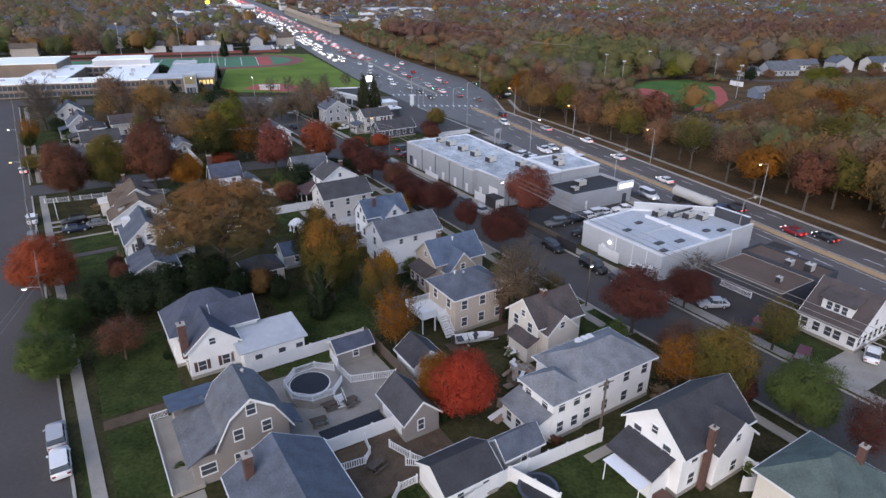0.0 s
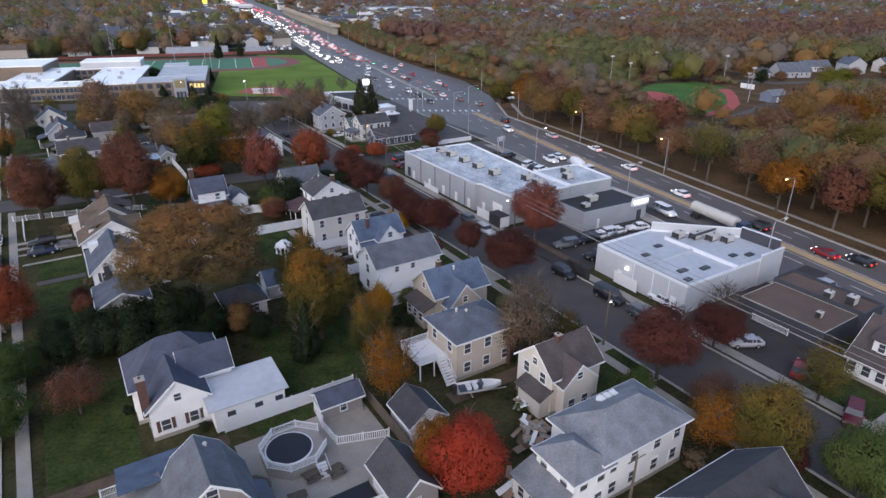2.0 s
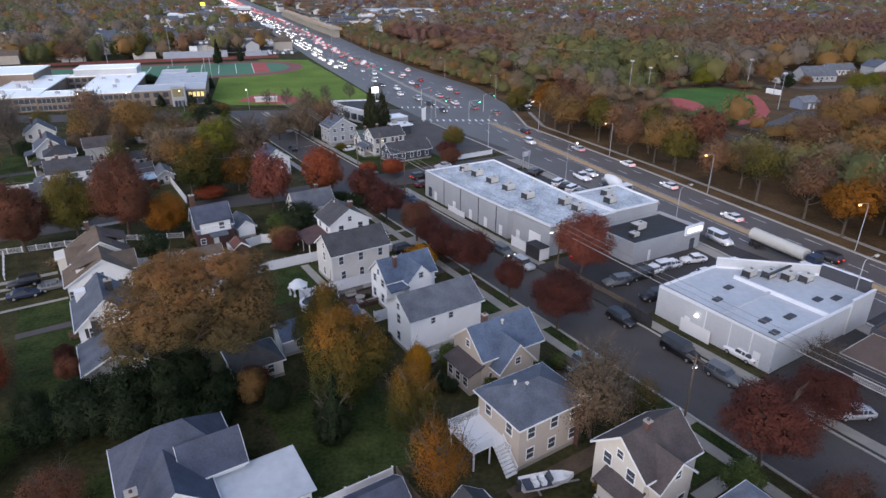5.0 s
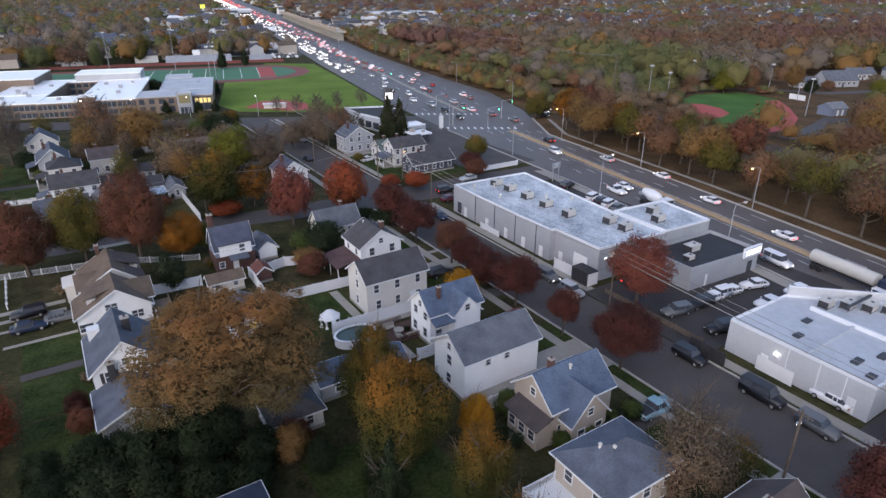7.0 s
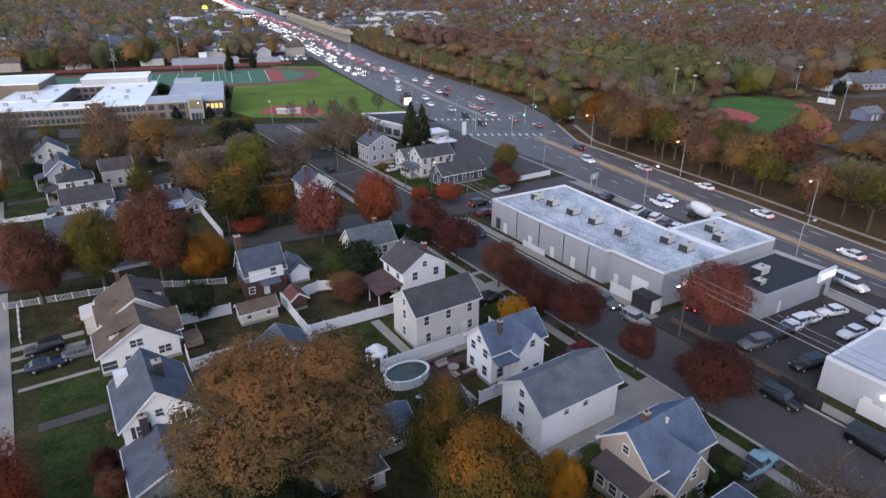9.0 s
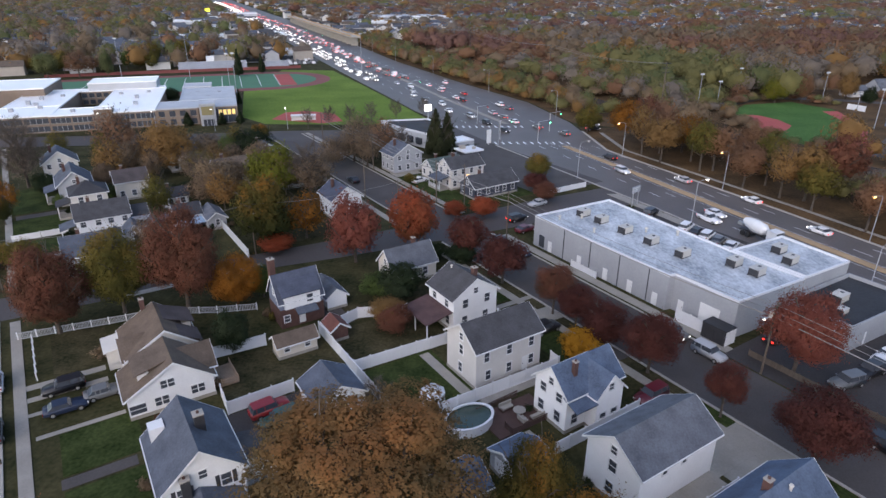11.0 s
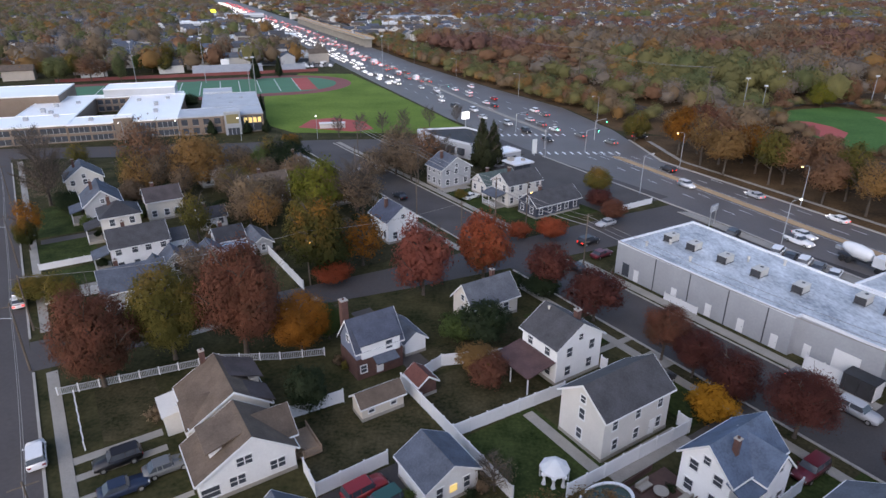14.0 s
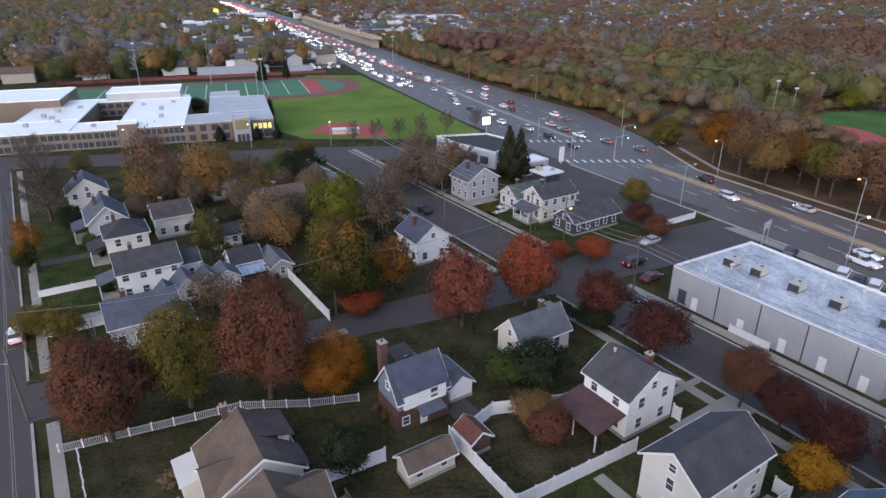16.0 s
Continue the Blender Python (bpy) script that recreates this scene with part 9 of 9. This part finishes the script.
# ---- verge trees, woods and the far town ----
rv = random.Random(5)
flat("verge", [(hx(y, 1) + 0.8, y) for y in (-150, 0, 96, 148, 200, 232)] + [(hx(y, 1) + 24, y) for y in (232, 200, 148, 96, 0, -150)], -0.05, 0.015, M["litter"], "brown leaf-strewn verge under roadside trees", "verge")
flat("woodland_floor", [(hx(y, 1) + 24, y) for y in (-150, 0, 96, 148, 200, 226)] + [(hx(y, 1) + 1, y) for y in (240, 282, 334, 432, 495, 640)] + [(420, 640), (420, -150)], -0.05, 0.008, M["litter"], "brown leaf litter under half-bare woods", "woodland floor")
for b_ in (210.5, 266.5):
    quad("road", -420, -66, b_ - 3.6, b_ + 3.6, 0.02, M["asphalt_worn"], "grey asphalt street between distant houses")
y = 8.0
while y < 214:
    for off in (7.0, 13.5, 20.5):
        if rv.random() < (0.86 if off < 18 else 0.6):
            x = hx(y, 1) + off + rv.uniform(-1.5, 1.5)
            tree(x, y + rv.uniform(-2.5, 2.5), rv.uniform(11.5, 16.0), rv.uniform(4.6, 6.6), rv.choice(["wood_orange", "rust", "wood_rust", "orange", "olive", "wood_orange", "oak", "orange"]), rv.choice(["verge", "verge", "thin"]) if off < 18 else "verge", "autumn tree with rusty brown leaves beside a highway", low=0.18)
    y += 10.5


def canopy_template(seed, leaves, size):
    """A lumpy crown: a closed core of small facets with loose sprays standing off it. Returns corners and the corner count of each face."""
    rng = np.random.default_rng(seed)
    b_ = bmesh.new()
    bmesh.ops.create_icosphere(b_, subdivisions=1, radius=1.0)

    def lump(d):
        return 1 + 0.16 * np.sin(3.1 * d[:, 0] + seed) * np.cos(2.7 * d[:, 1] + seed * 2) + 0.13 * np.sin(5 * d[:, 2] + d[:, 0] * 4 + seed) + 0.08 * np.sin(9 * d[:, 1] + 7 * d[:, 0])

    co = np.array([v.co for v in b_.verts])
    co = co * (0.70 * lump(co))[:, None] + rng.normal(size=co.shape) * 0.05
    tri = np.array([[v.index for v in f.verts] for f in b_.faces if f.calc_center_median().z > -0.75])
    b_.free()
    d = rng.normal(size=(leaves, 3))
    d /= np.linalg.norm(d, axis=1)[:, None]
    d = d[d[:, 2] > -0.55]
    p = d * (0.60 + 0.44 * rng.random((len(d), 1)) ** 0.8) * lump(d)[:, None]
    nrm = d + rng.normal(size=p.shape) * 0.4
    nrm /= np.linalg.norm(nrm, axis=1)[:, None]
    t1 = np.cross(nrm, rng.normal(size=p.shape))
    t1 /= np.linalg.norm(t1, axis=1)[:, None]
    t2 = np.cross(nrm, t1)
    s = size * (0.6 + 0.8 * rng.random((len(p), 1)))
    v = np.stack([p - t1 * s, p + t1 * s * 0.9 - t2 * s * 0.8, p + t2 * s], 1).reshape(-1, 3)
    return co, tri, v, co / np.linalg.norm(co, axis=1)[:, None], np.repeat(d + rng.normal(size=d.shape) * 0.12, 3, axis=0)


def woods(label, leaf, spots, leaves, size, seed):
    """Many crowns joined into one stretch of woodland: rows of x, y, height, radius."""
    temps = [canopy_template(seed + k, leaves, size) for k in range(4)]
    rng = np.random.default_rng(seed)
    vs, fs, ns, base = [], [], [], 0
    for i, (x, y, hgt, rad) in enumerate(spots):
        core, tri, lv, core_n, leaf_n = temps[i % 4]
        a = rng.random() * 6.283
        c, s = math.cos(a), math.sin(a)
        for t, f, m in ((core, tri, core_n), (lv, np.arange(len(lv)).reshape(-1, 3), leaf_n)):
            q = np.c_[t[:, 0] * c - t[:, 1] * s, t[:, 0] * s + t[:, 1] * c, t[:, 2]] * (rad, rad, hgt * 0.48)
            vs.append(q + (x, y, hgt * 0.53))
            ns.append(np.c_[m[:, 0] * c - m[:, 1] * s, m[:, 0] * s + m[:, 1] * c, m[:, 2] + 0.3])
            fs.append(f + base)
            base += len(t)
    v, f = np.concatenate(vs), np.concatenate(fs).astype(np.int32)
    me = bpy.data.meshes.new("woods")
    me.vertices.add(len(v))
    me.vertices.foreach_set("co", v.ravel())
    me.loops.add(f.size)
    me.loops.foreach_set("vertex_index", f.ravel())
    me.polygons.add(len(f))
    me.polygons.foreach_set("loop_start", np.arange(0, f.size, 3, dtype=np.int32))
    me.update(calc_edges=True)
    n_ = np.concatenate(ns)
    round_off(me, n_ / np.linalg.norm(n_, axis=1)[:, None])
    me.materials.append(L[leaf])
    tagged(new("woods", me), label, "woods", "", "stuff")


def clear(x, y):
    """Whether open ground, a road or a field lies here."""
    if y < 250 and x < hx(y, 1) + 19 and x > hx(y, 0) - 140:
        return True
    if hx(y, 0) - 8 < x < hx(y, 1) + (9 if y < 250 else 3):
        return True
    if 92 < x < 140 and 198 < y < 280 and x - 92 > (y - 262) * 0.9 and x - 92 > (212 - y) * 0.6 and x - 128 < (y - 212) * 0.5:
        return True
    if 108 < x < 152 and 188 < y < 228 and x - 108 < (y - 180) * 1.2:
        return True
    if 138 < x < 170 and 222 < y < 296 or 165 < x < 280 and 262 < y < 330 or 92 < x < 170 and 282 < y < 298:
        return True
    if abs(x - float(np.interp(y, RY, [255, 180, 121, 41, -11, -60, -112, -280, -590]))) < 8.5:
        return True
    a = (x - SO.x) * math.cos(SA) + (y - SO.y) * math.sin(SA)
    b = -(x - SO.x) * math.sin(SA) + (y - SO.y) * math.cos(SA)
    if -420 < a < -62 and (206 < b < 215 or 262 < b < 271):
        return True
    if -150 < a < 66 and -40 < b < 176:
        return True
    return False


rw = np.random.default_rng(8)
KINDS = ("wood_rust", "wood_orange", "wood_brown", "wood_grey", "wood_olive", "wood_green", "wood_maroon")
spots = {k: [] for k in KINDS}
near_spots = {k: [] for k in KINDS}
far_houses = []


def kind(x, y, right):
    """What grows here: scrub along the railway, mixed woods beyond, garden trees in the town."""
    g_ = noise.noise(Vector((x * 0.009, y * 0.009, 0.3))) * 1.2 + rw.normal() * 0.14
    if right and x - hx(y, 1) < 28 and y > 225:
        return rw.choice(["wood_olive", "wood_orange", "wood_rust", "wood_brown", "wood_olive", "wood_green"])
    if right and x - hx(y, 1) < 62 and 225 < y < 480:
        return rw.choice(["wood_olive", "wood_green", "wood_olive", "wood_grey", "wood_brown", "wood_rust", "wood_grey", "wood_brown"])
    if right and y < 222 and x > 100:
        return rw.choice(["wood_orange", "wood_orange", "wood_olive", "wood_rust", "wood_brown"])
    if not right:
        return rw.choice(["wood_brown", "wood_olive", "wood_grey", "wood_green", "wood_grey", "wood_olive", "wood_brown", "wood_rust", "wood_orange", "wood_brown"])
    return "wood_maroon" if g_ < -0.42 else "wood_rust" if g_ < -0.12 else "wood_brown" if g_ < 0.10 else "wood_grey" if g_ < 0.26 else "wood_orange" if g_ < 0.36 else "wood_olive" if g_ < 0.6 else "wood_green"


yy = -40.0
while yy < 2300:
    step = 7.0 if yy < 330 else 11.0 if yy < 600 else 12.5 if yy < 900 else 15 + (yy - 900) * 0.012
    half = 0.78 * (yy + 60) + 60
    xx = -half - 40
    while xx < half + 60:
        x, y = xx + rw.uniform(-0.45, 0.45) * step, yy + rw.uniform(-0.45, 0.45) * step
        xx += step
        if clear(x, y):
            continue
        right = x > hx(y, 1)
        if not right and y < 250:
            continue
        d = noise.noise(Vector((x * 0.007, y * 0.007, 4.2)))
        town = (not right) or y > 590 + 0.05 * abs(x) or (x > 150 and 190 < y < 330)
        if not right and 420 < y < 1100 and x > hx(y, 0) - 120 and rw.random() < 0.3:
            continue
        if right and 690 < y < 1000 and x < hx(y, 1) + 190 and rw.random() < 0.62:
            continue
        if town and rw.random() < (0.36 if right else 0.44) - 0.35 * d:
            if rw.random() < (0.8 if right else 0.85) and not (130 < x < 290 and 190 < y < 350):
                far_houses.append((x, y))
            continue
        hgt = rw.uniform(6, 11) if town and right else rw.uniform(8, 14) if town else rw.uniform(9, 16)
        rad = step * rw.uniform(0.42, 0.66) if town else step * rw.uniform(0.44, 0.84)
        if town and rw.random() < 0.16:
            hgt, rad = rw.uniform(11, 16), rad * 1.15
        if not right and y < 1100:
            if rw.random() < (0.62 if x > hx(y, 0) - 120 and y > 420 else 0.22):
                continue
            hgt, rad = rw.uniform(9, 17), rw.uniform(4.4, 8.2)
        if right and x - hx(y, 1) < 28 and y > 225:
            hgt, rad = rw.uniform(4, 8), step * rw.uniform(0.36, 0.55)
        elif right and x - hx(y, 1) < 100 and 225 < y < 480:
            if d > 0.28:
                continue
            hgt = rw.uniform(4, 11)
        if right and 120 < y < 212 and 60 < x < 150:
            hgt = rw.uniform(6, 12)
        if right and 150 < y < 264 and 62 < x < 98:
            hgt, rad = rw.uniform(3, 6.5), rad * 0.8
        if right and 94 < x < 150 and 160 < y < 190:
            hgt = rw.uniform(4, 7)
        if right and 140 < x < 285 and 195 < y < 264:
            hgt = min(hgt, max(3.0, (300 - y) * 0.13))
        rad = max(rad, hgt * 0.4)
        (near_spots if y < 360 else spots)[kind(x, y, right)].append((x, y, hgt, rad))
    yy += step
# scrub between the highway and the railway, and round the ball field
for k in range(620):
    y = rw.uniform(268, 640)
    x = hx(y, 1) + rw.uniform(3, 36)
    if abs(x - float(np.interp(y, RY, [255, 180, 121, 41, -11, -60, -112, -280, -590]))) > 7.5:
        near_spots[str(rw.choice(["wood_olive", "wood_green", "wood_olive", "wood_brown", "wood_orange", "wood_rust"]))].append((x, y, rw.uniform(4.5, 8.5), rw.uniform(2.2, 3.8)))
for x0, y0, x1, y1 in ((92, 250, 100, 268), (100, 268, 112, 282), (112, 282, 134, 289), (134, 289, 146, 272), (90, 206, 90, 250), (92, 206, 104, 197)):
    for k in range(9):
        f = rw.random()
        near_spots[str(rw.choice(["wood_olive", "wood_green", "wood_brown", "wood_rust"]))].append((x0 + (x1 - x0) * f + rw.uniform(-2, 2), y0 + (y1 - y0) * f + rw.uniform(0, 3), rw.uniform(2.0, 4.2), rw.uniform(1.6, 2.8)))
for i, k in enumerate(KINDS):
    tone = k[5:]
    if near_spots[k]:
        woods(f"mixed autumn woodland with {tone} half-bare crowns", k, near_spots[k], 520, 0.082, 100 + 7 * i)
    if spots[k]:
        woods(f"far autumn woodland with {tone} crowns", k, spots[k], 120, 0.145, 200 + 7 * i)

# far houses: walls and roofs of the town beyond, a few of each colour
def town(label, pts, wall, roof, seed):
    r_ = random.Random(seed)
    e = empty("house_rows", pose(0, 0, 0), label, "houses", "", "stuff")
    bw, br = bmesh.new(), bmesh.new()
    for x, y in pts:
        w, d, eave = r_.uniform(9, 15), r_.uniform(8, 10), r_.uniform(4.4, 7.0)
        a = radians(r_.choice([18.6, 32.5, 25, 108]) + r_.uniform(-4, 4))
        c, s = math.cos(a), math.sin(a)
        b1, b2 = bmesh.new(), bmesh.new()
        gable_walls(b1, -w / 2, w / 2, -d / 2, d / 2, 0, eave, eave + 2.4, "x")
        gable_roof(b2, -w / 2, w / 2, -d / 2, d / 2, eave, eave + 2.4, "x")
        m_ = Matrix.Translation((x, y, 0)) @ Matrix.Rotation(a, 4, "Z")
        for src, dst in ((b1, bw), (b2, br)):
            mp = {v: dst.verts.new(m_ @ v.co) for v in src.verts}
            for f in src.faces:
                dst.faces.new([mp[v] for v in f.verts])
            src.free()
    part("walls", bw, M[wall], e)
    part("roofs", br, M[roof], e)


rh = random.Random(4)
rh.shuffle(far_houses)
for i, (w_, r_) in enumerate((("wall_pale", "roof_grey"), ("wall_grey", "roof_slate"), ("wall_tan", "roof_brown"), ("wall_pale", "roof_charcoal"), ("wall_pale", "roof_slate"))):
    town("far rows of pale houses among trees", far_houses[i::5], w_, r_, i)
